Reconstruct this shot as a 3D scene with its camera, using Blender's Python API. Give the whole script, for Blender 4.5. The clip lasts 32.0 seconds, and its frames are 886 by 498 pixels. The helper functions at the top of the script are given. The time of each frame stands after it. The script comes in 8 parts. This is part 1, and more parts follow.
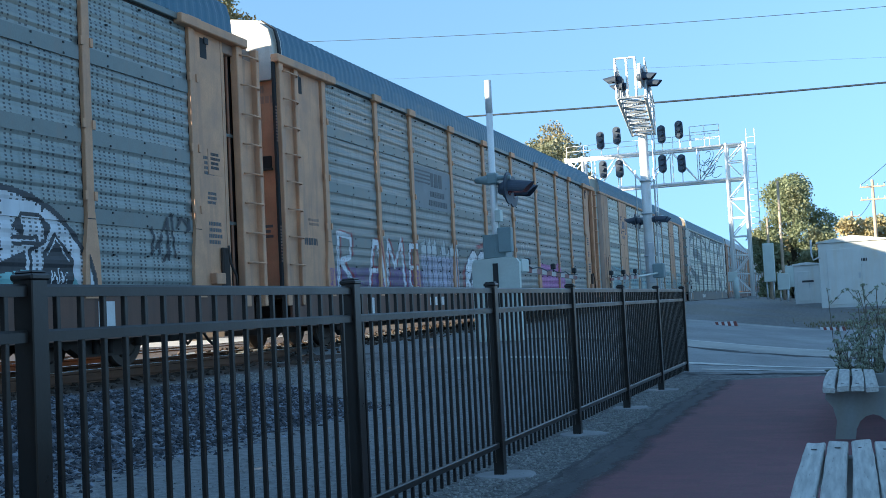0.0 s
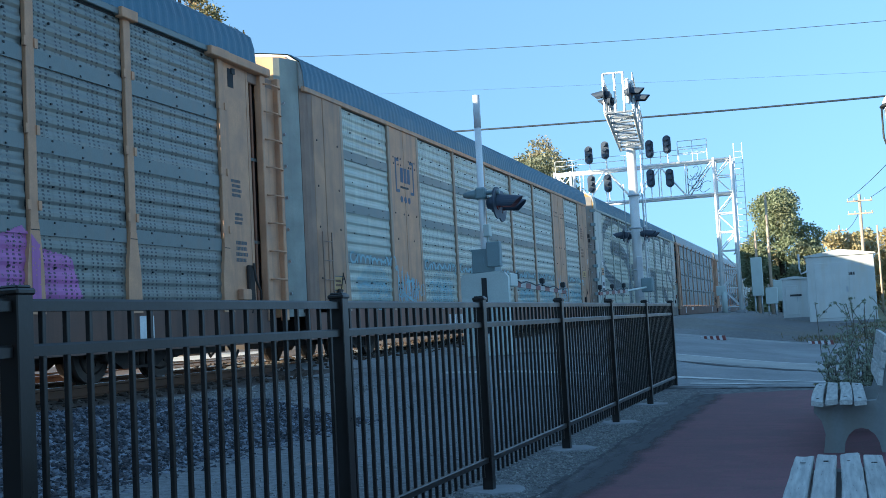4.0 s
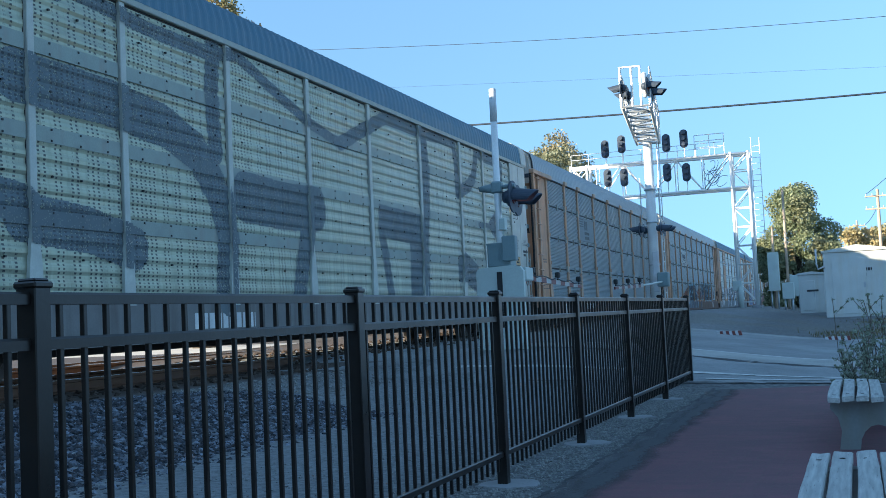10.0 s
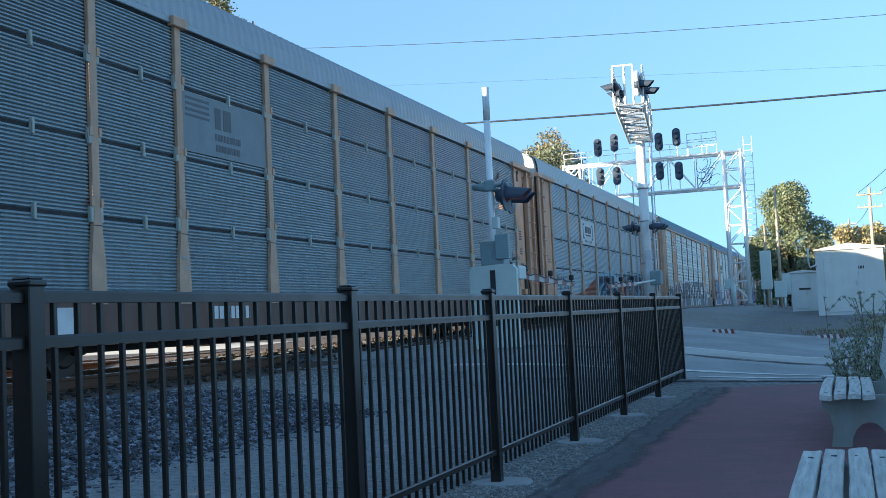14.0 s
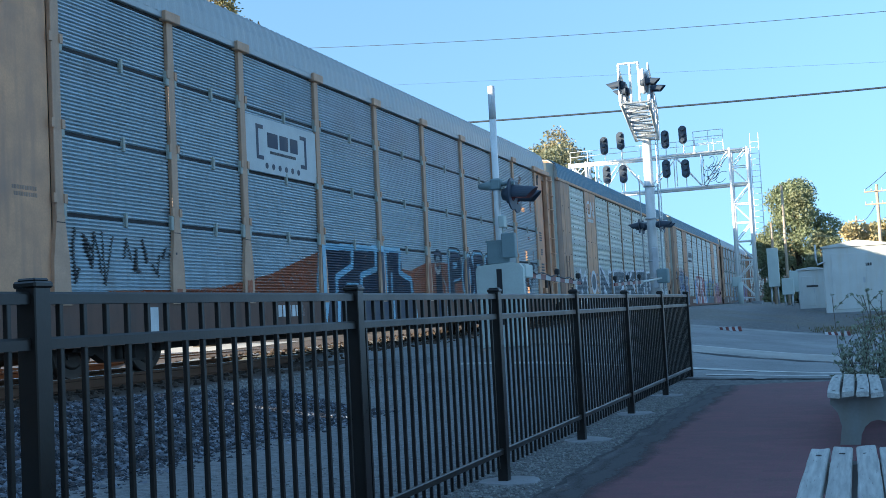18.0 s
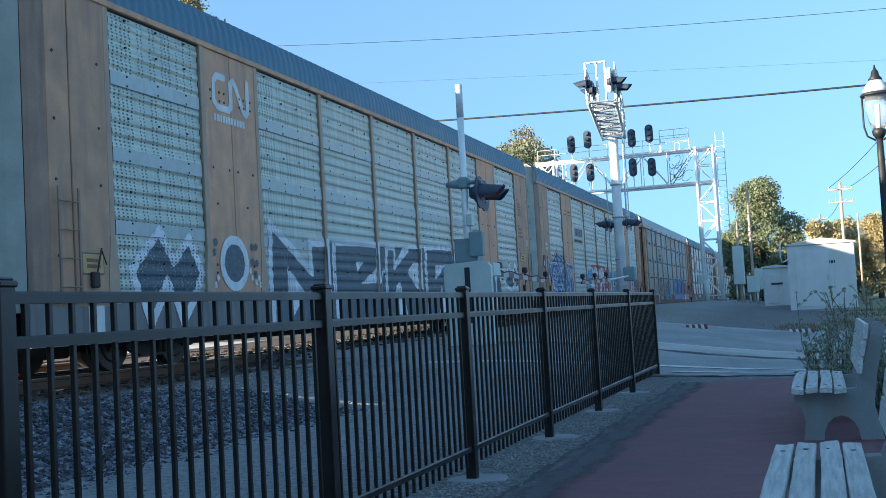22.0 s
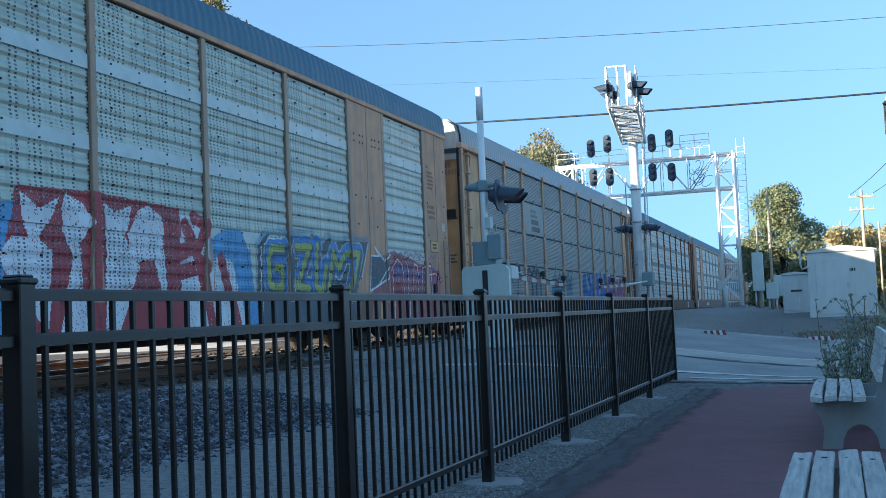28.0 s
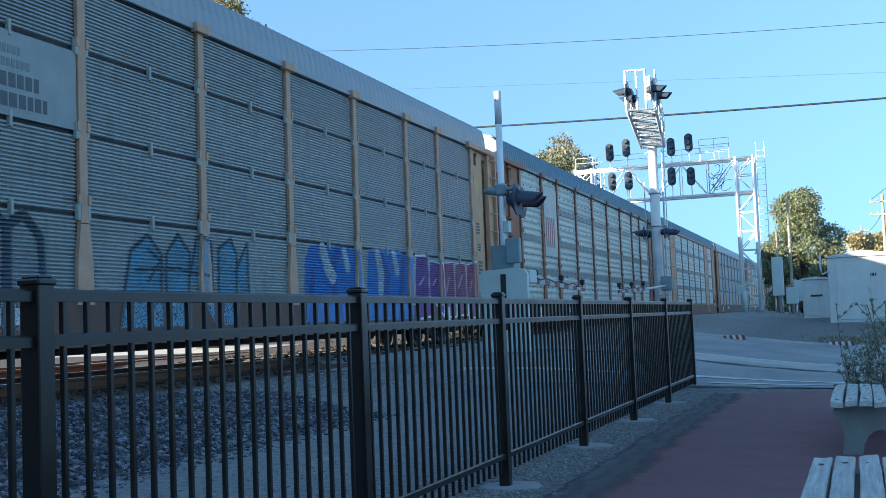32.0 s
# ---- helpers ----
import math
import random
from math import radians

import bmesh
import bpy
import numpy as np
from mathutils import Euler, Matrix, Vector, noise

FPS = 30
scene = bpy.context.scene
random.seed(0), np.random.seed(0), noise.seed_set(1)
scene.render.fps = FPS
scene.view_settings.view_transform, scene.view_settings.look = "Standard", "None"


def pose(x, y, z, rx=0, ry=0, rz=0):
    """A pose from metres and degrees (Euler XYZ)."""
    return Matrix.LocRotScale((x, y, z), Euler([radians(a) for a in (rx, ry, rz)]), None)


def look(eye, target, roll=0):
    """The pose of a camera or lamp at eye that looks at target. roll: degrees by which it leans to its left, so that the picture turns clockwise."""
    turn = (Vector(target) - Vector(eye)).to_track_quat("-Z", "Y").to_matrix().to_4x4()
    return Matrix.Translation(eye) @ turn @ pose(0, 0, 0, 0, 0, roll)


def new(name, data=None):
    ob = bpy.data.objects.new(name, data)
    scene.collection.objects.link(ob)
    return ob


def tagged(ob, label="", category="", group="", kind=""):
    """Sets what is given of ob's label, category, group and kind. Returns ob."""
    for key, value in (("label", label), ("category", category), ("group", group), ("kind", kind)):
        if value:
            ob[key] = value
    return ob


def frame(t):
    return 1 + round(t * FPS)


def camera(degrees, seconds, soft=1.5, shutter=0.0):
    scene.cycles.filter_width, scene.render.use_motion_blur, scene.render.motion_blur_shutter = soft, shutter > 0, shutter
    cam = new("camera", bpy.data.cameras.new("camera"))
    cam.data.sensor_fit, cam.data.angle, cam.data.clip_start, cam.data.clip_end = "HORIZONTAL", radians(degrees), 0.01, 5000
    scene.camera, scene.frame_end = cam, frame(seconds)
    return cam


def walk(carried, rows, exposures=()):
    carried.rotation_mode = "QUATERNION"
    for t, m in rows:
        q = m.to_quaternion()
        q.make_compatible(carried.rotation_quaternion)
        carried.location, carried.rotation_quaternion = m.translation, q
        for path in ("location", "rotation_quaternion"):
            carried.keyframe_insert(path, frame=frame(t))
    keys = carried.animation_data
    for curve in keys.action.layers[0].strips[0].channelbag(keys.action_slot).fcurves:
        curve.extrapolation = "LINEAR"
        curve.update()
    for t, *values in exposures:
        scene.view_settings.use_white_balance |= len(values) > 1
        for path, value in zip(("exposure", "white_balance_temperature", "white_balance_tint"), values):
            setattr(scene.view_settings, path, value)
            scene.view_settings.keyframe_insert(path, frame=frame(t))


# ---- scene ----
EXPOSURE, KELVIN, TINT = 1.45, 6560, 5
METER = [(0.0, 0.13, 170), (1.0, 0.13, 170), (2.0, 0.13, 0), (3.0, 0.13, 120), (5.5, -0.02, -380, -4), (6.0, -0.02, -400, -4), (7.0, 0.0, -200, -2), (9.0, 0.03, 80), (11.0, 0.13, 90), (13.0, 0.15, 170), (17.0, 0.18, 180), (19.5, 0.16, 60), (21.0, 0.14, 200), (22.0, 0.08, 130), (23.0, 0.06, 0), (24.0, 0.04, 0), (26.0, 0.04, 100), (30.0, 0.1, 160), (31.0, 0.12, 30), (32.0, 0.12, 0)]
# Camera: hand-held at a seated eye height beside the benches.
cam = camera(43.0, 32.0, soft=0.35)
PATH = [
    (0.0, 0.0000, 0.0000, 1.2067, 93.134, 2.834, 19.960),
    (0.5, -0.0053, -0.0030, 1.2066, 93.233, 2.618, 20.099),
    (1.0, -0.0004, -0.0058, 1.2061, 93.399, 2.788, 20.121),
    (1.5, 0.0029, -0.0011, 1.2083, 93.396, 2.604, 20.142),
    (2.0, -0.0018, 0.0089, 1.2032, 93.276, 2.725, 19.785),
    (2.5, -0.0015, 0.0145, 1.2018, 93.493, 2.512, 19.975),
    (3.0, -0.0013, 0.0112, 1.2026, 93.313, 2.328, 20.126),
    (3.5, 0.0009, 0.0068, 1.2027, 93.550, 2.647, 19.741),
    (5.5, 0.0008, 0.0162, 1.2091, 94.349, 3.255, 19.111),
    (6.0, 0.0031, -0.0101, 1.2112, 94.298, 3.201, 18.825),
    (6.5, 0.0010, -0.0094, 1.2057, 93.641, 2.545, 18.815),
    (7.0, -0.0001, 0.0001, 1.2049, 93.126, 2.374, 18.619),
    (7.5, -0.0004, -0.0020, 1.2081, 93.379, 2.647, 19.159),
    (8.0, -0.0027, 0.0041, 1.2085, 93.617, 2.697, 19.612),
    (8.5, 0.0011, 0.0009, 1.2056, 93.530, 2.361, 19.995),
    (9.0, -0.0010, -0.0151, 1.2098, 93.647, 2.364, 20.247),
    (9.5, -0.0011, -0.0023, 1.2087, 93.613, 2.562, 20.360),
    (10.0, 0.0000, 0.0084, 1.2091, 93.562, 2.667, 20.175),
    (10.5, 0.0005, -0.0010, 1.2090, 93.842, 2.842, 20.326),
    (11.0, 0.0006, -0.0010, 1.2091, 93.700, 2.941, 20.514),
    (11.5, 0.0005, -0.0047, 1.2074, 93.618, 2.858, 20.499),
    (12.0, 0.0005, -0.0030, 1.2073, 93.597, 2.435, 20.572),
    (12.5, -0.0020, 0.0056, 1.2043, 93.521, 2.640, 20.559),
    (13.0, 0.0021, -0.0038, 1.2078, 93.472, 2.689, 20.377),
    (13.5, 0.0008, -0.0014, 1.2074, 93.299, 2.501, 20.147),
    (14.0, 0.0020, -0.0034, 1.2086, 93.464, 2.695, 19.817),
    (14.5, -0.0007, -0.0119, 1.2080, 93.581, 2.759, 19.850),
    (16.5, 0.0029, -0.0032, 1.2103, 93.483, 2.980, 20.204),
    (17.0, 0.0005, 0.0002, 1.2064, 93.496, 2.756, 20.222),
    (17.5, 0.0006, 0.0030, 1.2104, 93.404, 2.922, 20.220),
    (18.0, 0.0031, 0.0044, 1.2098, 93.431, 2.966, 20.172),
    (18.5, 0.0013, 0.0006, 1.2069, 93.513, 2.875, 20.265),
    (19.0, 0.0026, -0.0038, 1.2079, 93.180, 2.971, 20.173),
    (19.5, 0.0024, -0.0050, 1.2076, 93.352, 2.891, 20.205),
    (20.0, 0.0006, -0.0006, 1.2074, 93.255, 2.723, 20.123),
    (20.5, 0.0003, 0.0046, 1.2054, 93.181, 2.634, 19.742),
    (21.0, 0.0041, 0.0008, 1.2069, 93.258, 2.630, 18.853),
    (21.5, 0.0049, -0.0018, 1.2113, 93.179, 3.113, 18.012),
    (22.0, 0.0063, -0.0064, 1.2098, 93.264, 3.154, 18.539),
    (22.5, 0.0043, -0.0024, 1.2082, 93.239, 3.048, 18.694),
    (23.0, 0.0053, 0.0006, 1.2078, 93.265, 3.047, 19.005),
    (23.5, 0.0043, 0.0071, 1.2113, 93.551, 3.092, 18.836),
    (24.0, 0.0064, 0.0030, 1.2103, 93.526, 3.060, 18.615),
    (24.5, 0.0041, -0.0014, 1.2095, 93.500, 2.896, 18.776),
    (25.0, 0.0044, -0.0005, 1.2081, 93.520, 2.941, 18.854),
    (25.5, 0.0034, -0.0036, 1.2056, 93.539, 2.783, 18.936),
    (26.0, 0.0047, -0.0041, 1.2065, 93.518, 2.870, 19.110),
    (26.5, 0.0042, 0.0009, 1.2107, 93.495, 2.706, 19.170),
    (28.5, 0.0022, -0.0029, 1.2073, 93.440, 2.379, 19.444),
    (29.0, -0.0006, 0.0089, 1.2030, 93.454, 2.448, 19.505),
    (29.5, 0.0003, 0.0064, 1.2042, 93.342, 2.265, 19.770),
    (30.0, 0.0018, 0.0038, 1.2018, 93.399, 2.327, 19.795),
    (30.5, 0.0015, -0.0015, 1.2046, 93.517, 2.224, 19.935),
    (31.0, 0.0025, 0.0042, 1.2045, 93.594, 2.011, 20.027),
    (31.5, 0.0013, 0.0045, 1.2001, 93.604, 2.001, 20.239),
    (32.0, 0.0018, 0.0086, 1.2031, 93.682, 2.205, 20.346),
]
walk(cam, [(t, pose(*p)) for t, *p in PATH], [(t, EXPOSURE + e, KELVIN + k, TINT + sum(g)) for t, e, k, *g in METER])

# World and sun: low autumn sun from behind the train, clear sky.
SUN = Vector((0.68, 0.60, -0.245)).normalized()
world = bpy.data.worlds.new("clear_sky")
scene.world = world
world.use_nodes = True
_n, _l = world.node_tree.nodes, world.node_tree.links
sky = _n.new("ShaderNodeTexSky")
sky.sky_type = "NISHITA"
sky.sun_disc = False
sky.sun_elevation = math.asin(-SUN.z)
sky.sun_rotation = math.atan2(-SUN.x, -SUN.y)
sky.air_density, sky.dust_density, sky.ozone_density = 1.0, 0.0, 2.0
sky.altitude = 1500.0
# the clear zone above the haze reaches down to the horizon
_dir, _sep, _com, _len = _n.new("ShaderNodeTexCoord"), _n.new("ShaderNodeSeparateXYZ"), _n.new("ShaderNodeCombineXYZ"), _n.new("ShaderNodeVectorMath")
_up, _lift = _n.new("ShaderNodeMath"), _n.new("ShaderNodeMath")
_up.operation, _lift.operation, _len.operation = "MAXIMUM", "MULTIPLY_ADD", "NORMALIZE"
_up.inputs[1].default_value = 0.0
_lift.inputs[1].default_value, _lift.inputs[2].default_value = 0.52, 0.335
_l.new(_dir.outputs["Generated"], _sep.inputs[0])
_l.new(_sep.outputs[2], _up.inputs[0])
_l.new(_up.outputs[0], _lift.inputs[0])
for _a, _b in ((_sep.outputs[0], 0), (_sep.outputs[1], 1), (_lift.outputs[0], 2)):
    _l.new(_a, _com.inputs[_b])
_l.new(_com.outputs[0], _len.inputs[0])
_l.new(_len.outputs[0], sky.inputs[0])
_cast = _n.new("ShaderNodeVectorMath")
_cast.operation = "MULTIPLY"
_cast.inputs[1].default_value = (0.88, 1.0, 1.0)
_l.new(sky.outputs[0], _cast.inputs[0])
_l.new(_cast.outputs[0], _n["Background"].inputs[0])
_n["Background"].inputs[1].default_value = 0.15
sun = new("sun", bpy.data.lights.new("sun", "SUN"))
sun.data.energy, sun.data.angle, sun.data.color = 4.6, radians(0.55), (1.0, 0.88, 0.72)
sun.matrix_basis = look((-60, -60, 50), Vector((-60, -60, 50)) + SUN)


# ---- materials ----
class Graph:
    """A small wrapper to build node materials."""

    def __init__(self, name, rough=0.6, metal=0.0):
        self.mat = bpy.data.materials.new(name)
        self.mat.use_nodes = True
        self.n, self.l = self.mat.node_tree.nodes, self.mat.node_tree.links
        self.b = self.n["Principled BSDF"]
        self.b.inputs["Roughness"].default_value = rough
        self.b.inputs["Metallic"].default_value = metal
        self.co = self.n.new("ShaderNodeTexCoord").outputs["Object"]

    def put(self, v, sock):
        if isinstance(v, bpy.types.NodeSocket):
            self.l.new(v, sock)
        else:
            sock.default_value = v

    def math(self, op, a, b=0.0, c=0.0):
        m = self.n.new("ShaderNodeMath")
        m.operation = op
        for i, v in enumerate((a, b, c)):
            self.put(v, m.inputs[i])
        return m.outputs[0]

    def noise(self, scale, detail=4.0, stretch=None):
        t = self.n.new("ShaderNodeTexNoise")
        t.inputs["Scale"].default_value = scale
        t.inputs["Detail"].default_value = detail
        co = self.co
        if stretch:
            m = self.n.new("ShaderNodeMapping")
            m.inputs["Scale"].default_value = stretch
            self.l.new(co, m.inputs[0])
            co = m.outputs[0]
        self.l.new(co, t.inputs["Vector"])
        return t.outputs[0]

    def ramp(self, v, lo, hi, a=0.0, b=1.0):
        m = self.n.new("ShaderNodeMapRange")
        self.put(v, m.inputs[0])
        for i, x in enumerate((lo, hi, a, b)):
            m.inputs[i + 1].default_value = x
        return m.outputs[0]

    def mix(self, f, a, b, kind="MIX"):
        m = self.n.new("ShaderNodeMix")
        m.data_type, m.blend_type = "RGBA", kind
        self.put(f, m.inputs[0])
        for i, v in ((6, a), (7, b)):
            self.put((*v, 1.0) if isinstance(v, tuple) and len(v) == 3 else v, m.inputs[i])
        return m.outputs[2]

    def xyz(self):
        s = self.n.new("ShaderNodeSeparateXYZ")
        self.l.new(self.co, s.inputs[0])
        return s.outputs

    def random(self):
        return self.n.new("ShaderNodeObjectInfo").outputs["Random"]

    def island(self):
        return self.n.new("ShaderNodeNewGeometry").outputs["Random Per Island"]

    def bump(self, height, strength=0.3, dist=0.01):
        b = self.n.new("ShaderNodeBump")
        b.inputs["Strength"].default_value = strength
        b.inputs["Distance"].default_value = dist
        self.put(height, b.inputs["Height"])
        self.l.new(b.outputs[0], self.b.inputs["Normal"])

    def done(self, colour, rough=None):
        self.put((*colour, 1.0) if isinstance(colour, tuple) and len(colour) == 3 else colour, self.b.inputs["Base Color"])
        if rough is not None:
            self.put(rough, self.b.inputs["Roughness"])
        return self.mat


def shade(c, k):
    return tuple(min(1.0, v * k) for v in c)


def worn(name, c, rough=0.55, metal=0.0, var=0.25, scale=2.0, fine=40.0, bump=0.15, grime=None, spec=0.5):
    """Painted or bare surface with broad fading, fine grain and optional grime in streaks."""
    g = Graph(name, rough, metal)
    g.b.inputs["Specular IOR Level"].default_value = spec
    broad = g.ramp(g.noise(scale, 5.0), 0.3, 0.7)
    grain = g.noise(fine, 3.0)
    col = g.mix(broad, shade(c, 1 - var), shade(c, 1 + var * 0.6))
    col = g.mix(g.ramp(grain, 0.35, 0.65, 0.0, 0.22), col, shade(c, 0.6))
    col = g.mix(g.ramp(g.random(), 0, 1, 0.0, 0.14), col, shade(c, 0.65))
    if grime:
        k = g.ramp(g.noise(1.6, 6.0, (3.0, 3.0, 0.35)), 0.5, 0.72, 0.0, 0.6)
        col = g.mix(k, col, grime)
    g.bump(grain, bump, 0.004)
    return g.done(col, g.ramp(broad, 0, 1, max(0.05, rough - 0.1), min(1.0, rough + 0.12)))


RUST = (0.16, 0.075, 0.04)
M = {}
M["tan"] = worn("tan_rack_paint", (0.67, 0.35, 0.198), 0.6, grime=(0.32, 0.19, 0.135))
# less saturated than the panels: distant haze put into the post colour
M["tan_post"] = worn("haze_muted_tan_post_paint", (0.49, 0.335, 0.235), 0.6, grime=(0.25, 0.18, 0.13))
# dirty tan of the flush ends; on older end walls also the gap's shade
M["tan_end"] = worn("dirty_and_shaded_tan_paint", (0.55, 0.302, 0.178), 0.62, var=0.3, grime=(0.29, 0.18, 0.13))
# ochre panels, and sunlight put into the colour of the end leaves
M["tan_yellow"] = worn("ochre_and_sunlit_tan_paint", (0.58, 0.365, 0.19), 0.6, grime=(0.27, 0.18, 0.10))
# brown paint; on the end corners it also carries their shade
M["tan_dark"] = worn("brown_rack_paint", (0.37, 0.235, 0.17), 0.65, grime=(0.12, 0.07, 0.05))
M["yellow"] = worn("brown_flatcar_paint", (0.165, 0.085, 0.058), 0.7, grime=(0.05, 0.037, 0.03))
M["rack_grey"] = worn("grey_rack_paint", (0.42, 0.44, 0.385), 0.55, grime=(0.33, 0.32, 0.30))
M["white_panel"] = worn("white_door_paint", (0.54, 0.555, 0.5), 0.5, grime=(0.45, 0.42, 0.38))
M["sill_brown"] = worn("brown_sill_paint", (0.25, 0.125, 0.088), 0.7, grime=(0.10, 0.06, 0.045))
M["door_grey"] = worn("blue_grey_end_door_paint", (0.365, 0.385, 0.335), 0.55, grime=(0.3, 0.3, 0.28))
# warm sunlight on the grey car's end top put into an ochre colour
M["ochre_hood"] = worn("sunlit_ochre_hood", (0.62, 0.36, 0.12), 0.6, grime=(0.4, 0.22, 0.1))
M["end_warm"] = worn("dusty_warm_grey_end_paint", (0.44, 0.40, 0.36), 0.6, grime=(0.30, 0.25, 0.2))
M["post_pale"] = worn("pale_grey_post_paint", (0.56, 0.58, 0.52), 0.55, grime=(0.4, 0.38, 0.34))
M["hood"] = worn("dull_grey_hood_paint", (0.56, 0.54, 0.49), 0.5, grime=(0.34, 0.24, 0.15))
M["sill_pale"] = worn("pale_grey_sill_paint", (0.20, 0.19, 0.18), 0.65, grime=(0.09, 0.065, 0.05))
M["galv"] = worn("galvanised_steel", (0.55, 0.58, 0.60), 0.42, 0.55, var=0.18)
M["silver"] = worn("aluminium_paint", (0.84, 0.84, 0.82), 0.45, 0.12, var=0.10)
M["black_steel"] = worn("black_coated_aluminium", (0.015, 0.0115, 0.0095), 0.34, var=0.2, spec=0.31)
_coat = M["black_steel"].node_tree.nodes["Principled BSDF"].inputs
_coat["Coat Weight"].default_value, _coat["Coat Roughness"].default_value = 0.15, 0.25
M["black_paint"] = worn("matt_black_paint", (0.02, 0.021, 0.023), 0.55)
# black lifted towards slate blue, with haze and sky reflection put into it
M["signal_black"] = worn("haze_lifted_slate_black", (0.05, 0.07, 0.1), 0.5, spec=0.4)
M["tan_pale"] = worn("faded_tan_post_paint", (0.6, 0.36, 0.235), 0.6, grime=(0.26, 0.18, 0.13))
M["stencil_tan"] = worn("faded_stencil_paint", (0.37, 0.205, 0.125), 0.65)
# seals, and the shade inside open slots and notches put into colour
M["gap_dark"] = worn("dark_seal_and_gap_shade", (0.018, 0.018, 0.02), 0.7)
M["truck"] = worn("grimy_bogie_iron", (0.055, 0.042, 0.035), 0.8, var=0.4)
M["rail"] = worn("rusty_rail_side", RUST, 0.75, 0.2)
M["railtop"] = worn("polished_rail_head", (0.5, 0.48, 0.46), 0.25, 0.9)
M["tie"] = worn("creosoted_timber", (0.09, 0.065, 0.05), 0.9, var=0.4)
M["case_grey"] = worn("grey_cabinet_paint", (0.54, 0.61, 0.57), 0.5, var=0.08)
M["case_blue"] = worn("blue_grey_mechanism_paint", (0.21, 0.295, 0.31), 0.5, var=0.12)
M["bungalow"] = worn("off_white_bungalow_paint", (0.66, 0.675, 0.64), 0.55, var=0.08, grime=(0.58, 0.53, 0.44))
M["concrete"] = worn("weathered_concrete", (0.265, 0.285, 0.28), 0.9, var=0.22, bump=0.5, grime=(0.22, 0.20, 0.17))
M["footing"] = worn("pale_concrete_footing", (0.32, 0.325, 0.33), 0.95, var=0.25, bump=0.6)
M["red_paint"] = worn("red_reflective_paint", (0.34, 0.06, 0.05), 0.5)
M["white_paint"] = worn("white_reflective_paint", (0.66, 0.67, 0.68), 0.5)
M["roadpaint"] = worn("worn_white_road_paint", (0.66, 0.66, 0.62), 0.8, var=0.3, scale=6)
M["bark"] = worn("grey_bark", (0.13, 0.10, 0.075), 0.95, var=0.35, bump=0.6)
M["pole_wood"] = worn("weathered_pole_timber", (0.52, 0.40, 0.30), 0.9, var=0.3)
M["cable"] = worn("black_cable_sheath", (0.016, 0.028, 0.045), 0.6)
M["dark_letter"] = worn("dark_lettering_paint", (0.05, 0.05, 0.055), 0.6)
M["white_letter"] = worn("white_lettering_paint", (0.72, 0.72, 0.70), 0.6)
M["blue_letter"] = worn("faded_blue_lettering_paint", (0.06, 0.10, 0.17), 0.6)
M["dark_fade"] = worn("faded_dark_lettering", (0.11, 0.12, 0.13), 0.65)
M["board_dull"] = worn("dull_grey_board", (0.21, 0.245, 0.26), 0.6)
M["board_pale"] = worn("pale_grey_board", (0.33, 0.37, 0.36), 0.6)
M["band_pale"] = worn("pale_galvanised_band", (0.50, 0.55, 0.53), 0.4, 0.3)
M["rust_frame"] = worn("red_brown_rack_paint", (0.33, 0.15, 0.09), 0.65, grime=(0.14, 0.07, 0.05))
M["label_yellow"] = worn("yellow_label", (0.64, 0.38, 0.14), 0.5)
M["label_orange"] = worn("orange_label", (0.62, 0.31, 0.12), 0.5)


def slots(g, y, z):
    """Where the short slots of a side screen lie: one above the other, in groups of upright columns."""
    fy = g.math("ABSOLUTE", g.math("SUBTRACT", g.math("FRACT", g.math("DIVIDE", y, 0.108)), 0.5))
    fz = g.math("ABSOLUTE", g.math("SUBTRACT", g.math("FRACT", g.math("DIVIDE", z, 0.052)), 0.5))
    slot = g.math("MULTIPLY", g.math("LESS_THAN", fy, 0.21), g.math("LESS_THAN", fz, 0.26))
    on = g.ramp(g.noise(1.0, 0.0, (0.0, 4.6, 0.0)), 0.42, 0.46)
    return g.math("MULTIPLY", g.math("MULTIPLY", slot, on), g.ramp(g.noise(8.0, 2.0), 0.32, 0.42))


def panel_mat(name, c, dots=True):
    """Corrugated galvanised side screen: grain, runs of dirt, rows of small dark slots."""
    g = Graph(name, 0.35, 0.3)
    g.b.inputs["Sheen Weight"].default_value = 0.45
    g.b.inputs["Sheen Roughness"].default_value = 0.4
    x, y, z = g.xyz()
    broad = g.ramp(g.noise(1.1, 5.0, (1.0, 1.0, 0.3)), 0.3, 0.7)
    col = g.mix(broad, shade(c, 0.78), shade(c, 1.12))
    col = g.mix(g.ramp(g.noise(9.0, 6.0, (1.0, 1.0, 0.12)), 0.48, 0.72, 0.0, 0.65), col, shade(c, 0.55))
    col = g.mix(g.ramp(g.noise(3.0, 6.0, (1.0, 0.25, 1.0)), 0.55, 0.75, 0.0, 0.35), col, (0.22, 0.16, 0.11))
    col = g.mix(g.ramp(g.random(), 0, 1, 0.0, 0.22), col, shade(c, 0.6))
    col = g.mix(g.ramp(g.noise(1.0, 3.0, (1.0, 0.25, 22.0)), 0.45, 0.7, 0.0, 0.5), col, shade(c, 0.55))
    if dots:
        slot = slots(g, y, z)
        col = g.mix(g.math("MULTIPLY", slot, 0.92), col, (0.02, 0.025, 0.03))
    g.bump(g.noise(60.0, 2.0), 0.1, 0.003)
    return g.done(col, g.ramp(broad, 0, 1, 0.3, 0.5))


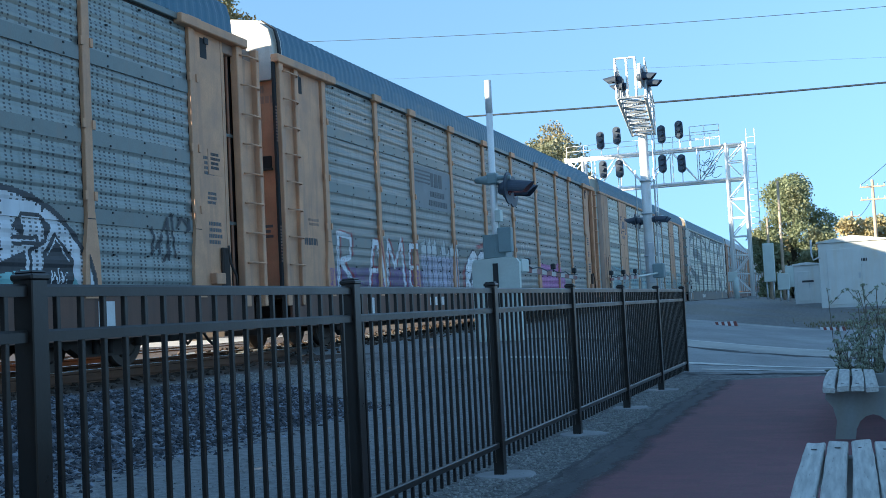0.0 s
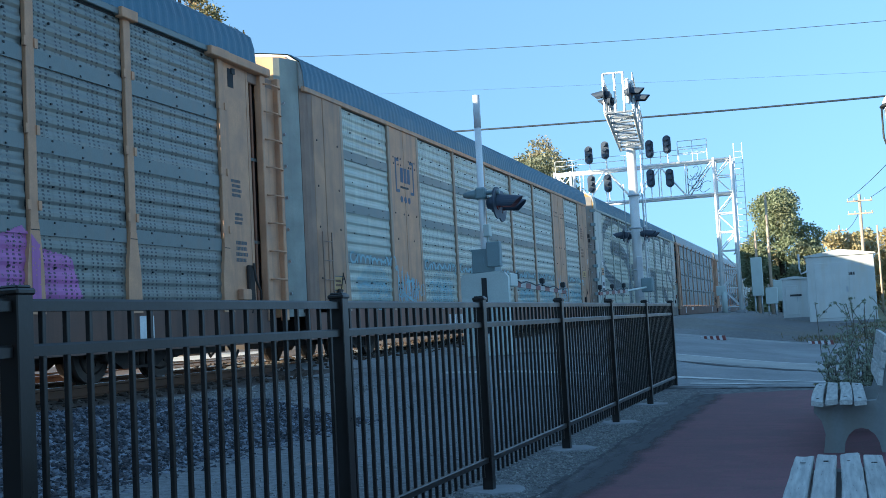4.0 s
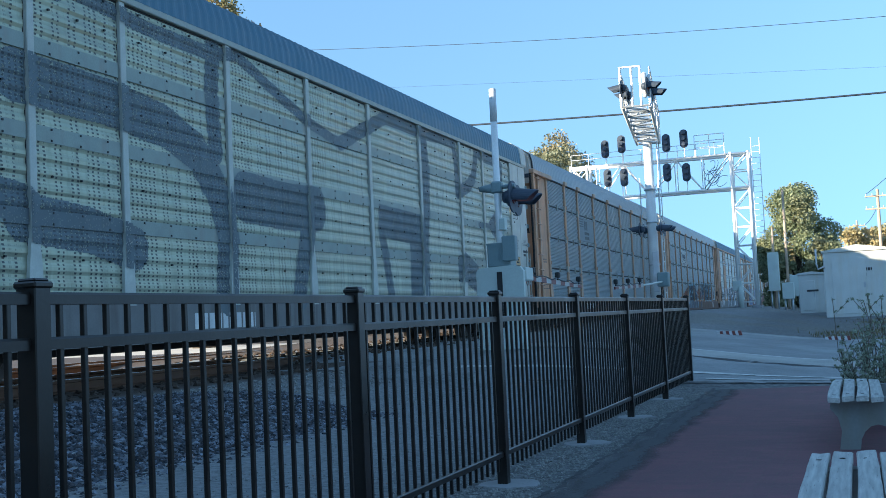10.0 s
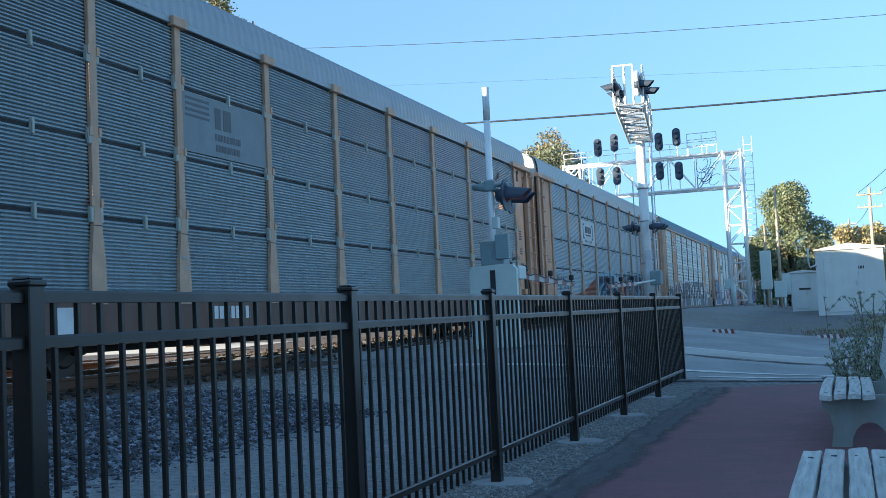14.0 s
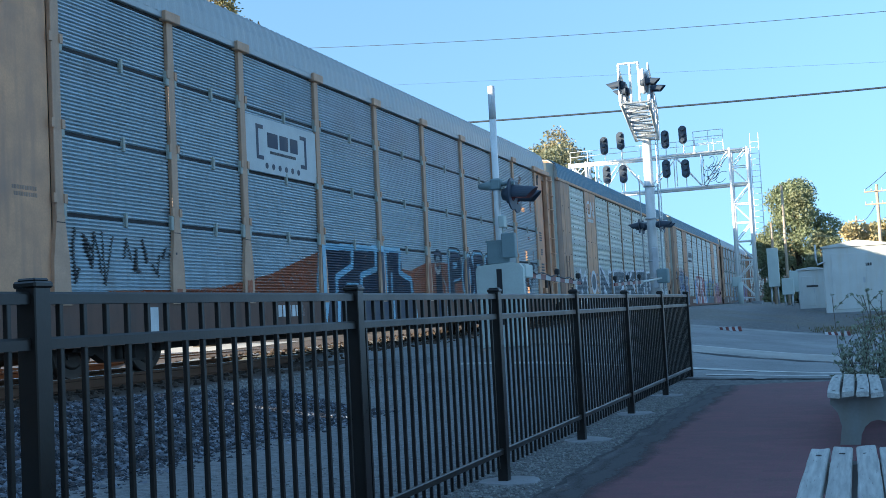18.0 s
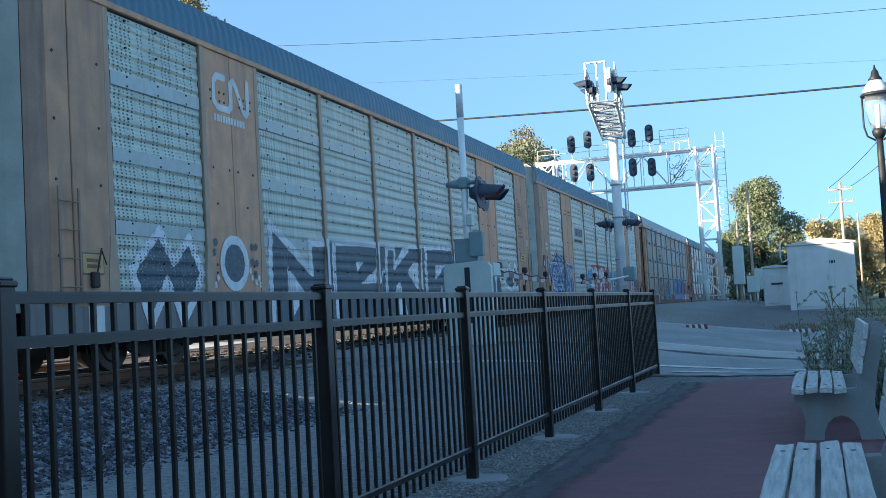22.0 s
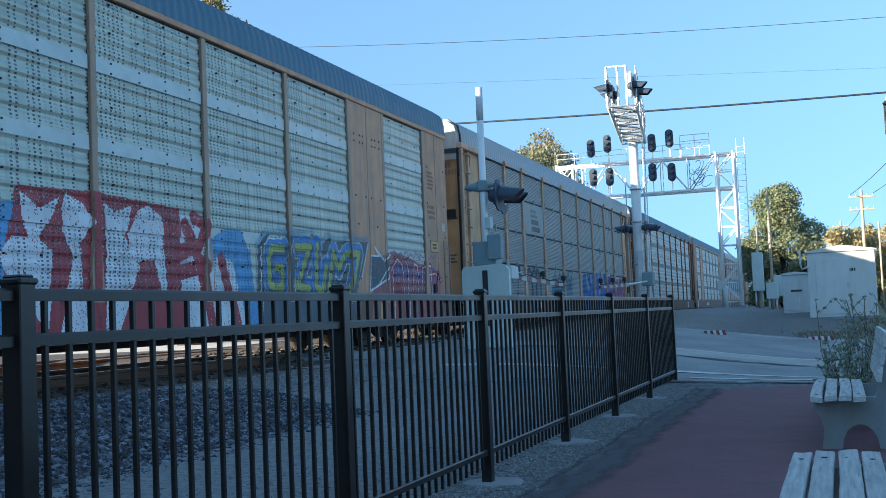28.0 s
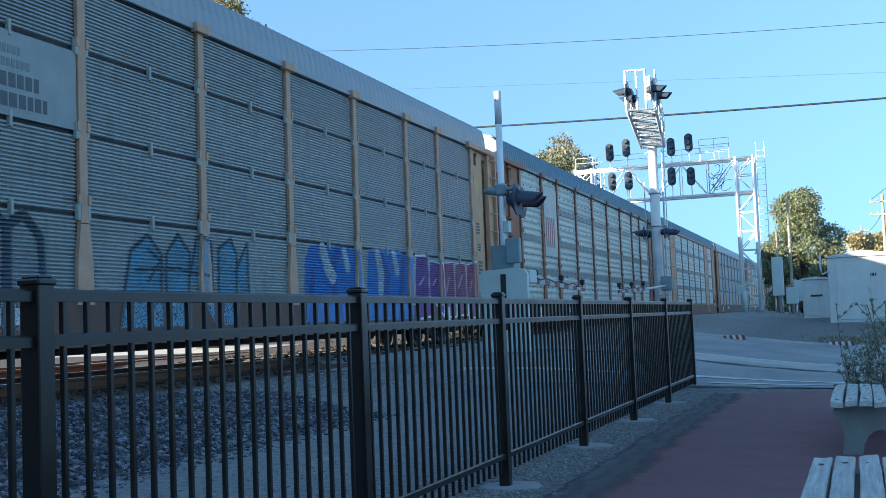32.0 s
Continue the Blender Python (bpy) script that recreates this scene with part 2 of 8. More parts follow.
M["screen_light"] = panel_mat("pale_galvanised_screen", (0.493, 0.543, 0.454))
M["screen_green"] = panel_mat("grey_green_galvanised_screen", (0.44, 0.465, 0.335))
M["screen_mid"] = panel_mat("grey_galvanised_screen", (0.209, 0.22, 0.193))
M["screen_steel"] = panel_mat("bluish_galvanised_screen", (0.264, 0.303, 0.286))
M["screen_fine"] = panel_mat("dull_fine_corrugated_screen", (0.215, 0.28, 0.305), dots=False)
M["screen_dim"] = panel_mat("grey_fine_corrugated_screen", (0.285, 0.325, 0.32), dots=False)
M["screen_blue"] = panel_mat("blue_grey_fine_corrugated_screen", (0.34, 0.44, 0.49), dots=False)
M["roof_pale"] = worn("bright_galvanised_roof", (0.380, 0.397, 0.397), 0.45, 0.4, var=0.15)
M["band_light"] = worn("galvanised_band", (0.37, 0.41, 0.40), 0.4, 0.4, grime=(0.3, 0.28, 0.25))
M["band_dim"] = worn("grey_painted_band", (0.29, 0.335, 0.295), 0.5, 0.2, grime=(0.25, 0.23, 0.2))
M["band_mid"] = worn("dull_galvanised_band", (0.18, 0.205, 0.195), 0.45, 0.4, grime=(0.2, 0.18, 0.16))
M["roof_dark"] = worn("weathered_galvanised_roof", (0.075, 0.165, 0.225), 0.5, 0.5, var=0.25)
M["roof_light"] = worn("pale_galvanised_roof", (0.299, 0.328, 0.345), 0.45, 0.4, var=0.15)


def ground_mat():
    g = Graph("gravelly_ground", 0.95)
    x, y, z = g.xyz()
    n1, n2, n3 = g.noise(0.25, 6.0), g.noise(14.0, 5.0), g.noise(70.0, 3.0)
    col = g.mix(g.ramp(n2, 0.35, 0.65), (0.14, 0.145, 0.145), (0.255, 0.262, 0.262))
    col = g.mix(g.ramp(n3, 0.5, 0.7, 0, 0.6), col, (0.33, 0.34, 0.345))
    col = g.mix(g.ramp(x, -9.0, -7.6, 1.0, 0.0), col, g.mix(g.ramp(n2, 0.3, 0.7), (0.045, 0.032, 0.025), (0.11, 0.075, 0.055)))
    col = g.mix(g.ramp(x, -4.2, -2.6, 0.0, 0.8), col, g.mix(g.ramp(n2, 0.4, 0.6), (0.066, 0.066, 0.066), (0.155, 0.155, 0.152)))
    dry = g.math("MULTIPLY", g.ramp(y, 31.0, 34.0), g.ramp(g.noise(0.35, 6.0), 0.42, 0.6))
    col = g.mix(g.math("MULTIPLY", dry, 0.35), col, g.mix(g.ramp(n2, 0.3, 0.7), (0.10, 0.085, 0.05), (0.24, 0.20, 0.12)))
    grass = g.ramp(g.math("ADD", g.noise(0.5, 7.0), g.ramp(x, -1.0, 2.5, -0.25, 0.28)), 0.5, 0.62)
    col = g.mix(grass, col, g.mix(g.ramp(n2, 0.3, 0.7), (0.10, 0.11, 0.05), (0.25, 0.21, 0.11)))
    g.bump(g.math("ADD", n2, g.math("MULTIPLY", n3, 0.6)), 0.6, 0.02)
    return g.done(col)


def asphalt_mat(name, c):
    g = Graph(name, 0.88)
    n1, n2, n3 = g.noise(0.6, 6.0), g.noise(90.0, 3.0), g.noise(6.0, 5.0)
    col = g.mix(g.ramp(n1, 0.35, 0.65), shade(c, 0.8), shade(c, 1.2))
    col = g.mix(g.ramp(n2, 0.5, 0.72, 0, 0.55), col, shade(c, 1.9))
    col = g.mix(g.ramp(n3, 0.55, 0.7, 0, 0.4), col, shade(c, 0.6))
    g.bump(n2, 0.4, 0.006)
    return g.done(col)


def paver_mat():
    g = Graph("red_brick_paving", 0.85)
    br = g.n.new("ShaderNodeTexBrick")
    g.l.new(g.co, br.inputs["Vector"])
    for k, v in (("Scale", 1.0), ("Mortar Size", 0.004), ("Brick Width", 0.2), ("Row Height", 0.1), ("Mortar Smooth", 0.4)):
        br.inputs[k].default_value = v
    br.inputs["Color1"].default_value = (0.190, 0.068, 0.080, 1)
    br.inputs["Color2"].default_value = (0.150, 0.057, 0.068, 1)
    br.inputs["Mortar"].default_value = (0.14, 0.085, 0.07, 1)
    col = g.mix(g.ramp(g.noise(1.2, 6.0), 0.4, 0.7, 0, 0.45), br.outputs["Color"], (0.10, 0.055, 0.06))
    col = g.mix(g.ramp(g.noise(50.0, 3.0), 0.5, 0.75, 0, 0.35), col, (0.25, 0.11, 0.11))
    g.bump(g.math("ADD", g.math("MULTIPLY", br.outputs["Fac"], -0.6), g.noise(60.0, 3.0)), 0.3, 0.004)
    return g.done(col)


def stone_mat():
    g = Graph("ballast_stone", 0.9)
    r = g.island()
    col = g.mix(g.math("POWER", r, 2.6), (0.017, 0.021, 0.029), (0.27, 0.305, 0.36))
    col = g.mix(g.ramp(g.noise(30.0, 4.0), 0.45, 0.7, 0, 0.5), col, (0.17, 0.13, 0.11))
    return g.done(col)


def slat_mat():
    g = Graph("weathered_bench_boards", 0.8)
    grain = g.noise(5.0, 6.0, (9.0, 0.6, 9.0))
    col = g.mix(g.ramp(grain, 0.35, 0.7), (0.40, 0.41, 0.39), (0.64, 0.65, 0.61))
    col = g.mix(g.ramp(g.noise(26.0, 6.0, (6.0, 0.4, 6.0)), 0.62, 0.72, 0, 0.75), col, (0.16, 0.15, 0.14))
    col = g.mix(g.ramp(g.random(), 0, 1, 0, 0.25), col, (0.36, 0.35, 0.33))
    g.bump(grain, 0.5, 0.006)
    return g.done(col)


def leaf_mat(name, a, b, c):
    g = Graph(name, 0.6)
    r = g.island()
    col = g.mix(r, a, b)
    col = g.mix(g.ramp(g.noise(0.35, 3.0), 0.48, 0.62), col, c)
    g.b.inputs["Subsurface Weight"].default_value = 0.0
    t = g.n.new("ShaderNodeBsdfTranslucent")
    g.put(col, t.inputs[0])
    m = g.n.new("ShaderNodeMixShader")
    m.inputs[0].default_value = 0.3
    g.l.new(g.b.outputs[0], m.inputs[1])
    g.l.new(t.outputs[0], m.inputs[2])
    g.l.new(m.outputs[0], g.n["Material Output"].inputs[0])
    return g.done(col)


M["ground"] = ground_mat()
M["asphalt"] = asphalt_mat("old_grey_asphalt", (0.238, 0.247, 0.246))
M["asphalt_brown"] = asphalt_mat("dusty_brown_asphalt", (0.07, 0.05, 0.04))
M["asphalt_dark"] = asphalt_mat("dark_patched_asphalt", (0.055, 0.055, 0.057))
M["apron"] = asphalt_mat("pale_worn_concrete_road", (0.33, 0.325, 0.3))
M["verge"] = asphalt_mat("gritty_asphalt_verge", (0.125, 0.12, 0.12))
# sunlit brightness of the far ground is put into this pale colour
M["sunny"] = worn("sunlit_pale_concrete", (0.62, 0.55, 0.46), 0.95, var=0.25)
M["grit"] = worn("pale_grey_grit", (0.31, 0.31, 0.295), 0.95, var=0.5, scale=40.0)
M["stone_brown"] = worn("rust_stained_stone", (0.085, 0.058, 0.042), 0.95, var=0.5, scale=8.0)
M["paver"] = paver_mat()
M["stone"] = stone_mat()
M["slat"] = slat_mat()
M["leaf_green"] = leaf_mat("green_autumn_leaves", (0.18, 0.22, 0.12), (0.29, 0.32, 0.19), (0.31, 0.31, 0.18))
M["leaf_gold"] = leaf_mat("yellowing_leaves", (0.40, 0.33, 0.17), (0.50, 0.40, 0.21), (0.32, 0.31, 0.17))
M["leaf_mixed"] = leaf_mat("turning_leaves", (0.17, 0.20, 0.12), (0.28, 0.28, 0.18), (0.33, 0.27, 0.16))
M["leaf_brown"] = leaf_mat("browning_leaves", (0.16, 0.17, 0.08), (0.28, 0.24, 0.12), (0.36, 0.21, 0.09))
M["arm_white"] = worn("dirty_white_arm_paint", (0.50, 0.50, 0.48), 0.55, grime=(0.25, 0.2, 0.17))
M["arm_red"] = worn("dull_red_arm_paint", (0.24, 0.06, 0.05), 0.55)
M["dry_grass"] = leaf_mat("dry_grass_blades", (0.17, 0.135, 0.07), (0.25, 0.20, 0.11), (0.11, 0.11, 0.05))
M["leaf_shrub"] = leaf_mat("grey_green_shrub_leaves", (0.25, 0.29, 0.21), (0.39, 0.43, 0.32), (0.21, 0.25, 0.16))


def glow_mat(name, c, strength):
    g = Graph(name, 0.3)
    g.b.inputs["Emission Color"].default_value = (*c, 1)
    g.b.inputs["Emission Strength"].default_value = strength
    return g.done(c)


M["red_lamp"] = glow_mat("lit_red_lamp", (1.0, 0.35, 0.3), 6.0)


def glass_mat():
    g = Graph("clear_lamp_glass", 0.05)
    g.b.inputs["Transmission Weight"].default_value = 0.9
    g.b.inputs["IOR"].default_value = 1.25
    return g.done((0.9, 0.92, 0.95))


M["glass"] = glass_mat()


# ---- mesh helpers ----
def box(bm, x0, y0, z0, x1, y1, z1):
    v = [bm.verts.new((x, y, z)) for z in (z0, z1) for x, y in ((x0, y0), (x1, y0), (x1, y1), (x0, y1))]
    for f in ((3, 2, 1, 0), (4, 5, 6, 7), (0, 1, 5, 4), (1, 2, 6, 5), (2, 3, 7, 6), (3, 0, 4, 7)):
        bm.faces.new([v[i] for i in f])
    return v


def cbox(bm, x0, y0, z0, x1, y1, z1, b=0.006):
    """A box with its edges taken off."""
    t = bmesh.new()
    box(t, x0, y0, z0, x1, y1, z1)
    bmesh.ops.bevel(t, geom=t.edges[:], offset=b, segments=1, affect="EDGES")
    merge(bm, t)


def merge(bm, t, m=None):
    if m is not None:
        bmesh.ops.transform(t, matrix=m, verts=t.verts[:])
    me = bpy.data.meshes.new("tmp")
    t.to_mesh(me)
    t.free()
    bm.from_mesh(me)
    bpy.data.meshes.remove(me)


def tube(bm, a, b, r, r2=None, n=10, cap=True):
    a, b = Vector(a), Vector(b)
    r2 = r if r2 is None else r2
    d = (b - a).normalized()
    u = d.orthogonal().normalized()
    w = d.cross(u)
    rings = []
    for p, q in ((a, r), (b, r2)):
        rings.append([bm.verts.new(p + q * (math.cos(k) * u + math.sin(k) * w)) for k in (2 * math.pi * i / n for i in range(n))])
    for i in range(n):
        j = (i + 1) % n
        f = bm.faces.new((rings[0][i], rings[0][j], rings[1][j], rings[1][i]))
        f.smooth = n > 6
    if cap:
        bm.faces.new(rings[0][::-1])
        bm.faces.new(rings[1])


def path_tube(bm, pts, r, n=6):
    """One unbroken round bar through the points."""
    pts = [Vector(p) for p in pts]
    rings = []
    for i, p in enumerate(pts):
        d = (pts[min(i + 1, len(pts) - 1)] - pts[max(i - 1, 0)]).normalized()
        u = d.cross(Vector((0.3, 0.2, 0.93))).normalized()
        w = d.cross(u)
        rings.append([bm.verts.new(p + r * (math.cos(2 * math.pi * k / n) * u + math.sin(2 * math.pi * k / n) * w)) for k in range(n)])
    for a, b in zip(rings, rings[1:]):
        for k in range(n):
            bm.faces.new((a[k], a[(k + 1) % n], b[(k + 1) % n], b[k])).smooth = True
    bm.faces.new(rings[0][::-1])
    bm.faces.new(rings[-1])


def lathe(bm, prof, n=20, c=(0, 0, 0)):
    """Turn a profile of (radius, height) about the upright through c."""
    rings = [[bm.verts.new((c[0] + r * math.cos(2 * math.pi * i / n), c[1] + r * math.sin(2 * math.pi * i / n), c[2] + z)) for i in range(n)] for r, z in prof]
    for a, b in zip(rings, rings[1:]):
        for i in range(n):
            j = (i + 1) % n
            bm.faces.new((a[i], a[j], b[j], b[i])).smooth = True
    bm.faces.new(rings[0][::-1])
    bm.faces.new(rings[-1])


def prism(bm, prof, axis, a, b):
    """A closed profile swept from a to b; axis x, y or z. The profile lies in the two other axes, in order."""
    rings = []
    for s in (a, b):
        rings.append([bm.verts.new({"x": (s, p, q), "y": (p, s, q), "z": (p, q, s)}[axis]) for p, q in prof])
    n = len(prof)
    for i in range(n):
        j = (i + 1) % n
        bm.faces.new((rings[0][i], rings[0][j], rings[1][j], rings[1][i]))
    bm.faces.new(rings[0][::-1])
    bm.faces.new(rings[1])


def mesh_of(name, bm, material):
    bmesh.ops.recalc_face_normals(bm, faces=bm.faces[:])
    me = bpy.data.meshes.new(name)
    bm.to_mesh(me)
    bm.free()
    me.materials.append(material)
    return me


def part(name, bm, material, parent, label="", at=None):
    """Link a bmesh, or a mesh that alike pieces share, as one object under a thing or part."""
    me = bm if isinstance(bm, bpy.types.Mesh) else mesh_of(name, bm, material)
    ob = new(name, me)
    ob.parent = parent
    if at is not None:
        ob.matrix_basis = at if isinstance(at, Matrix) else Matrix.Translation(at)
    if label:
        tagged(ob, label)
    return ob


def thing(name, label, category, group="", kind="", at=None):
    ob = new(name)
    if at is not None:
        ob.matrix_basis = at
    return tagged(ob, label, category, group, kind)


def solid(name, bm, material, label, category, group="", kind="", at=None):
    ob = new(name, mesh_of(name, bm, material))
    if at is not None:
        ob.matrix_basis = at
    return tagged(ob, label, category, group, kind)


def step(v):
    v = min(1.0, max(0.0, v))
    return v * v * (3 - 2 * v)


# ---- plan ----
PSI = -0.667                      # the track's bearing against the fence, degrees
ALONG = Vector((math.sin(radians(PSI)), math.cos(radians(PSI)), 0))
ASIDE = Vector((-ALONG.y, ALONG.x, 0))
NEAR_SIDE = 9.13                  # from the eye to the car sides
CENTRE = NEAR_SIDE + 1.53         # to the track's centre line
RAIL = 0.63                       # top of rail
PITCH = 28.6                      # one car, coupler to coupler


def track(s, off=0.0, z=0.0):
    """A point s along the track, off to the far side of its centre line."""
    p = ALONG * s + ASIDE * (CENTRE + off)
    return Vector((p.x, p.y, z))


def height(x, y):
    """The lie of the ground."""
    road = 0.60 * step((0.8 - x) / 7.0) * step((y - 16.0) / 4.0) + 0.5 * step((y - 22.0) / 24.0) * (1 - 0.45 * step((-6 - x) / 4.0))
    d = -x * ALONG.y + y * ALONG.x
    bed = 0.43 * step((d - 5.4) / 2.6) * (1 - step((d - 16) / 6)) if d < 23 else 0.0
    return max(road, bed) if d < 16 else max(bed, 0.42 * step((d - 16) / 3.0))


def sheet(name, xs, ys, material, lift=0.0, fn=height):
    bm = bmesh.new()
    g = [[bm.verts.new((x, y, fn(x, y) + lift)) for x in xs] for y in ys]
    for r0, r1 in zip(g, g[1:]):
        for i in range(len(xs) - 1):
            f = bm.faces.new((r0[i], r0[i + 1], r1[i + 1], r1[i]))
            f.smooth = True
    return new(name, mesh_of(name, bm, material))


def spread(*stops):
    """Coordinates through (start, step), ..., end."""
    out = []
    for (a, st), nxt in zip(stops, stops[1:]):
        b = nxt[0] if isinstance(nxt, tuple) else nxt
        n = max(1, round((b - a) / st))
        out += [a + (b - a) * i / n for i in range(n)]
    return out + [stops[-1]]

# ---- ground, road, paving ----
ground = sheet("ground", spread((-1500, 250), (-250, 40), (-50, 8), (-22, 1.0), (3, 4), (40, 40), (200, 200), 1600),
               spread((-200, 40), (-40, 6), (-4, 1.0), (60, 6), (130, 30), (400, 200), 3000), M["ground"])
tagged(ground, "grey gravel and thin dry grass round the railway", "ground", kind="structure")
path = sheet("paved_path", spread((-1.78, 0.4), 0.62), spread((-12, 1.0), 16.9), M["paver"], 0.0, lambda x, y: 0.012)
tagged(path, "red brick footpath in shade beside the fence", "path", kind="structure")
verge = sheet("asphalt_verge", spread((-2.04, 0.065), -1.78), spread((-12, 1.0), 17.4), M["verge"], 0.0, lambda x, y: 0.008)
tagged(verge, "gritty grey asphalt strip along the fence foot", "pavement", kind="structure")
# sheet added so that the ground seen under the train looks sunlit
far_pavement = sheet("pavement", spread((-60, 4), -15.6), spread((-16, 2.0), 46.4), M["sunny"], 0.012)
tagged(far_pavement, "pale concrete ground beyond the tracks, sunlit brightness in its colour", "pavement", kind="structure")
far_road = sheet("road", spread((-60, 4), -12.9), spread((17.3, 0.8), 33.5), M["asphalt_brown"], 0.020)
tagged(far_road, "dusty brown asphalt street beyond the tracks", "road", kind="structure")
road = sheet("road", spread((-12.9, 0.8), (3, 4), 60), spread((17.3, 0.8), 31.0), M["asphalt"], 0.008)
tagged(road, "grey asphalt street rising to a level crossing", "road", kind="structure")


def stripe(name, x0, x1, y, w, slope=0.0, material="roadpaint", label="worn white painted stop line on asphalt", rough=0.3, gap=0.0, seed=1):
    """A line across the street with worn, uneven edges."""
    r = random.Random(seed + int(y * 100))
    bm = bmesh.new()
    prev, x, o = None, x0, 0.0
    while x < x1:
        o = 0.85 * o + r.uniform(-1, 1) * rough * w * 0.35
        k = w * r.uniform(1 - rough, 1 + 0.5 * rough)
        yy = y + slope * (x - x0) + o
        row = [bm.verts.new((x, yy + e * k, height(x, yy + e * k) + 0.014)) for e in (-0.5, 0.5)]
        if prev and r.random() > gap:
            bm.faces.new((prev[0], row[0], row[1], prev[1]))
        prev = row
        x += r.uniform(0.1, 0.3)
    tagged(new(name, mesh_of(name, bm, M[material])), label, "road marking", kind="structure")


apron = sheet("concrete_apron", spread((-7.2, 0.8), (3, 4), 12), spread((20.95, 0.7), 23.0), M["apron"], 0.011)
tagged(apron, "pale worn concrete strip across the street", "road", kind="structure")
stripe("road_line", -6.5, 8.0, 18.3, 0.15, 0.0, gap=0.01)
stripe("road_line", -3.4, 8.0, 17.70, 0.11, 0.02, gap=0.02)
stripe("road_line", -7.5, 10.0, 23.05, 0.18, gap=0.01)
stripe("road_line", -9.0, 10.0, 30.6, 0.25, -0.02, "apron", "pale worn edge of the street", 0.6, 0.1)
stripe("road_seam", -7.0, 10.0, 20.5, 0.27, 0.03, "asphalt_dark", "dark cracked seam across the asphalt", 0.9, 0.0)
stripe("road_seam", -7.0, 10.0, 20.8, 0.07, 0.02, "asphalt_dark", "dark cracked seam across the asphalt", 0.9, 0.2)
stripe("road_seam", -5.0, 3.0, 17.40, 0.10, 0.0, "verge", "dark joint at the end of the footpath", 0.7, 0.15)


def crack(x, y0, y1, w, wander, seed, label="dark ragged crack where the asphalt has broken away"):
    """A ragged dark seam running along the path."""
    r = random.Random(seed)
    bm = bmesh.new()
    rows, y, o = [], y0, 0.0
    while y < y1:
        o = 0.8 * o + r.uniform(-wander, wander)
        k = w * r.uniform(0.15, 1.3)
        rows.append([bm.verts.new((x + o + e * k, y, height(x, y) + 0.013)) for e in (-0.5, 0.5)])
        y += r.uniform(0.03, 0.12)
    for a, b in zip(rows, rows[1:]):
        bm.faces.new((a[0], a[1], b[1], b[0]))
    tagged(new("asphalt_crack", mesh_of("asphalt_crack", bm, M["asphalt_dark"])), label, "crack", kind="structure")


crack(-2.03, 3.2, 16.8, 0.05, 0.02, 1)


def dirt_mat(x, w):
    """Dirt that thins out to either side of the line x and breaks up into patches."""
    g = Graph("damp_dirt_over_paving", 0.95)
    px = g.xyz()[0]
    off = g.math("DIVIDE", g.math("ABSOLUTE", g.math("SUBTRACT", px, x)), w)
    grain = g.noise(45.0, 4.0)
    cover = g.math("SUBTRACT", g.math("ADD", g.math("MULTIPLY", g.noise(2.2, 5.0), 1.3), g.math("MULTIPLY", grain, 0.5)), off)
    g.put(g.ramp(cover, 0.0, 0.75, 0.0, 0.9), g.b.inputs["Alpha"])
    return g.done(g.mix(grain, (0.045, 0.044, 0.048), (0.125, 0.12, 0.122)))


def drift(x, w, label, lift):
    """A low smear of dirt along the path."""
    ob = sheet("dirt_drift", spread((x - w, 0.1), x + w), spread((2.8, 0.7), 16.8), dirt_mat(x, w), 0.0, lambda px, py: lift)
    tagged(ob, label, "dirt", kind="structure")


drift(-1.80, 0.24, "damp dirt drifted over the edge of the brick paving", 0.0165)
drift(0.60, 0.30, "damp dirt drifted over the edge of the brick paving", 0.0160)

# Loose ballast stones on the bank between the fence and the rails.
rng = random.Random(4)


def stones(name, count, area, size, label, kind="stone"):
    base = [Vector(v).normalized() for v in ((1, 0, .3), (-1, .1, .2), (0, 1, -.2), (.1, -1, .1), (.2, .1, 1), (0, -.1, -1))]
    faces = ((0, 2, 4), (2, 1, 4), (1, 3, 4), (3, 0, 4), (2, 0, 5), (1, 2, 5), (3, 1, 5), (0, 3, 5))
    verts, polys = [], []
    for _ in range(count):
        x, y = area()
        q = Euler((rng.uniform(0, 6), rng.uniform(0, 6), rng.uniform(0, 6))).to_matrix()
        s = size * rng.uniform(0.6, 1.5)
        k = len(verts)
        c = Vector((x, y, height(x, y) + s * 0.25))
        sc = Vector((rng.uniform(0.7, 1.3), rng.uniform(0.7, 1.2), rng.uniform(0.5, 0.9))) * s
        verts += [c + Vector([a * b for a, b in zip(q @ v * rng.uniform(0.8, 1.15), sc)]) for v in base]
        polys += [tuple(k + i for i in f) for f in faces]
    me = bpy.data.meshes.new(name)
    me.from_pydata(verts, [], polys)
    me.materials.append(M[kind])
    return tagged(new(name, me), label, "ballast", kind="stuff")


def bank():
    y = 3.0 + 10.5 * rng.random()
    far = 8.6 - 1.3 * max(0.0, (y - 10.5) / 3.0)
    return -rng.uniform(5.0 + 0.04 * y + rng.uniform(0, 0.5), far), y


stones("track_ballast", 26000, bank, 0.032, "loose grey crushed stone on the track bank")
stones("track_ballast", 3500, lambda: (-rng.uniform(8.7, 13.0), rng.uniform(3, 60)), 0.05, "rust-stained crushed stone between the ties", "stone_brown")
stones("track_ballast", 2500, lambda: (-rng.uniform(5.2, 8.4), rng.uniform(12, 17)), 0.02, "fine grey stone towards the crossing", "grit")
stones("gravel_strip", 3500, lambda: (-rng.uniform(2.45, 5.6), 2.0 + 15 * rng.random() ** 1.2), 0.011, "fine grey grit behind the fence", "grit")
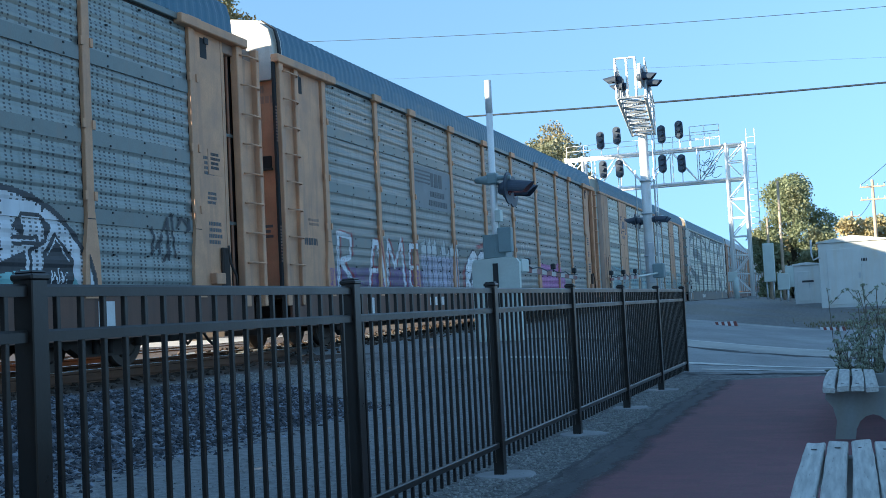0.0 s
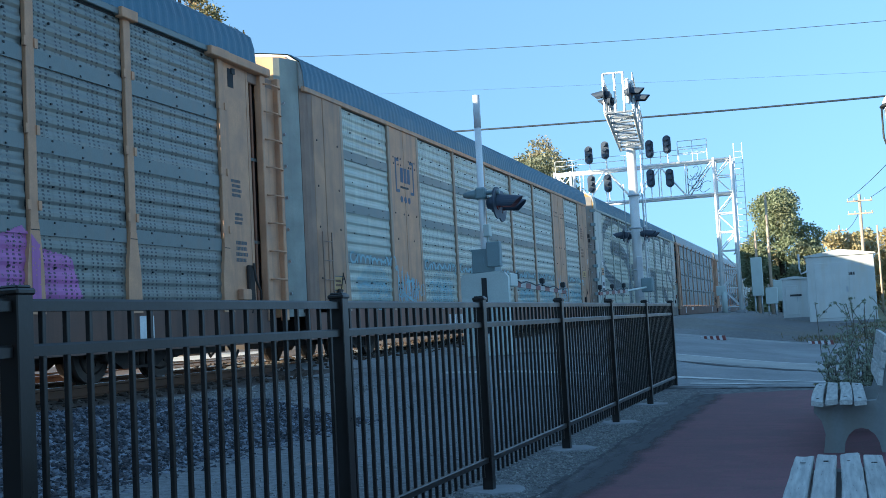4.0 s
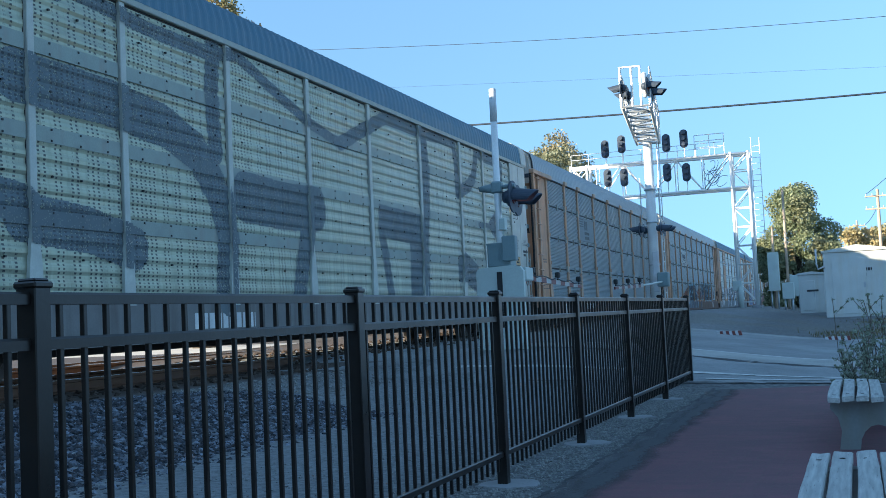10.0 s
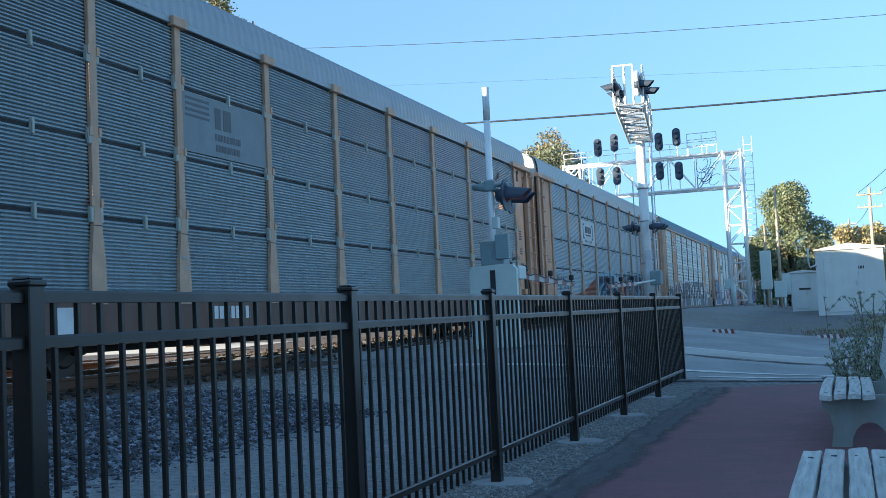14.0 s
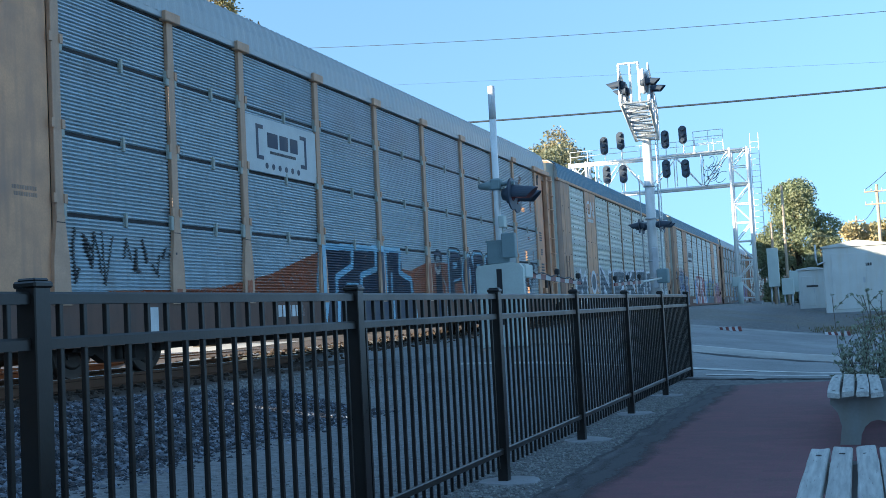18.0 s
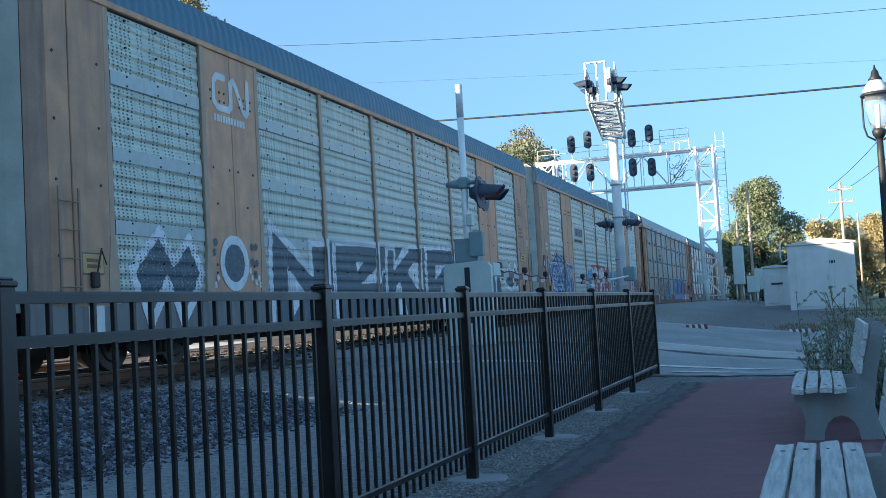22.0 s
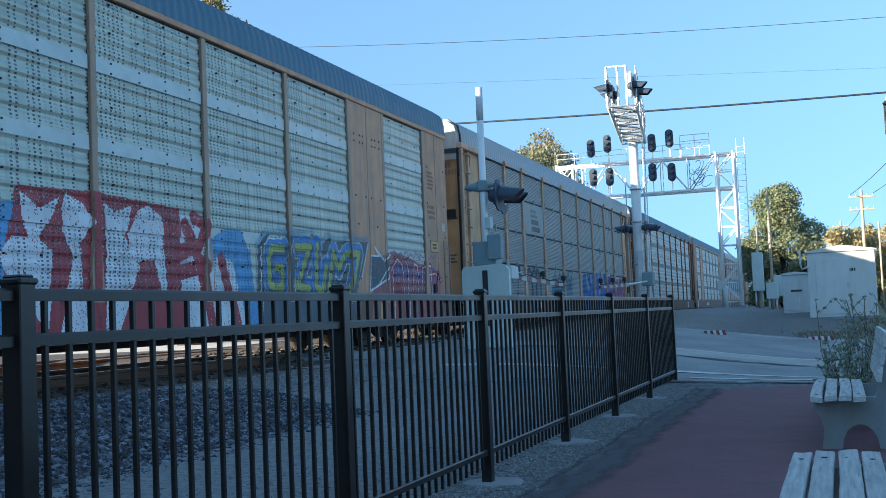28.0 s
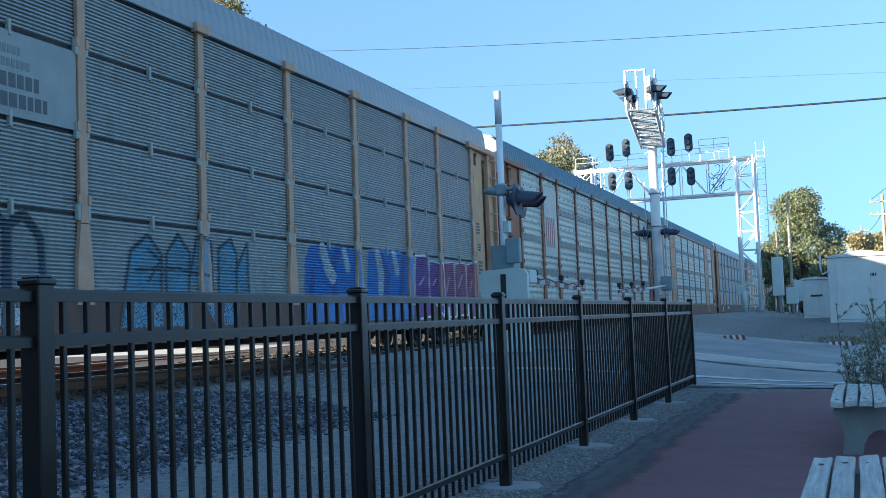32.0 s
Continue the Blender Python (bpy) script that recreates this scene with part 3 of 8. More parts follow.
stones("gravel_strip", 6000, lambda: (-rng.triangular(1.9, 2.9, 2.3), 3.0 + 14 * rng.random() ** 1.2), 0.012, "fine grit along the fence foot", "grit")


# ---- track ----
def rail_profile(off):
    h = RAIL
    return [(off + a, h + b) for a, b in ((-.07, -.18), (.07, -.18), (.07, -.165), (.012, -.15), (.012, -.05), (.036, -.04), (.036, -.003), (-.036, -.003), (-.036, -.04), (-.012, -.05), (-.012, -.15), (-.07, -.165))]


LIE = pose(0, 0, 0, 0, 0, -PSI)
for off in (-0.753, 0.753, 3.5, 5.0):
    bm = bmesh.new()
    prism(bm, rail_profile(-CENTRE - off), "y", -30, 420)
    rail = solid("rail", bm, M["rail"], "rusty steel running rail on wooden ties", "rail", "running rails", at=LIE)
    bm = bmesh.new()
    box(bm, -CENTRE - off - 0.03, -30, RAIL - 0.003, -CENTRE - off + 0.03, 420, RAIL)
    part("rail_head", bm, M["railtop"], rail, "polished bright running surface")
bm = bmesh.new()
cbox(bm, -1.3, -0.11, -0.17, 1.3, 0.11, 0.0, 0.012)
tie_mesh = mesh_of("tie", bm, M["tie"])
track_bed = thing("track_ties", "dark creosoted wooden ties bedded in ballast", "railway ties", kind="structure")
for i in range(110):
    part("tie", tie_mesh, None, track_bed, at=Matrix.Translation(track(0.5 + 0.52 * i, rng.uniform(-.03, .03), RAIL - 0.185)) @ pose(0, 0, 0, 0, 0, -PSI + rng.uniform(-1, 1)))

# ---- fence ----
FX, FY, SPAN, TOP = -2.454, 2.922, 2.44, 1.40
fence = thing("fence", "black metal picket fence with flat-topped posts", "fence", kind="structure")


def fence_meshes():
    out = {}
    bm = bmesh.new()
    cbox(bm, -0.038, -0.038, -0.1, 0.038, 0.038, TOP - 0.03, 0.004)
    out["post"] = mesh_of("post", bm, M["black_steel"])
    bm = bmesh.new()
    cbox(bm, -0.045, -0.045, 0, 0.045, 0.045, 0.022, 0.006)
    cbox(bm, -0.036, -0.036, 0.02, 0.036, 0.036, 0.032, 0.006)
    out["cap"] = mesh_of("post_cap", bm, M["black_steel"])
    bm = bmesh.new()
    cbox(bm, -0.0095, -0.0095, 0.11, 0.0095, 0.0095, 1.345, 0.002)
    out["picket"] = mesh_of("picket", bm, M["black_steel"])
    bm = bmesh.new()
    prism(bm, [(-.02, -.02), (-.02, .012), (-.014, .02), (.014, .02), (.02, .012), (.02, -.02), (.016, -.02), (.016, 0.01), (-.016, .01), (-.016, -.02)], "y", 0.04, SPAN - 0.04)
    out["rail"] = mesh_of("fence_rail", bm, M["black_steel"])
    bm = bmesh.new()
    r = random.Random(8)
    ring = [bm.verts.new((0.24 * (1 + r.uniform(-.25, .3)) * math.cos(a), 0.2 * (1 + r.uniform(-.25, .3)) * math.sin(a), 0.014)) for a in (i * math.pi / 8 for i in range(16))]
    low = [bm.verts.new((v.co.x * 1.1, v.co.y * 1.1, -0.05)) for v in ring]
    bm.faces.new(ring)
    for i in range(16):
        bm.faces.new((low[i], low[(i + 1) % 16], ring[(i + 1) % 16], ring[i]))
    out["footing"] = mesh_of("footing", bm, M["footing"])
    return out


FM = fence_meshes()
PICKETS = 19
for i in range(-3, 7):
    y = FY + SPAN * i
    post = part("post", FM["post"], None, fence, at=(FX, y, 0))
    part("post_cap", FM["cap"], None, post, at=(0, 0, TOP - 0.034))
    part("footing", FM["footing"], None, post, "rough pale concrete footing", at=pose(0.03, 0, 0, 0, 0, 40 * i))
    if i < 6:
        for z in (0.225, 1.19, 1.335):
            part("fence_rail", FM["rail"], None, fence, at=(FX, y, z))
        for k in range(PICKETS):
            part("picket", FM["picket"], None, fence, at=(FX, y + SPAN * (k + 1) / (PICKETS + 1), 0))

# ---- the train ----
POSTS = [-11.93, -9.3, -7.2, -4.35, -1.45, 1.45, 4.35, 7.2, 9.3, 11.93]
EAVE, SILL0, SILL1 = 5.28, 0.42, 1.02
BANDED = dict(sheets=((1.05, 1.95), (2.15, 3.0), (3.20, 4.10), (4.30, 5.15)), bands=((1.95, 2.15), (3.0, 3.20), (4.10, 4.30)), row=0.05)
FINE = dict(sheets=((1.05, 2.10), (2.15, 3.15), (3.20, 4.25), (4.30, 5.15)), bands=((2.10, 2.15), (3.15, 3.20), (4.25, 4.30)), row=0.05 / 3)
CREST, DEEP, PLEAT = 1.470, 1.455, 1.439
cache = {}


def shared(key, build, material):
    k = (key, material.name)
    if k not in cache:
        bm = bmesh.new()
        build(bm)
        cache[k] = mesh_of(key.split(":")[0], bm, material)
    return cache[k]


def ripple(z, row):
    """Broad flat ribs on the banded screens, tight sharp ones on the fine."""
    k = round(z / row)
    return (CREST if k % 4 < 2 else DEEP) if row > 0.04 else (CREST if k % 3 else PLEAT)


def screen(w, z0, z1, step_z, gaps=()):
    """A ribbed sheet; gaps: stretches (y0, y1, z0, z1) where rows are cut open to show light."""
    def build(bm):
        n = round((z1 - z0) / step_z)
        seen = {}
        cuts = sorted({-w / 2, w / 2} | {v for g in gaps for v in g[:2] if abs(v) < w / 2 - 0.01})

        def at(y, z, k):
            if (round(y, 4), k) not in seen:
                seen[round(y, 4), k] = bm.verts.new((ripple(z, step_z), y, z))
            return seen[round(y, 4), k]
        for i in range(n):
            za, zb = z0 + step_z * i, z0 + step_z * (i + 1)
            for p, q in zip(cuts, cuts[1:]):
                if not (i % 3 and any(g[0] < (p + q) / 2 < g[1] and g[2] < za < g[3] for g in gaps)):
                    bm.faces.new((at(p, za, i), at(q, za, i), at(q, zb, i + 1), at(p, zb, i + 1)))
    return build


# gaps cut near the rear end so that dashes of light show, as (y from the bay's middle, y, z, z)
LIGHT_GAPS = ((-0.22, -0.02, 2.16, 2.50), (-0.20, 0.05, 1.15, 1.86), (0.56, 0.76, 3.74, 4.20), (0.56, 0.61, 4.42, 4.95), (-0.75, -0.55, 4.46, 4.58), (-0.62, -0.38, 4.58, 4.68), (-0.55, -0.30, 4.68, 4.80), (-0.95, -0.62, 4.06, 4.20), (-0.58, -0.35, 3.98, 4.12), (-0.45, -0.08, 3.70, 3.86), (0.14, 0.34, 2.86, 2.95), (0.68, 0.78, 2.2, 2.5))


def roof_profile():
    half = [(1.52, EAVE - 0.02), (1.50, EAVE + 0.27), (1.44, EAVE + 0.49), (1.2, EAVE + 0.66), (0.6, EAVE + 0.76), (0.0, EAVE + 0.80)]
    return half + [(-x, z) for x, z in half[-2::-1]]


def roof_build(length, rear=None):
    """A ribbed roof; rear: where it ends at the trailing end, if sooner."""
    front, length = -length / 2, (length if rear is None else length / 2 + rear)

    def build(bm):
        prof = roof_profile()
        n = int(length / 0.058)
        prev = None
        for i in range(n + 1):
            y = front + length * i / n
            k = 0.0 if i % 4 < 2 else 0.013
            row = [bm.verts.new((x * (1 + k * 0.5), y, z + k)) for x, z in prof]
            if prev:
                for a in range(len(prof) - 1):
                    bm.faces.new((prev[a], prev[a + 1], row[a + 1], row[a]))
            prev = row
    return build


def truck_parts(car, y):
    """A two-axle bogie under the car."""
    tr = part("truck", shared("truck_bolster", lambda b: (cbox(b, -1.05, -0.22, 0.32, 1.05, 0.22, 0.55, 0.03), tube(b, (0, 0, 0.5), (0, 0, 0.66), 0.3)), M["truck"]), None, car, at=(0, y, 0))
    for s in (-1, 1):
        def frame_side(b):
            prism(b, [(-1.15, 0.36), (-0.95, 0.52), (-0.45, 0.66), (0.45, 0.66), (0.95, 0.52), (1.15, 0.36), (0.72, 0.34), (0.42, 0.18), (-0.42, 0.18), (-0.72, 0.34)], "x", -0.07, 0.07)
            for q in (-0.16, 0.0, 0.16):
                tube(b, (0.09, q, 0.22), (0.09, q, 0.42), 0.055, n=8)
            for q in (-0.86, 0.86):
                tube(b, (0, q, 0.40), (0.16, q, 0.40), 0.11, n=10)
        part("side_frame", shared("side_frame", frame_side, M["truck"]), None, tr, at=Matrix.Translation((s * 0.98, 0, 0)) @ pose(0, 0, 0, 0, 0, 0 if s > 0 else 180))
    for q in (-0.86, 0.86):
        def wheels(b):
            for s in (-1, 1):
                tube(b, (s * 0.70, 0, 0), (s * 0.83, 0, 0), 0.415, n=24)
                tube(b, (s * 0.68, 0, 0), (s * 0.70, 0, 0), 0.445, n=24)
                tube(b, (s * 0.83, 0, 0), (s * 0.85, 0, 0), 0.30, 0.26, n=16)
                for a in range(3):
                    tube(b, (s * 0.85, 0.17 * math.cos(a * 2.1), 0.17 * math.sin(a * 2.1)), (s * 0.862, 0.17 * math.cos(a * 2.1), 0.17 * math.sin(a * 2.1)), 0.035, n=6)
            tube(b, (-0.9, 0, 0), (0.9, 0, 0), 0.08, n=10)
        WHEELS.append(part("wheelset", shared("wheelset", wheels, M["wheel"]), None, tr, at=(0, q, 0.415)))
    return tr


M["wheel"] = worn("worn_wheel_steel", (0.10, 0.075, 0.06), 0.6, 0.4, var=0.4)
WHEELS, CARS = [], []


def ladder(car, y, z0, z1, rungs, material, x=1.56, w=0.42):
    lad = part("ladder", shared(f"ladder:{z0},{z1},{w}", lambda b: [box(b, -0.012, s * w / 2 - 0.02, z0, 0.012, s * w / 2 + 0.02, z1) for s in (-1, 1)], material), None, car, at=(x, y, 0))
    r = shared(f"rung:{w}", lambda b: tube(b, (0.0, -w / 2, 0), (0.0, w / 2, 0), 0.012, n=6), material)
    for i in range(rungs):
        part("rung", r, None, lad, at=(0.012, 0, z0 + (z1 - z0) * (i + 0.5) / rungs))
    return lad


def plate(car, y0, z0, y1, z1, material, name="label_plate", x=1.512, label=""):
    bm = bmesh.new()
    cbox(bm, x - 0.012, y0, z0, x, y1, z1, 0.002)
    return part(name, bm, material, car, label)


def bars(car, y, z, w, lines, material, size=0.10, x=1.507, gap=1.6, name="stencil_print", seed=0):
    """Unreadable small print, as short bars of its size."""
    r = random.Random(seed + int(z * 100))
    bm = bmesh.new()
    for i in range(lines):
        p = y - w / 2 + r.uniform(0, 0.12) * w
        end = y + w / 2 - r.uniform(0, 0.25) * w
        zz = z - i * size * gap
        while p < end:
            q = min(end, p + size * r.uniform(0.5, 0.75))
            box(bm, x - 0.004, p, zz - size, x, q, zz)
            p = q + size * 0.22
    return tagged(part(name, bm, material, car), kind="stuff")


def words(car, text, y, z, size, material, x=1.508, name="lettering"):
    """Readable lettering in the built-in face, flat on the near side."""
    cu = bpy.data.curves.new(name, "FONT")
    cu.body, cu.size, cu.align_x, cu.align_y = text, size * 1.35, "CENTER", "CENTER"
    cu.space_line = 0.85
    tmp = bpy.data.objects.new(name, cu)
    me = bpy.data.meshes.new_from_object(tmp)
    bpy.data.objects.remove(tmp)
    me.transform(Matrix(((0, 0, 1, x), (1, 0, 0, y), (0, 1, 0, z), (0, 0, 0, 1))))
    me.materials.clear()
    me.materials.append(material)
    return part(name, me, None, car)


def end_plane(x, lean):
    """Where the end leaf lies at x, on the end that meets the eye as the car comes up."""
    return -13.5 - 0.211 * (1.44 - x) - 0.012 if lean else -13.985 - 0.0636 * (1.12 - x) - 0.012


def words_end(car, text, x, z, size, lean=False):
    """Lettering on the end door."""
    cu = bpy.data.curves.new("lettering", "FONT")
    cu.body, cu.size, cu.align_x, cu.align_y, cu.space_line = text, size * 1.35, "CENTER", "CENTER", 0.85
    tmp = bpy.data.objects.new("lettering", cu)
    me = bpy.data.meshes.new_from_object(tmp)
    bpy.data.objects.remove(tmp)
    me.transform(Matrix(((1, 0, 0, x), (0.211 if lean else 0.0636, 0, -1, end_plane(x, lean)), (0, 1, 0, z), (0, 0, 0, 1))))
    me.materials.clear()
    me.materials.append(M["dark_letter"])
    return part("lettering", me, None, car)


def plate_end(car, x, z, w, lines, size, lean=False):
    r = random.Random(int(z * 10))
    bm = bmesh.new()
    for i in range(lines):
        p = x - w / 2
        while p < x + w / 2:
            q = p + size * r.uniform(0.5, 0.7)
            y = end_plane((p + q) / 2, lean)
            box(bm, p, y - 0.001, z - i * size * 1.4 - size, q, y + 0.02, z - i * size * 1.4)
            p = q + size * 0.2
    return tagged(part("car_number", bm, M["dark_letter"], car), kind="stuff")


def common(car, c):
    """Flatcar, roof and far side, alike on all racks."""
    sill = c["sill"]
    part("side_sill", shared("side_sill", lambda b: [(cbox(b, s * 1.49 - 0.05, -13.6, SILL0, s * 1.49 + 0.01 * s, 13.6, SILL1, 0.01), box(b, s * 1.45 - 0.1, -13.6, SILL0, s * 1.45 + 0.06, 13.6, SILL0 + 0.03)) for s in (-1, 1)], sill), None, car)
    part("deck", shared("deck", lambda b: (box(b, -1.45, -13.6, SILL1 - 0.08, 1.45, 13.6, SILL1 - 0.02), box(b, -0.45, -13.6, 0.30, 0.45, 13.6, 0.85)), M["truck"]), None, car)
    part("roof", shared(f"roof:{c['len']}", roof_build(c["len"], c.get("rear")), c["roof"]), None, car)
    for p, q in zip([-13.5] + [a + 0.06 for a in POSTS], [a - 0.06 for a in POSTS] + [13.5]):
        # behind the cut gaps the far panel is left out, to let brightness through
        if c.get("light_gaps") and p > 11.0:
            continue
        part("far_panel", shared(f"far_panel:{q - p:.2f}", lambda b: box(b, -1.50, (p - q) / 2, SILL1, -1.46, (q - p) / 2, EAVE), M["band_mid"]), None, car, at=(0, (p + q) / 2, 0))
    for z in (2.15, 3.6):
        part("rack_deck", shared(f"rack_deck:{z}", lambda b: box(b, -1.43, -13.3, z, 1.40, 13.3, z + 0.05), M["band_mid"]), None, car)
    part("eave_beam", shared("eave_beam", lambda b: cbox(b, 1.44, -13.5, EAVE - 0.10, 1.525, 13.5, EAVE + 0.0, 0.01), c["eave"]), None, car)
    part("underframe", shared("underframe", lambda b: ([box(b, -1.3, y - 0.06, 0.5, 1.3, y + 0.06, 0.9) for y in range(-12, 13, 3)], tube(b, (0.9, -5, 0.55), (0.9, -2.8, 0.55), 0.2), cbox(b, 0.7, 2, 0.4, 1.2, 3.1, 0.8, 0.04), tube(b, (1.2, -9, 0.46), (1.2, 9, 0.46), 0.018, n=5)), M["truck"]), None, car)
    for s in (-1, 1):
        truck_parts(car, s * 10.05)
        part("coupler", shared("coupler", lambda b: (cbox(b, -0.12, 0, -0.14, 0.12, 0.75, 0.14, 0.03), cbox(b, -0.2, 0.55, -0.17, 0.2, 0.8, 0.17, 0.05)), M["truck"]), None, car, at=Matrix.Translation((0, s * 13.5, 0.68)) @ pose(0, 0, 0, 0, 0, 0 if s > 0 else 180))
        part("air_hose", shared("air_hose", lambda b: path_tube(b, [(0.5, 0, .6), (0.55, 0.25, .3), (0.5, 0.5, .2), (0.4, 0.75, .3)], 0.025), M["black_paint"]), None, car, at=Matrix.Translation((0, s * 13.4, 0)) @ pose(0, 0, 0, 0, 0, 0 if s > 0 else 180))


def bolts_on(car, spots, x):
    me = shared("side_bolt", lambda m: tube(m, (-0.006, 0, 0), (0.012, 0, 0), 0.022, n=6), M["black_paint"])
    for y, z in spots:
        part("bolt", me, None, car, at=(x, y, z))


def bay_screens(car, a, b, c, gap):
    w = b - a - gap
    y = (a + b) / 2
    lay = c["lay"]
    for z0, z1 in lay["sheets"]:
        # only the rearmost bay has the gaps cut for light
        broken = c.get("light_gaps") and a > 9.0
        part("screen_panel", shared(f"screen_panel:{w:.2f},{z0},{z1},{broken}", screen(w, z0, z1, lay["row"], LIGHT_GAPS if broken else ()), c["screen"]), None, car, at=(0, y, 0))
    for z0, z1 in lay["bands"]:
        if lay is BANDED:
            part("band", shared(f"band:{w:.2f}", lambda m: box(m, CREST - 0.02, -w / 2, 0, CREST + 0.008, w / 2, 0.20), c["band"]), None, car, at=(0, y, z0))
        else:
            part("joint", shared(f"joint:{w:.2f}", lambda m: box(m, PLEAT - 0.03, -w / 2, 0, PLEAT + 0.004, w / 2, 0.05), M["gap_dark"]), None, car, at=(0, y, z0))
            for e in (-1, 1):
                part("bracket", shared("bracket", lambda m: cbox(m, CREST - 0.02, -0.035, -0.06, CREST + 0.045, 0.035, 0.16, 0.01), M["rack_grey"]), None, car, at=(0, y + e * (w / 2 + 0.01), z0))
            part("clip", shared("clip", lambda m: (cbox(m, CREST - 0.03, -0.025, -0.08, CREST + 0.035, 0.025, 0.12, 0.008)), M["rack_grey"]), None, car, at=(0, y + 0.1, z0))
    if lay is BANDED:
        def rivets(m):
            k = max(3, round(w / 0.75))
            for z in (1.10, 1.55, 1.98, 2.12, 2.58, 3.03, 3.17, 3.65, 4.13, 4.27, 4.7, 5.1):
                for i in range(k):
                    p = -w / 2 + w * (i + 0.5) / k
                    box(m, CREST - 0.01, p - 0.013, z - 0.013, CREST + 0.02, p + 0.013, z + 0.013)
        tagged(part("riveting", shared(f"rivets:{w:.2f}", rivets, M["black_paint"]), None, car, at=(0, y, 0)), kind="stuff")
    for e in (-1, 1):
        part("bay_seal", shared("bay_seal", lambda m: box(m, 1.438, -0.022, 1.05, 1.452, 0.022, EAVE - 0.1), M["gap_dark"]), None, car, at=(0, y + e * (w / 2 + 0.014), 0))
    part("bay_head", shared(f"bay_head:{w:.2f}", lambda m: box(m, 1.435, -w / 2, EAVE - 0.13, 1.462, w / 2, EAVE - 0.075), M["gap_dark"]), None, car, at=(0, y, 0))


def rack_end(car, c, s):
    """The end of an older rack: sheet panel, full-height ladder on two stiles, hooded end wall."""
    def slab(name, key, x0, x1, y0, y1, z0, z1, material, label="", b=0.01):
        a, e = sorted((s * y0, s * y1))
        return part(name, shared(f"{name}:{key},{s}", lambda m: cbox(m, x0, a, z0, x1, e, z1, b), material), None, car, label)
    top = EAVE - 0.10
    if s > 0:
        # the rear end: a slot between the panel and the ladder's column
        slab("end_panel", "rear", 1.40, 1.465, 12.04, 12.86, SILL1, top, c["panel"])
        part("panel_edge", shared("panel_edge", lambda m: prism(m, [(1.465, 12.865), (1.44, 13.00), (1.35, 13.12), (1.33, 13.10), (1.41, 12.98), (1.43, 12.865)], "z", SILL1, top), c["panel"]), None, car)
        # dark backing paints the shade of the open slot
        slab("corner_slot", "rear", 1.30, 1.34, 13.0, 13.40, SILL1, top, M["gap_dark"])
        inner, outer = (13.28, 13.46), (13.87, 13.98)
        slab("end_return", "rear", 1.42, 1.47, 13.44, 13.90, SILL1, EAVE - 0.3, c["panel"])
        slab("slot_rod", "rear", 1.35, 1.39, 13.17, 13.22, SILL1, EAVE - 0.3, M["rust_frame"])
    else:
        slab("end_panel", "front", 1.40, 1.465, 12.04, 13.88, SILL1, top, c["panel"])
        inner, outer = (13.07, 13.22), (13.72, 13.88)
        slab("corner_slot", "front", 1.44, 1.50, 13.885, 13.955, SILL1, EAVE - 0.05, M["gap_dark"], "dark perforated rubber strip down the corner")
        # tan dots stand for light coming through the strip's perforations
        for k in range(34):
            if k % 17 > 4:
                part("strip_stud", shared("strip_stud", lambda m: box(m, 1.498, -13.95, 0, 1.506, -13.90, 0.03), c["frame_dark"]), None, car, at=(0, 0, 1.3 + 0.055 * k + (1.2 if k > 17 else 0)))
    lad = part("ladder", shared(f"ladder:{s}", lambda m: (cbox(m, 1.40, min(s * inner[0], s * inner[1]), 0.80, 1.535, max(s * inner[0], s * inner[1]), top, 0.012), cbox(m, 1.44, min(s * outer[0], s * outer[1]), 0.80, 1.57, max(s * outer[0], s * outer[1]), top, 0.012)), c["frame"]), None, car)
    rung = shared(f"rung:{s}", lambda m: path_tube(m, [(1.54, s * (inner[0] + 0.08), 0), (1.615, s * (inner[1] + 0.03), 0), (1.62, s * (outer[0] - 0.03), 0), (1.58, s * (outer[0] + 0.06), 0)], 0.017, 6), c["frame"])
    for k in range(9):
        part("rung", rung, None, lad, at=(0, 0, 1.03 + 0.495 * k))
    slab("end_header", "beam", 1.44, 1.60, 11.52, 13.55 if s > 0 else 13.96, EAVE - 0.15, EAVE, c["frame"], b=0.015)
    slab("header_plate", "beam", 1.38, 1.45, 12.0, 13.9, EAVE - 0.32, EAVE - 0.12, c["frame_dark"])
    n = 12.33 if s > 0 else 12.9
    # dark plate on the panel paints the notch's shaded opening
    slab("vent_notch", "side", 1.455, 1.4685, n - 0.10, n + 0.10, 4.74, 5.06, M["gap_dark"], b=0.003)
    slab("notch_lip", "side", 1.46, 1.485, n + 0.02, n + 0.14, 4.98, 5.08, M["black_paint"], b=0.004)
    w0, w1 = sorted((s * 13.76, s * 13.84))
    # tan walls take a darker tan, with the gap's shade put into the colour
    part("end_wall", shared(f"end_wall:{s}", lambda m: prism(m, [(1.42, SILL1), (1.42, 4.83), (-1.42, 4.83), (-1.42, SILL1)], "y", w0, w1), M["tan_end"] if c["panel"] is M["tan"] else c["panel"]), None, car)
    if s < 0:
        def hood(m):
            full = [(x * 1.005, z + 0.01) for x, z in roof_profile()]
            prism(m, full + [(-1.45, EAVE - 0.12), (1.45, EAVE - 0.12)], "y", -13.78, -13.66)
            prism(m, [(x * 0.97, z - 0.02) for x, z in roof_profile()] + [(-1.42, 4.83), (1.42, 4.83)], "y", -13.93, -13.775)
        part("end_hood", shared("end_hood", hood, c["hood"]), None, car, "pale grey metal hood over the car end")
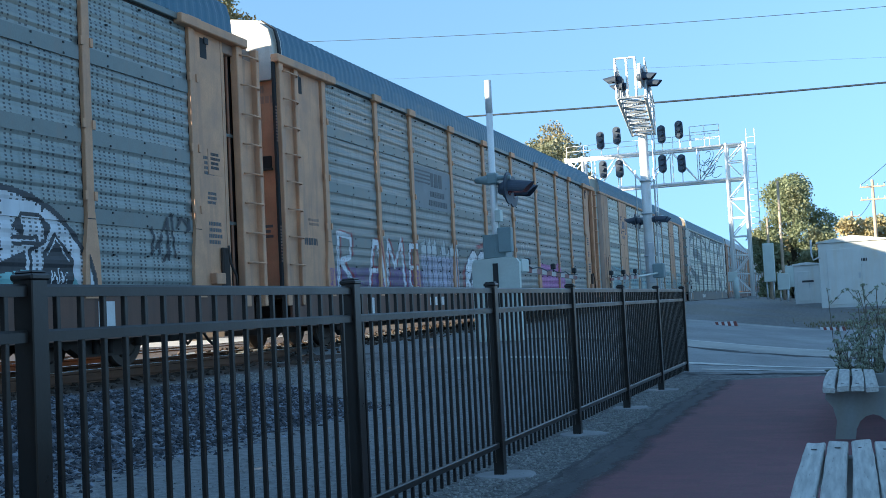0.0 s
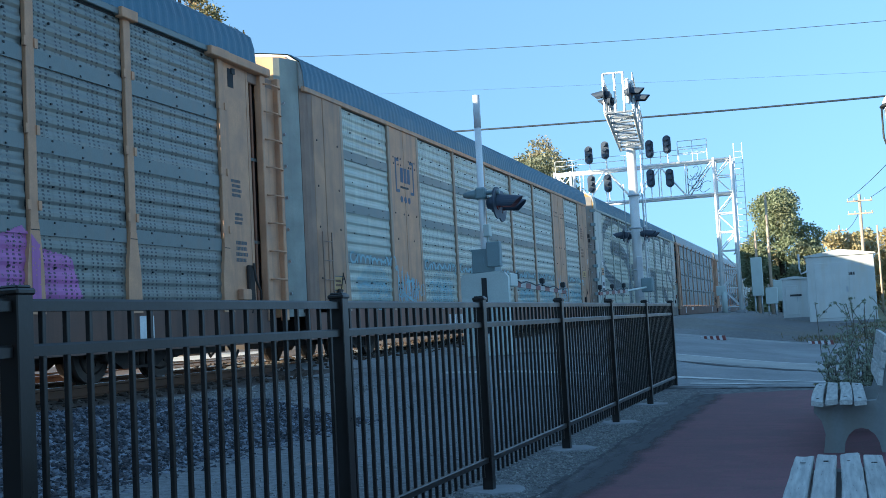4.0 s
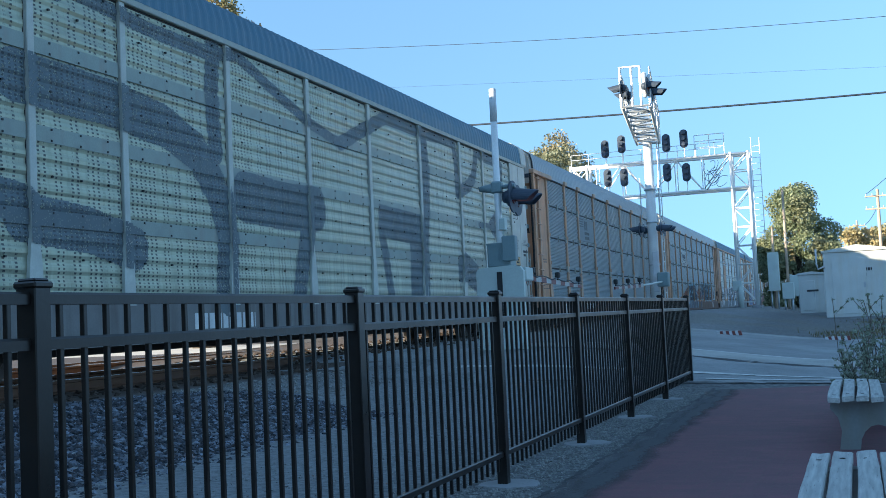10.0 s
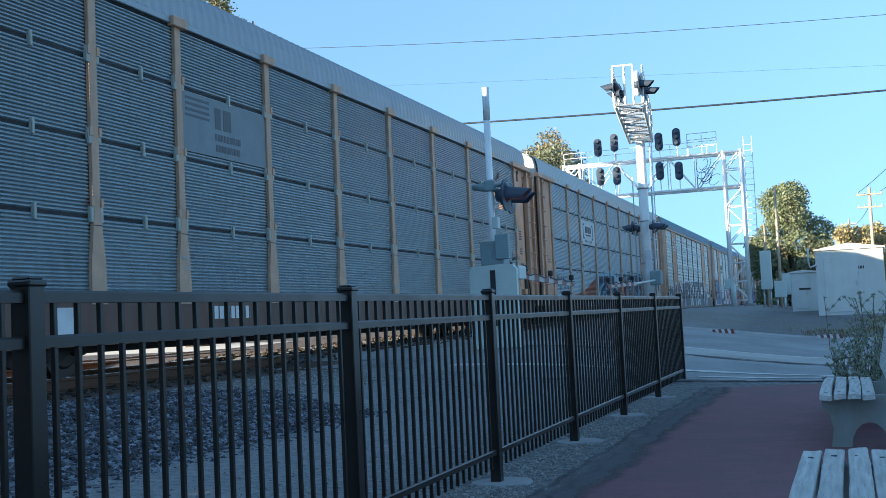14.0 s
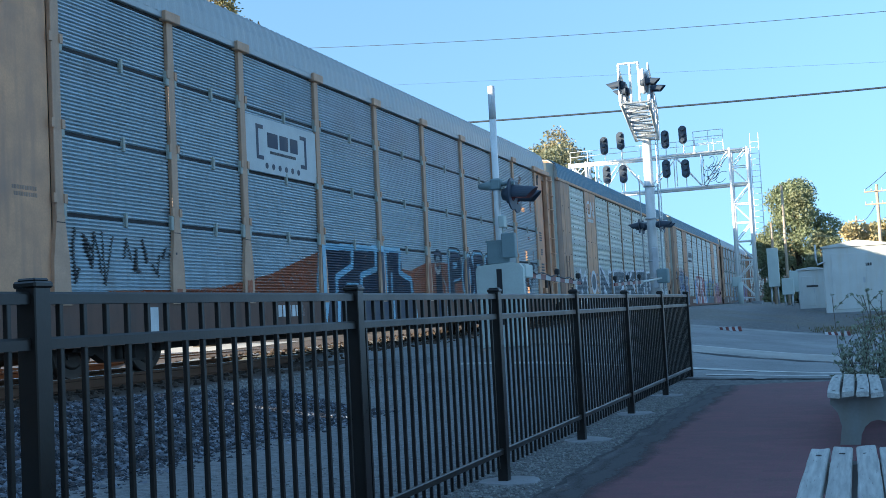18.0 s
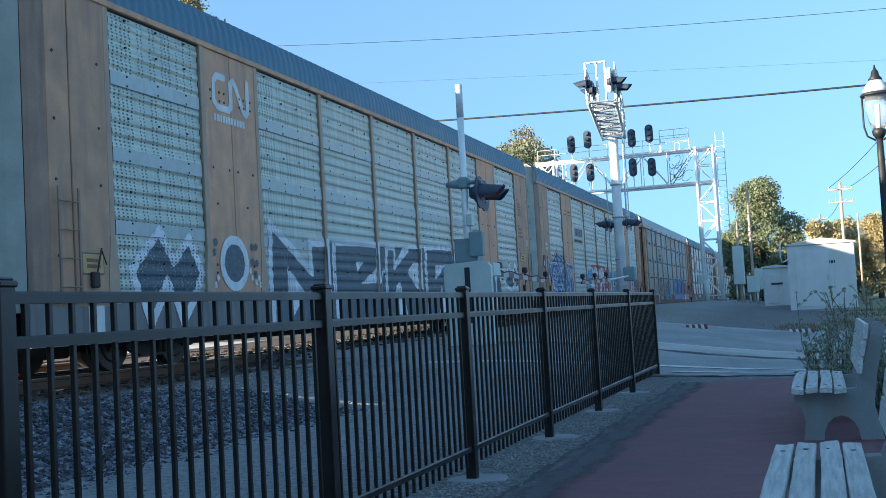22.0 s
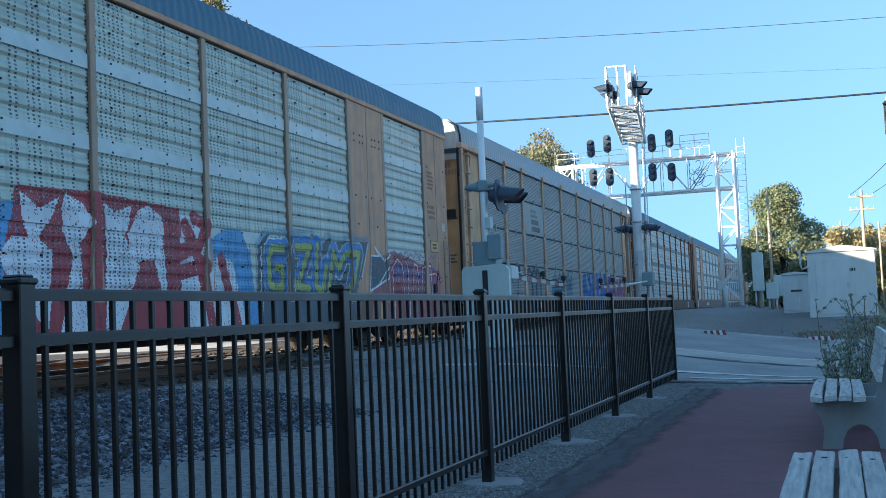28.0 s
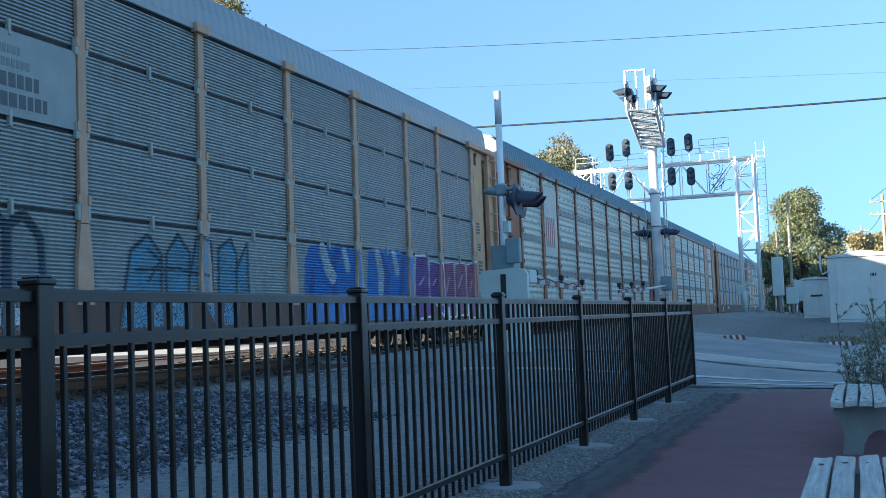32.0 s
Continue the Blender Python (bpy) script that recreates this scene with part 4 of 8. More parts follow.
        part("hood_edge", shared("hood_edge", lambda m: prism(m, [(1.535, EAVE), (1.515, EAVE + 0.27), (1.455, EAVE + 0.50), (1.2, EAVE + 0.685), (1.2, EAVE + 0.66), (1.43, EAVE + 0.48), (1.485, EAVE + 0.26), (1.50, EAVE)], "y", -13.79, -13.70), M["gap_dark"]), None, car)
        if c.get("end_band"):
            part("end_band", shared("end_band", lambda m: box(m, -1.40, -13.945, 5.0, 1.435, -13.925, 5.13), M["signal_black"]), None, car, "dark band across the end hood")
        part("end_door_box", shared("end_door_box", lambda m: cbox(m, 0.93, -13.87, 3.26, 1.33, -13.83, 3.48, 0.01), M["gap_dark"]), None, car)
        part("box_lip", shared("box_lip", lambda m: cbox(m, 0.90, -13.89, 3.22, 1.35, -13.83, 3.26, 0.006), M["truck"]), None, car)
        tagged(part("car_number", shared("wall_marks", lambda m: [box(m, 0.85 + 0.1 * k, -13.848, z, 0.92 + 0.1 * k, -13.838, z + 0.13) for z, n in ((4.62, 4), (4.43, 6)) for k in range(n)], M["tan_dark"]), None, car), kind="stuff")
        part("wall_notice", shared("wall_notice", lambda m: [box(m, 0.85, -13.846, 2.2 - 0.09 * k, 1.3 - 0.05 * (k % 2), -13.838, 2.25 - 0.09 * k) for k in range(3)], M["dark_fade"]), None, car)
        bars(car, -12.5, 2.42, 0.5, 2, M["tan_dark"], 0.05, 1.468, seed=3)
    else:
        part("roof_gable", shared("rack_gable", lambda m: prism(m, [(x * 0.985, z - 0.015) for x, z in roof_profile()], "y", 13.06, 13.12), c["hood"]), None, car)
        part("rear_hood", shared("rear_hood", lambda m: prism(m, [(1.40, EAVE - 0.3), (1.40, EAVE - 0.05), (-1.40, EAVE - 0.05), (-1.40, EAVE - 0.3)], "y", 13.1, 13.86), c["panel"]), None, car)
        part("latch_box", shared("latch_box", lambda m: cbox(m, 1.46, 12.30, 1.16, 1.58, 12.58, 1.34, 0.012), c["panel"]), None, car)
        part("latch", shared("latch", lambda m: (cbox(m, 1.46, 12.62, 1.12, 1.53, 12.82, 1.75, 0.02), path_tube(m, [(1.55, 12.74, 1.78), (1.60, 12.70, 1.5), (1.57, 12.92, 1.30), (1.55, 12.96, 1.15)], 0.02, 6), path_tube(m, [(1.55, 12.64, 1.15), (1.56, 12.66, 1.02), (1.56, 12.62, 0.94)], 0.014, 5)), M["truck"]), None, car)
        bars(car, 12.42, 3.18, 0.42, 4, M["dark_fade"], 0.05, 1.468, seed=1)
        bars(car, 12.44, 2.62, 0.3, 3, M["dark_fade"], 0.045, 1.468, seed=8)
        bars(car, 12.5, 2.15, 0.44, 4, M["dark_fade"], 0.06, 1.468, seed=4)


def old_rack(name, label, c, marks=()):
    """Older rack: flared posts, corner ladders, plain sheet ends."""
    car = thing(name, label, "railway car", "car carriers of the train")
    c["len"], c["rear"] = 27.5, 13.15
    common(car, c)
    for a, b in zip(POSTS, POSTS[1:]):
        bay_screens(car, a, b, c, 0.225)

    def post(m):
        cbox(m, 1.44, -0.082, SILL1, 1.512, 0.082, EAVE - 0.04, 0.008)
        prism(m, [(-0.075, 2.1), (0.075, 2.1), (0.15, 1.55), (0.17, SILL1 - 0.06), (-0.17, SILL1 - 0.06), (-0.15, 1.55)], "x", 1.46, 1.518)
        box(m, 1.48, -0.07, 2.11, 1.516, 0.07, 2.25)
    for p in POSTS:
        po = part("post", shared("flared_post", post, c["frame"]), None, car, at=(0, p, 0))
        part("foot_line", shared("foot_line", lambda m: box(m, 1.50, -0.085, 2.0, 1.5195, 0.085, 2.012), M["gap_dark"]), None, po)
        part("post_head", shared("post_head", lambda m: cbox(m, 1.46, -0.2, EAVE - 0.13, 1.58, 0.2, EAVE + 0.02, 0.01), c["frame"]), None, po)
        for z in (2.25, 3.2, 4.3):
            for q in (-0.1, 0.1):
                part("post_cleat", shared("post_cleat", lambda m: box(m, 1.50, -0.03, 0, 1.53, 0.03, 0.12), c["frame"]), None, po, at=(0, q, z))
    for s in (-1, 1):
        rack_end(car, c, s)
    bars(car, -5.8, SILL0 + 0.50, 1.5, 1, M["white_letter"], 0.20, 1.504, name="car_number", seed=3)
    for k, (y, key) in enumerate(((-10.2, "white_letter"), (9.4, "white_letter"))):
        plate(car, y, SILL0 + 0.1, y + 0.35, SILL1 - 0.1, M[key], x=1.508)
    for layer in marks:
        lay_on(car, layer, c["lay"], POSTS, False, c.get("low", 0.0))
    CARS.append(car)
    return car


NEW_POSTS = [-7.2, -4.35, -1.45, 1.45, 4.35, 7.2]


def new_rack(name, label, c, marks=()):
    """Later rack: flush solid panels beside the end bays, tall curved end doors, short ladders."""
    car = thing(name, label, "railway car", "car carriers of the train")
    c["len"] = 27.0
    common(car, c)
    for a, b in zip(NEW_POSTS, NEW_POSTS[1:]):
        bay_screens(car, a, b, c, 0.18)
    for s in (-1, 1):
        lo, hi = sorted((s * 9.1, s * 11.75))
        bay_screens(car, lo, hi, c, 0.18)
        m0, m1 = sorted((s * 7.26, s * 9.05))
        if c.get("open_bays"):
            bay_screens(car, *sorted((s * 7.2, s * 9.1)), c, 0.18)
        else:
            part("solid_panel", shared(f"solid_panel:{s}", lambda m: (cbox(m, 1.42, m0, SILL1, 1.495, (m0 + m1) / 2 - 0.01, EAVE - 0.1, 0.008), cbox(m, 1.42, (m0 + m1) / 2 + 0.01, SILL1, 1.495, m1, EAVE - 0.1, 0.008)), c["frame"]), None, car)
            bolts_on(car, [(m0 + o, z) for z, os_ in ((1.45, (0.2, 0.35, 1.2, 1.5)), (1.58, (0.2, 0.35, 1.2, 1.5)), (2.6, (0.3, 1.35)), (3.2, (0.2, 0.75, 1.05, 1.6)), (4.35, (0.2, 0.5, 0.66, 1.2, 1.36, 1.6)), (4.5, (0.2, 0.5, 0.66, 1.2, 1.36, 1.6))) for o in os_], 1.495)
        slim = c["corner"] is M["black_paint"]
        blunt = s < 0 and not slim      # the front corner turns inwards sooner
        e0, e1 = sorted((s * 11.82, s * (13.15 if blunt else 13.42)))
        em = -12.66 if blunt else (e0 + e1) / 2
        part("end_panel", shared(f"flush_end_panel:{s}", lambda m: (cbox(m, 1.42, e0, SILL1 - 0.1, 1.500, em - 0.012, EAVE - 0.05, 0.01), cbox(m, 1.42, em + 0.012, SILL1 - 0.1, 1.500, e1, EAVE - 0.05, 0.01)), c["end"]), None, car)
        bolts_on(car, [(y, z) for z in (1.6, 2.6, 3.4, 4.3) for y in (e0 + 0.15, e1 - 0.2)], 1.50)
        # the folding end doors turn round the corner towards the coupler
        arc = [(1.44, 13.50), (0.02, 13.80)] if slim else [(1.41, 13.70), (1.36, 13.80), (1.24, 13.95), (1.12, 13.985)]
        leaf = [(1.12, 13.985), (0.02, 14.055)]
        bend = [(1.462, 13.43), (1.455, 13.46), (1.445, 13.50)] if slim else [(1.462, 13.43), (1.455, 13.56), (1.42, 13.70)]

        if blunt:
            arc = [(1.39, 13.50), (1.30, 13.74), (1.22, 13.92), (1.12, 13.985)]
            bend = [(1.497, 13.16), (1.475, 13.30), (1.435, 13.42), (1.395, 13.49)]

        def corner(m, side):
            pts = [(x * side, y * s) for x, y in bend]
            pts += [(x * 0.95 * side, (y - 0.06) * s) for x, y in bend[::-1]]
            prism(m, pts, "z", SILL1 - 0.2, EAVE + 0.02)

        def cap_plate(m, side, s):
            prism(m, [(0.0, EAVE + 0.48), (side * 1.30, EAVE + 0.48), (side * 1.12, EAVE + 0.62), (0.0, EAVE + 0.74)], "y", min(s * 13.45, s * 13.52), max(s * 13.45, s * 13.52))

        def door(m, side, line):
            pts = [(x * side, y * s) for x, y in line]
            pts += [(x * 0.97 * side, (y - 0.05) * s) for x, y in line[::-1]]
            prism(m, pts, "z", SILL1 - 0.15, EAVE + 0.5)
        for side in (-1, 1):
            # later racks: the shade of the turning corner is put into its darker brown
            part("end_corner", shared(f"end_corner:{s},{side},{slim}", lambda m: corner(m, side), c["corner"]), None, car)
            d = part("end_door", shared(f"end_door:{s},{side},{slim}", lambda m: door(m, side, arc), c["door"]), None, car)
            if not slim:
                # later racks' leaf is a brighter ochre, with sunlight put into the colour
                part("end_leaf", shared(f"end_leaf:{s},{side}", lambda m: door(m, side, leaf), c.get("leaf", c["end"])), None, car)
            part("door_top", shared(f"door_top:{s},{side}", lambda m: cap_plate(m, side, s), c.get("cap", c["end"])), None, d)
            for z in (1.3, 1.9, 2.5, 3.1, 3.7, 4.3, 4.9):
                for x, y in (((1.30, 13.535), (0.3, 13.745)) if slim else ((1.27, 13.92), (1.16, 13.98))):
                    if side > 0:
                        part("bolt", shared("door_bolt", lambda m: tube(m, (0, -0.012, 0), (0, 0.012, 0), 0.032, n=6), M["galv"]), None, d, at=(side * x, s * y, z))
                if slim:
                    part("hinge", shared("hinge", lambda m: cbox(m, -0.05, -0.13, 0, 0.04, 0.13, 0.13, 0.01), M["case_blue"]), None, d, at=pose(side * 1.44, s * 13.49, z + 0.2, 0, 0, side * s * 40))
        part("roof_gable", shared(f"roof_gable:{s}", lambda m: prism(m, [(x * 0.985, z - 0.015) for x, z in roof_profile()], "y", min(s * 13.40, s * 13.475), max(s * 13.40, s * 13.475)), c["gable"]), None, car)
        ladder(car, -12.84 if blunt else s * 13.12, 1.0, 2.5, 4, M["rack_grey"] if slim else M["tan_dark"], x=1.57)
        if not slim:
            y0, y1, z0 = (-12.5, -12.04, 1.38) if blunt else (12.08, 12.60, 2.20)
            plate(car, y0 - 0.02, z0 - 0.02, y1 + 0.02, z0 + 0.28, M["dark_fade"], name="plate_border", x=1.508)
            plate(car, y0, z0, y1, z0 + 0.26, M["label_yellow"], label="small yellow notice plate")
            bars(car, (y0 + y1) / 2, z0 + 0.2, 0.34, 2, M["sill_brown"], 0.05, 1.516, seed=2)
        part("brake_gear", shared("brake_gear", lambda m: (cbox(m, 1.50, -0.10, 1.18, 1.57, 0.06, 1.40, 0.02), tube(m, (1.56, 0, 1.4), (1.58, 0.08, 1.72), 0.012, n=6), tube(m, (1.57, 0.08, 1.72), (1.57, 0.2, 1.5), 0.010, n=6)), M["truck"]), None, car, at=(0, s * 12.25, 0))

    def post(m):
        cbox(m, 1.44, -0.065, SILL1, 1.505, 0.065, EAVE - 0.05, 0.008)
        prism(m, [(-0.065, 1.9), (0.065, 1.9), (0.12, 1.4), (0.13, SILL1 - 0.06), (-0.13, SILL1 - 0.06), (-0.12, 1.4)], "x", 1.46, 1.511)
    for p in NEW_POSTS + [-9.1, 9.1, -11.78, 11.78]:
        part("post", shared("slim_post", post, c.get("post", c["frame"])), None, car, at=(0, p, 0))
    bars(car, -4.5, SILL0 + 0.42, 2.2, 1, M["white_letter"], 0.24, 1.504, name="car_number", seed=5)
    for k, (y, key) in enumerate(((-12.4, "white_letter"), (-11.7, "label_orange"), (8.6, "label_yellow")) if slim else ((-12.4, "white_letter"), (8.6, "label_yellow"))):
        plate(car, y, SILL0 + 0.1, y + 0.35, SILL1 - 0.08, M[key], x=1.508)
    if slim:
        for s in (-1, 1):
            part("roof_end", shared(f"roof_end:{s}", lambda m: prism(m, [(x * 1.012, z + 0.035) for x, z in roof_profile()] + [(x, z - 0.03) for x, z in roof_profile()[::-1]], "y", min(s * 12.95, s * 13.53), max(s * 12.95, s * 13.53)), c["end"]), None, car, "pale sheet over the roof end")
    for layer in marks:
        lay_on(car, layer, c["lay"], NEW_POSTS + [-9.1, 9.1], "ends" if c.get("open_bays") else True, c.get("low", 0.0))
    CARS.append(car)
    return car


# ---- spray paint: shapes laid on the ribbed sides row by row, so that they follow the ribs ----
CELL, FOLD = 0.018, 3


def lay_on(car, layer, lay, posts, solid=False, low=0.0):
    colour, shapes, *more = layer
    label, ragged, proud = more if more else ("", 0.0, 0.005)
    if low:
        drop = lambda pts: [(a, b - low if b < 1.13 else b) for a, b in pts]
        shapes = [(s[0], drop(s[1])) if s[0] == "fill" else ((s[0], s[1], drop(s[2])) if s[0] == "line" else s) for s in shapes]
    paint(car, colour, shapes, lay, posts, solid, "graffiti", label, ragged, proud)


def paint(car, colour, shapes, lay=BANDED, posts=POSTS, solid=False, name="graffiti", label="", ragged=0.0, proud=0.005):
    ys = np.arange(-13.8, 13.8, CELL) + CELL / 2
    ROW = lay["row"]
    z0 = round(0.45 / ROW) * ROW
    fine = ROW / FOLD if ROW > 0.04 else ROW
    zs = z0 + fine * np.arange(int((EAVE - 0.1 - z0) / fine))
    Y, Z = np.meshgrid(ys, zs + fine / 2)
    mask = np.zeros(Y.shape, bool)
    for kind, *rest in shapes:
        if kind == "line":
            w, pts = rest
            for (a, b), (c, d) in zip(pts, pts[1:]):
                j0, j1 = np.searchsorted(ys, (min(a, c) - w, max(a, c) + w))
                i0, i1 = np.searchsorted(zs, (min(b, d) - w, max(b, d) + w))
                y, z = Y[i0:i1, j0:j1], Z[i0:i1, j0:j1]
                L2 = max(1e-9, (c - a) ** 2 + (d - b) ** 2)
                t = np.clip(((y - a) * (c - a) + (z - b) * (d - b)) / L2, 0, 1)
                mask[i0:i1, j0:j1] |= (y - a - t * (c - a)) ** 2 + (z - b - t * (d - b)) ** 2 < (w / 2) ** 2
        elif kind == "fill":
            pts = rest[0]
            inside = np.zeros(Y.shape, bool)
            for (a, b), (c, d) in zip(pts, pts[1:] + pts[:1]):
                if b != d:
                    inside ^= ((b > Z) != (d > Z)) & (Y < (c - a) * (Z - b) / (d - b) + a)
            mask |= inside
    if ragged:
        r = np.random.RandomState(len(shapes) + int(ragged * 100))
        mask &= r.rand(*mask.shape) > ragged
    banded = lay is BANDED
    # where each column lies: 1 on a screen, 2 on a post, 3 on a flush panel
    place = np.ones(len(ys), int)
    if solid:
        place[np.abs(ys) > 11.82] = 3
        if solid != "ends":
            place[(np.abs(ys) > 7.26) & (np.abs(ys) < 9.05)] = 3
    for p in posts:
        place[np.abs(ys - p) < 0.075] = 2

    def surface(z):
        for a, b in lay["bands"]:
            if a < z < b:
                return (CREST + 0.008, CREST + 0.008) if banded else (PLEAT + 0.004, PLEAT + 0.004)
        k = math.floor(z / ROW + 1e-6)
        lo, hi = ripple(k * ROW, ROW), ripple((k + 1) * ROW, ROW)
        u, v = (z - fine / 2 - k * ROW) / ROW, (z + fine / 2 - k * ROW) / ROW
        return lo + (hi - lo) * u, lo + (hi - lo) * v
    verts, faces = [], []
    for i in np.flatnonzero(mask.any(axis=1)):
        z = zs[i]
        sill = z + fine / 2 < SILL1
        row = np.where(mask[i], 1 if sill else place, 0)
        cuts = np.flatnonzero(np.diff(np.concatenate(([0], row, [0]))))
        x0, x1 = (1.501, 1.501) if sill else surface(z + fine / 2)
        for a, b in zip(cuts, cuts[1:]):
            k = row[a]
            if not k:
                continue
            p, q = (x0, x1) if k == 1 else ((1.519, 1.519) if k == 2 else (1.50, 1.50))
            n = len(verts)
            e0, e1 = ys[a] - CELL / 2, ys[b - 1] + CELL / 2
            verts += [(p + proud, e0, z), (p + proud, e1, z), (q + proud, e1, z + fine), (q + proud, e0, z + fine)]
            faces.append((n, n + 1, n + 2, n + 3))
    if not faces:
        return None
    me = bpy.data.meshes.new(name)
    me.from_pydata(verts, [], faces)
    me.materials.append(SLOTTED.get(colour.name, colour) if banded else colour)
    return tagged(part(name, me, None, car, label), kind="stuff")

SPRAY = dict((("white", (0.72, 0.74, 0.76)), ("pink", (0.50, 0.16, 0.40)), ("teal", (0.22, 0.50, 0.50)), ("black", (0.035, 0.037, 0.042)), ("sky", (0.30, 0.55, 0.68)), ("blue", (0.065, 0.14, 0.36)), ("deep", (0.04, 0.08, 0.22)), ("slate", (0.075, 0.105, 0.13)),
               ("orange", (0.4, 0.115, 0.05)), ("red", (0.42, 0.05, 0.06)), ("purple", (0.20, 0.07, 0.30)), ("lime", (0.38, 0.44, 0.10)), ("sign", (0.56, 0.59, 0.58)), ("cyan", (0.27, 0.5, 0.56)), ("navy", (0.028, 0.04, 0.07)), ("grey", (0.34, 0.37, 0.39)), ("lilac", (0.46, 0.46, 0.56)), ("azure", (0.09, 0.34, 0.62)), ("wine", (0.35, 0.10, 0.20)), ("rose", (0.40, 0.13, 0.14)), ("azure_deep", (0.05, 0.22, 0.55)), ("mist", (0.13, 0.37, 0.52)), ("pale", (0.52, 0.58, 0.40)), ("ash", (0.115, 0.15, 0.165))))
G = {}
for key, c in SPRAY.items():
    G[key] = worn(key + "_spray_paint", c, 0.55, var=0.18)


def over_slots(name, c):
    """Spray paint on a slotted screen: the slots stay open where it lies on the ribs."""
    g = Graph(name, 0.55)
    x, y, z = g.xyz()
    col = g.mix(g.ramp(g.noise(2.0, 5.0), 0.3, 0.7), shade(c, 0.84), shade(c, 1.1))
    col = g.mix(g.ramp(g.noise(7.0, 6.0, (1.0, 1.0, 0.1)), 0.5, 0.75, 0.0, 0.45), col, shade(c, 0.55))
    on_rib = g.math("LESS_THAN", x, 1.4825)
    return g.done(g.mix(g.math("MULTIPLY", g.math("MULTIPLY", slots(g, y, z), on_rib), 0.85), col, (0.02, 0.025, 0.03)))


SLOTTED = {}
for key, m in list(G.items()):
    c = SPRAY[key]
    SLOTTED[m.name] = over_slots("thin_" + m.name, c)


def arc_pts(cy, cz, ry, rz, a0, a1, n=10):
    return [(cy + ry * math.cos(radians(a0 + (a1 - a0) * i / n)), cz + rz * math.sin(radians(a0 + (a1 - a0) * i / n))) for i in range(n + 1)]


def scrawl(y, z, w, h, n, seed, width=0.05):
    """A quick handstyle scribble of n looping strokes."""
    r = random.Random(seed)
    out = []
    for i in range(n):
        cy = y + w * (i + 0.5) / n
        pts = [(cy + r.uniform(-0.6, 0.6) * w / n, z + r.uniform(0, 1) * h) for _ in range(r.randint(3, 5))]
        out.append(("line", width * r.uniform(0.7, 1.2), pts))
    return out


def blocks(y, z, w, h, n, seed, lean=0.1):
    """Fat block forms in a row, as filled angular shapes, and their outlines."""
    r = random.Random(seed)
    fills, lines = [], []
    step_ = w / n
    for i in range(n):
        a, b = y + i * step_ + 0.03, y + (i + 1) * step_ - 0.03
        u = lambda: r.uniform(-0.09, 0.09) * h
        k = lean * h
        pts = [(a, z + u()), (b, z + u()), (b + k, z + h * 0.45 + u()), (b - step_ * 0.1 + k, z + h + u()), (a + k, z + h + u()), (a + k * 0.5 - step_ * 0.06, z + h * 0.5)]
        fills.append(("fill", pts))
        lines.append(("line", 0.07, pts + pts[:1]))
        lines.append(("line", 0.07, [(a + step_ * 0.3, z + h * r.uniform(0.2, 0.4)), (a + step_ * r.uniform(0.5, 0.7), z + h * r.uniform(0.5, 0.75))]))
    return fills, lines


# The cars, in the order in which they pass.
OLD = dict(hood=M["hood"], panel=M["tan"], lay=BANDED, frame=M["tan"], frame_dark=M["tan_dark"], sill=M["yellow"], eave=M["band_mid"], roof=M["roof_dark"], screen=M["screen_mid"], band=M["band_mid"])
TIGHT = dict(OLD, end_band=True, frame=M["tan_pale"], lay=FINE, screen=M["screen_blue"], roof=M["roof_pale"], eave=M["roof_pale"])
LATE = dict(leaf=M["tan_yellow"], post=M["tan_post"], gable=M["hood"], corner=M["tan_dark"], lay=BANDED, frame=M["tan"], end=M["tan_end"], door=M["door_grey"], sill=M["sill_brown"], eave=M["tan"], roof=M["roof_dark"], screen=M["screen_light"], band=M["band_mid"])
GREY = dict(LATE, post=M["post_pale"], gable=M["ochre_hood"], cap=M["ochre_hood"], open_bays=True, corner=M["black_paint"], frame=M["rack_grey"], end=M["white_panel"], door=M["end_warm"], sill=M["sill_pale"], eave=M["rack_grey"], screen=M["screen_green"], band=M["band_dim"])

# first car: a rounded white and teal piece, low on the side
car_a = old_rack("autorack_car", "tan car carrier with banded screens and a rounded white graffiti piece", dict(OLD, screen=M["screen_steel"]), [
    (G["white"], [("fill", arc_pts(7.5, 1.0, 1.85, 1.3, 0, 180, 16))], "", 0.0, 0.005),
    (G["teal"], [("fill", [(5.6, 1.0), (9.2, 1.0), (8.9, 1.3), (6.4, 1.35)])], "", 0.0, 0.006),
    (G["black"], [("line", 0.08, arc_pts(7.5, 1.0, 1.85, 1.3, 0, 180, 16)), ("line", 0.05, [(7.85, 1.83), (7.98, 1.99), (8.29, 1.99), (8.5, 1.87), (8.42, 1.68), (8.13, 1.55), (8.16, 1.2)]), ("fill", [(7.86, 1.8), (7.98, 1.97), (8.05, 1.7)]), ("line", 0.05, [(7.84, 1.7), (8.28, 1.72), (8.27, 1.64), (7.84, 1.63)]), ("fill", [(8.35, 1.98), (8.5, 1.87), (8.42, 1.68), (8.38, 1.85)]), ("fill", [(8.60, 1.8), (8.95, 1.48), (8.94, 1.05), (8.39, 1.05), (8.37, 1.53)]), ("line", 0.05, [(6.4, 1.1), (6.7, 1.75), (7.2, 1.85), (7.6, 1.6), (7.5, 1.3), (7.1, 1.2)]), ("line", 0.05, [(8.03, 2.21), (8.37, 2.16), (8.36, 2.06)]), ("fill", [(7.3, 1.3), (8.05, 1.55), (8.05, 1.32), (7.5, 1.25)])] + scrawl(10.6, 1.5, 1.1, 0.75, 6, 3, 0.05), "", 0.0, 0.008)])
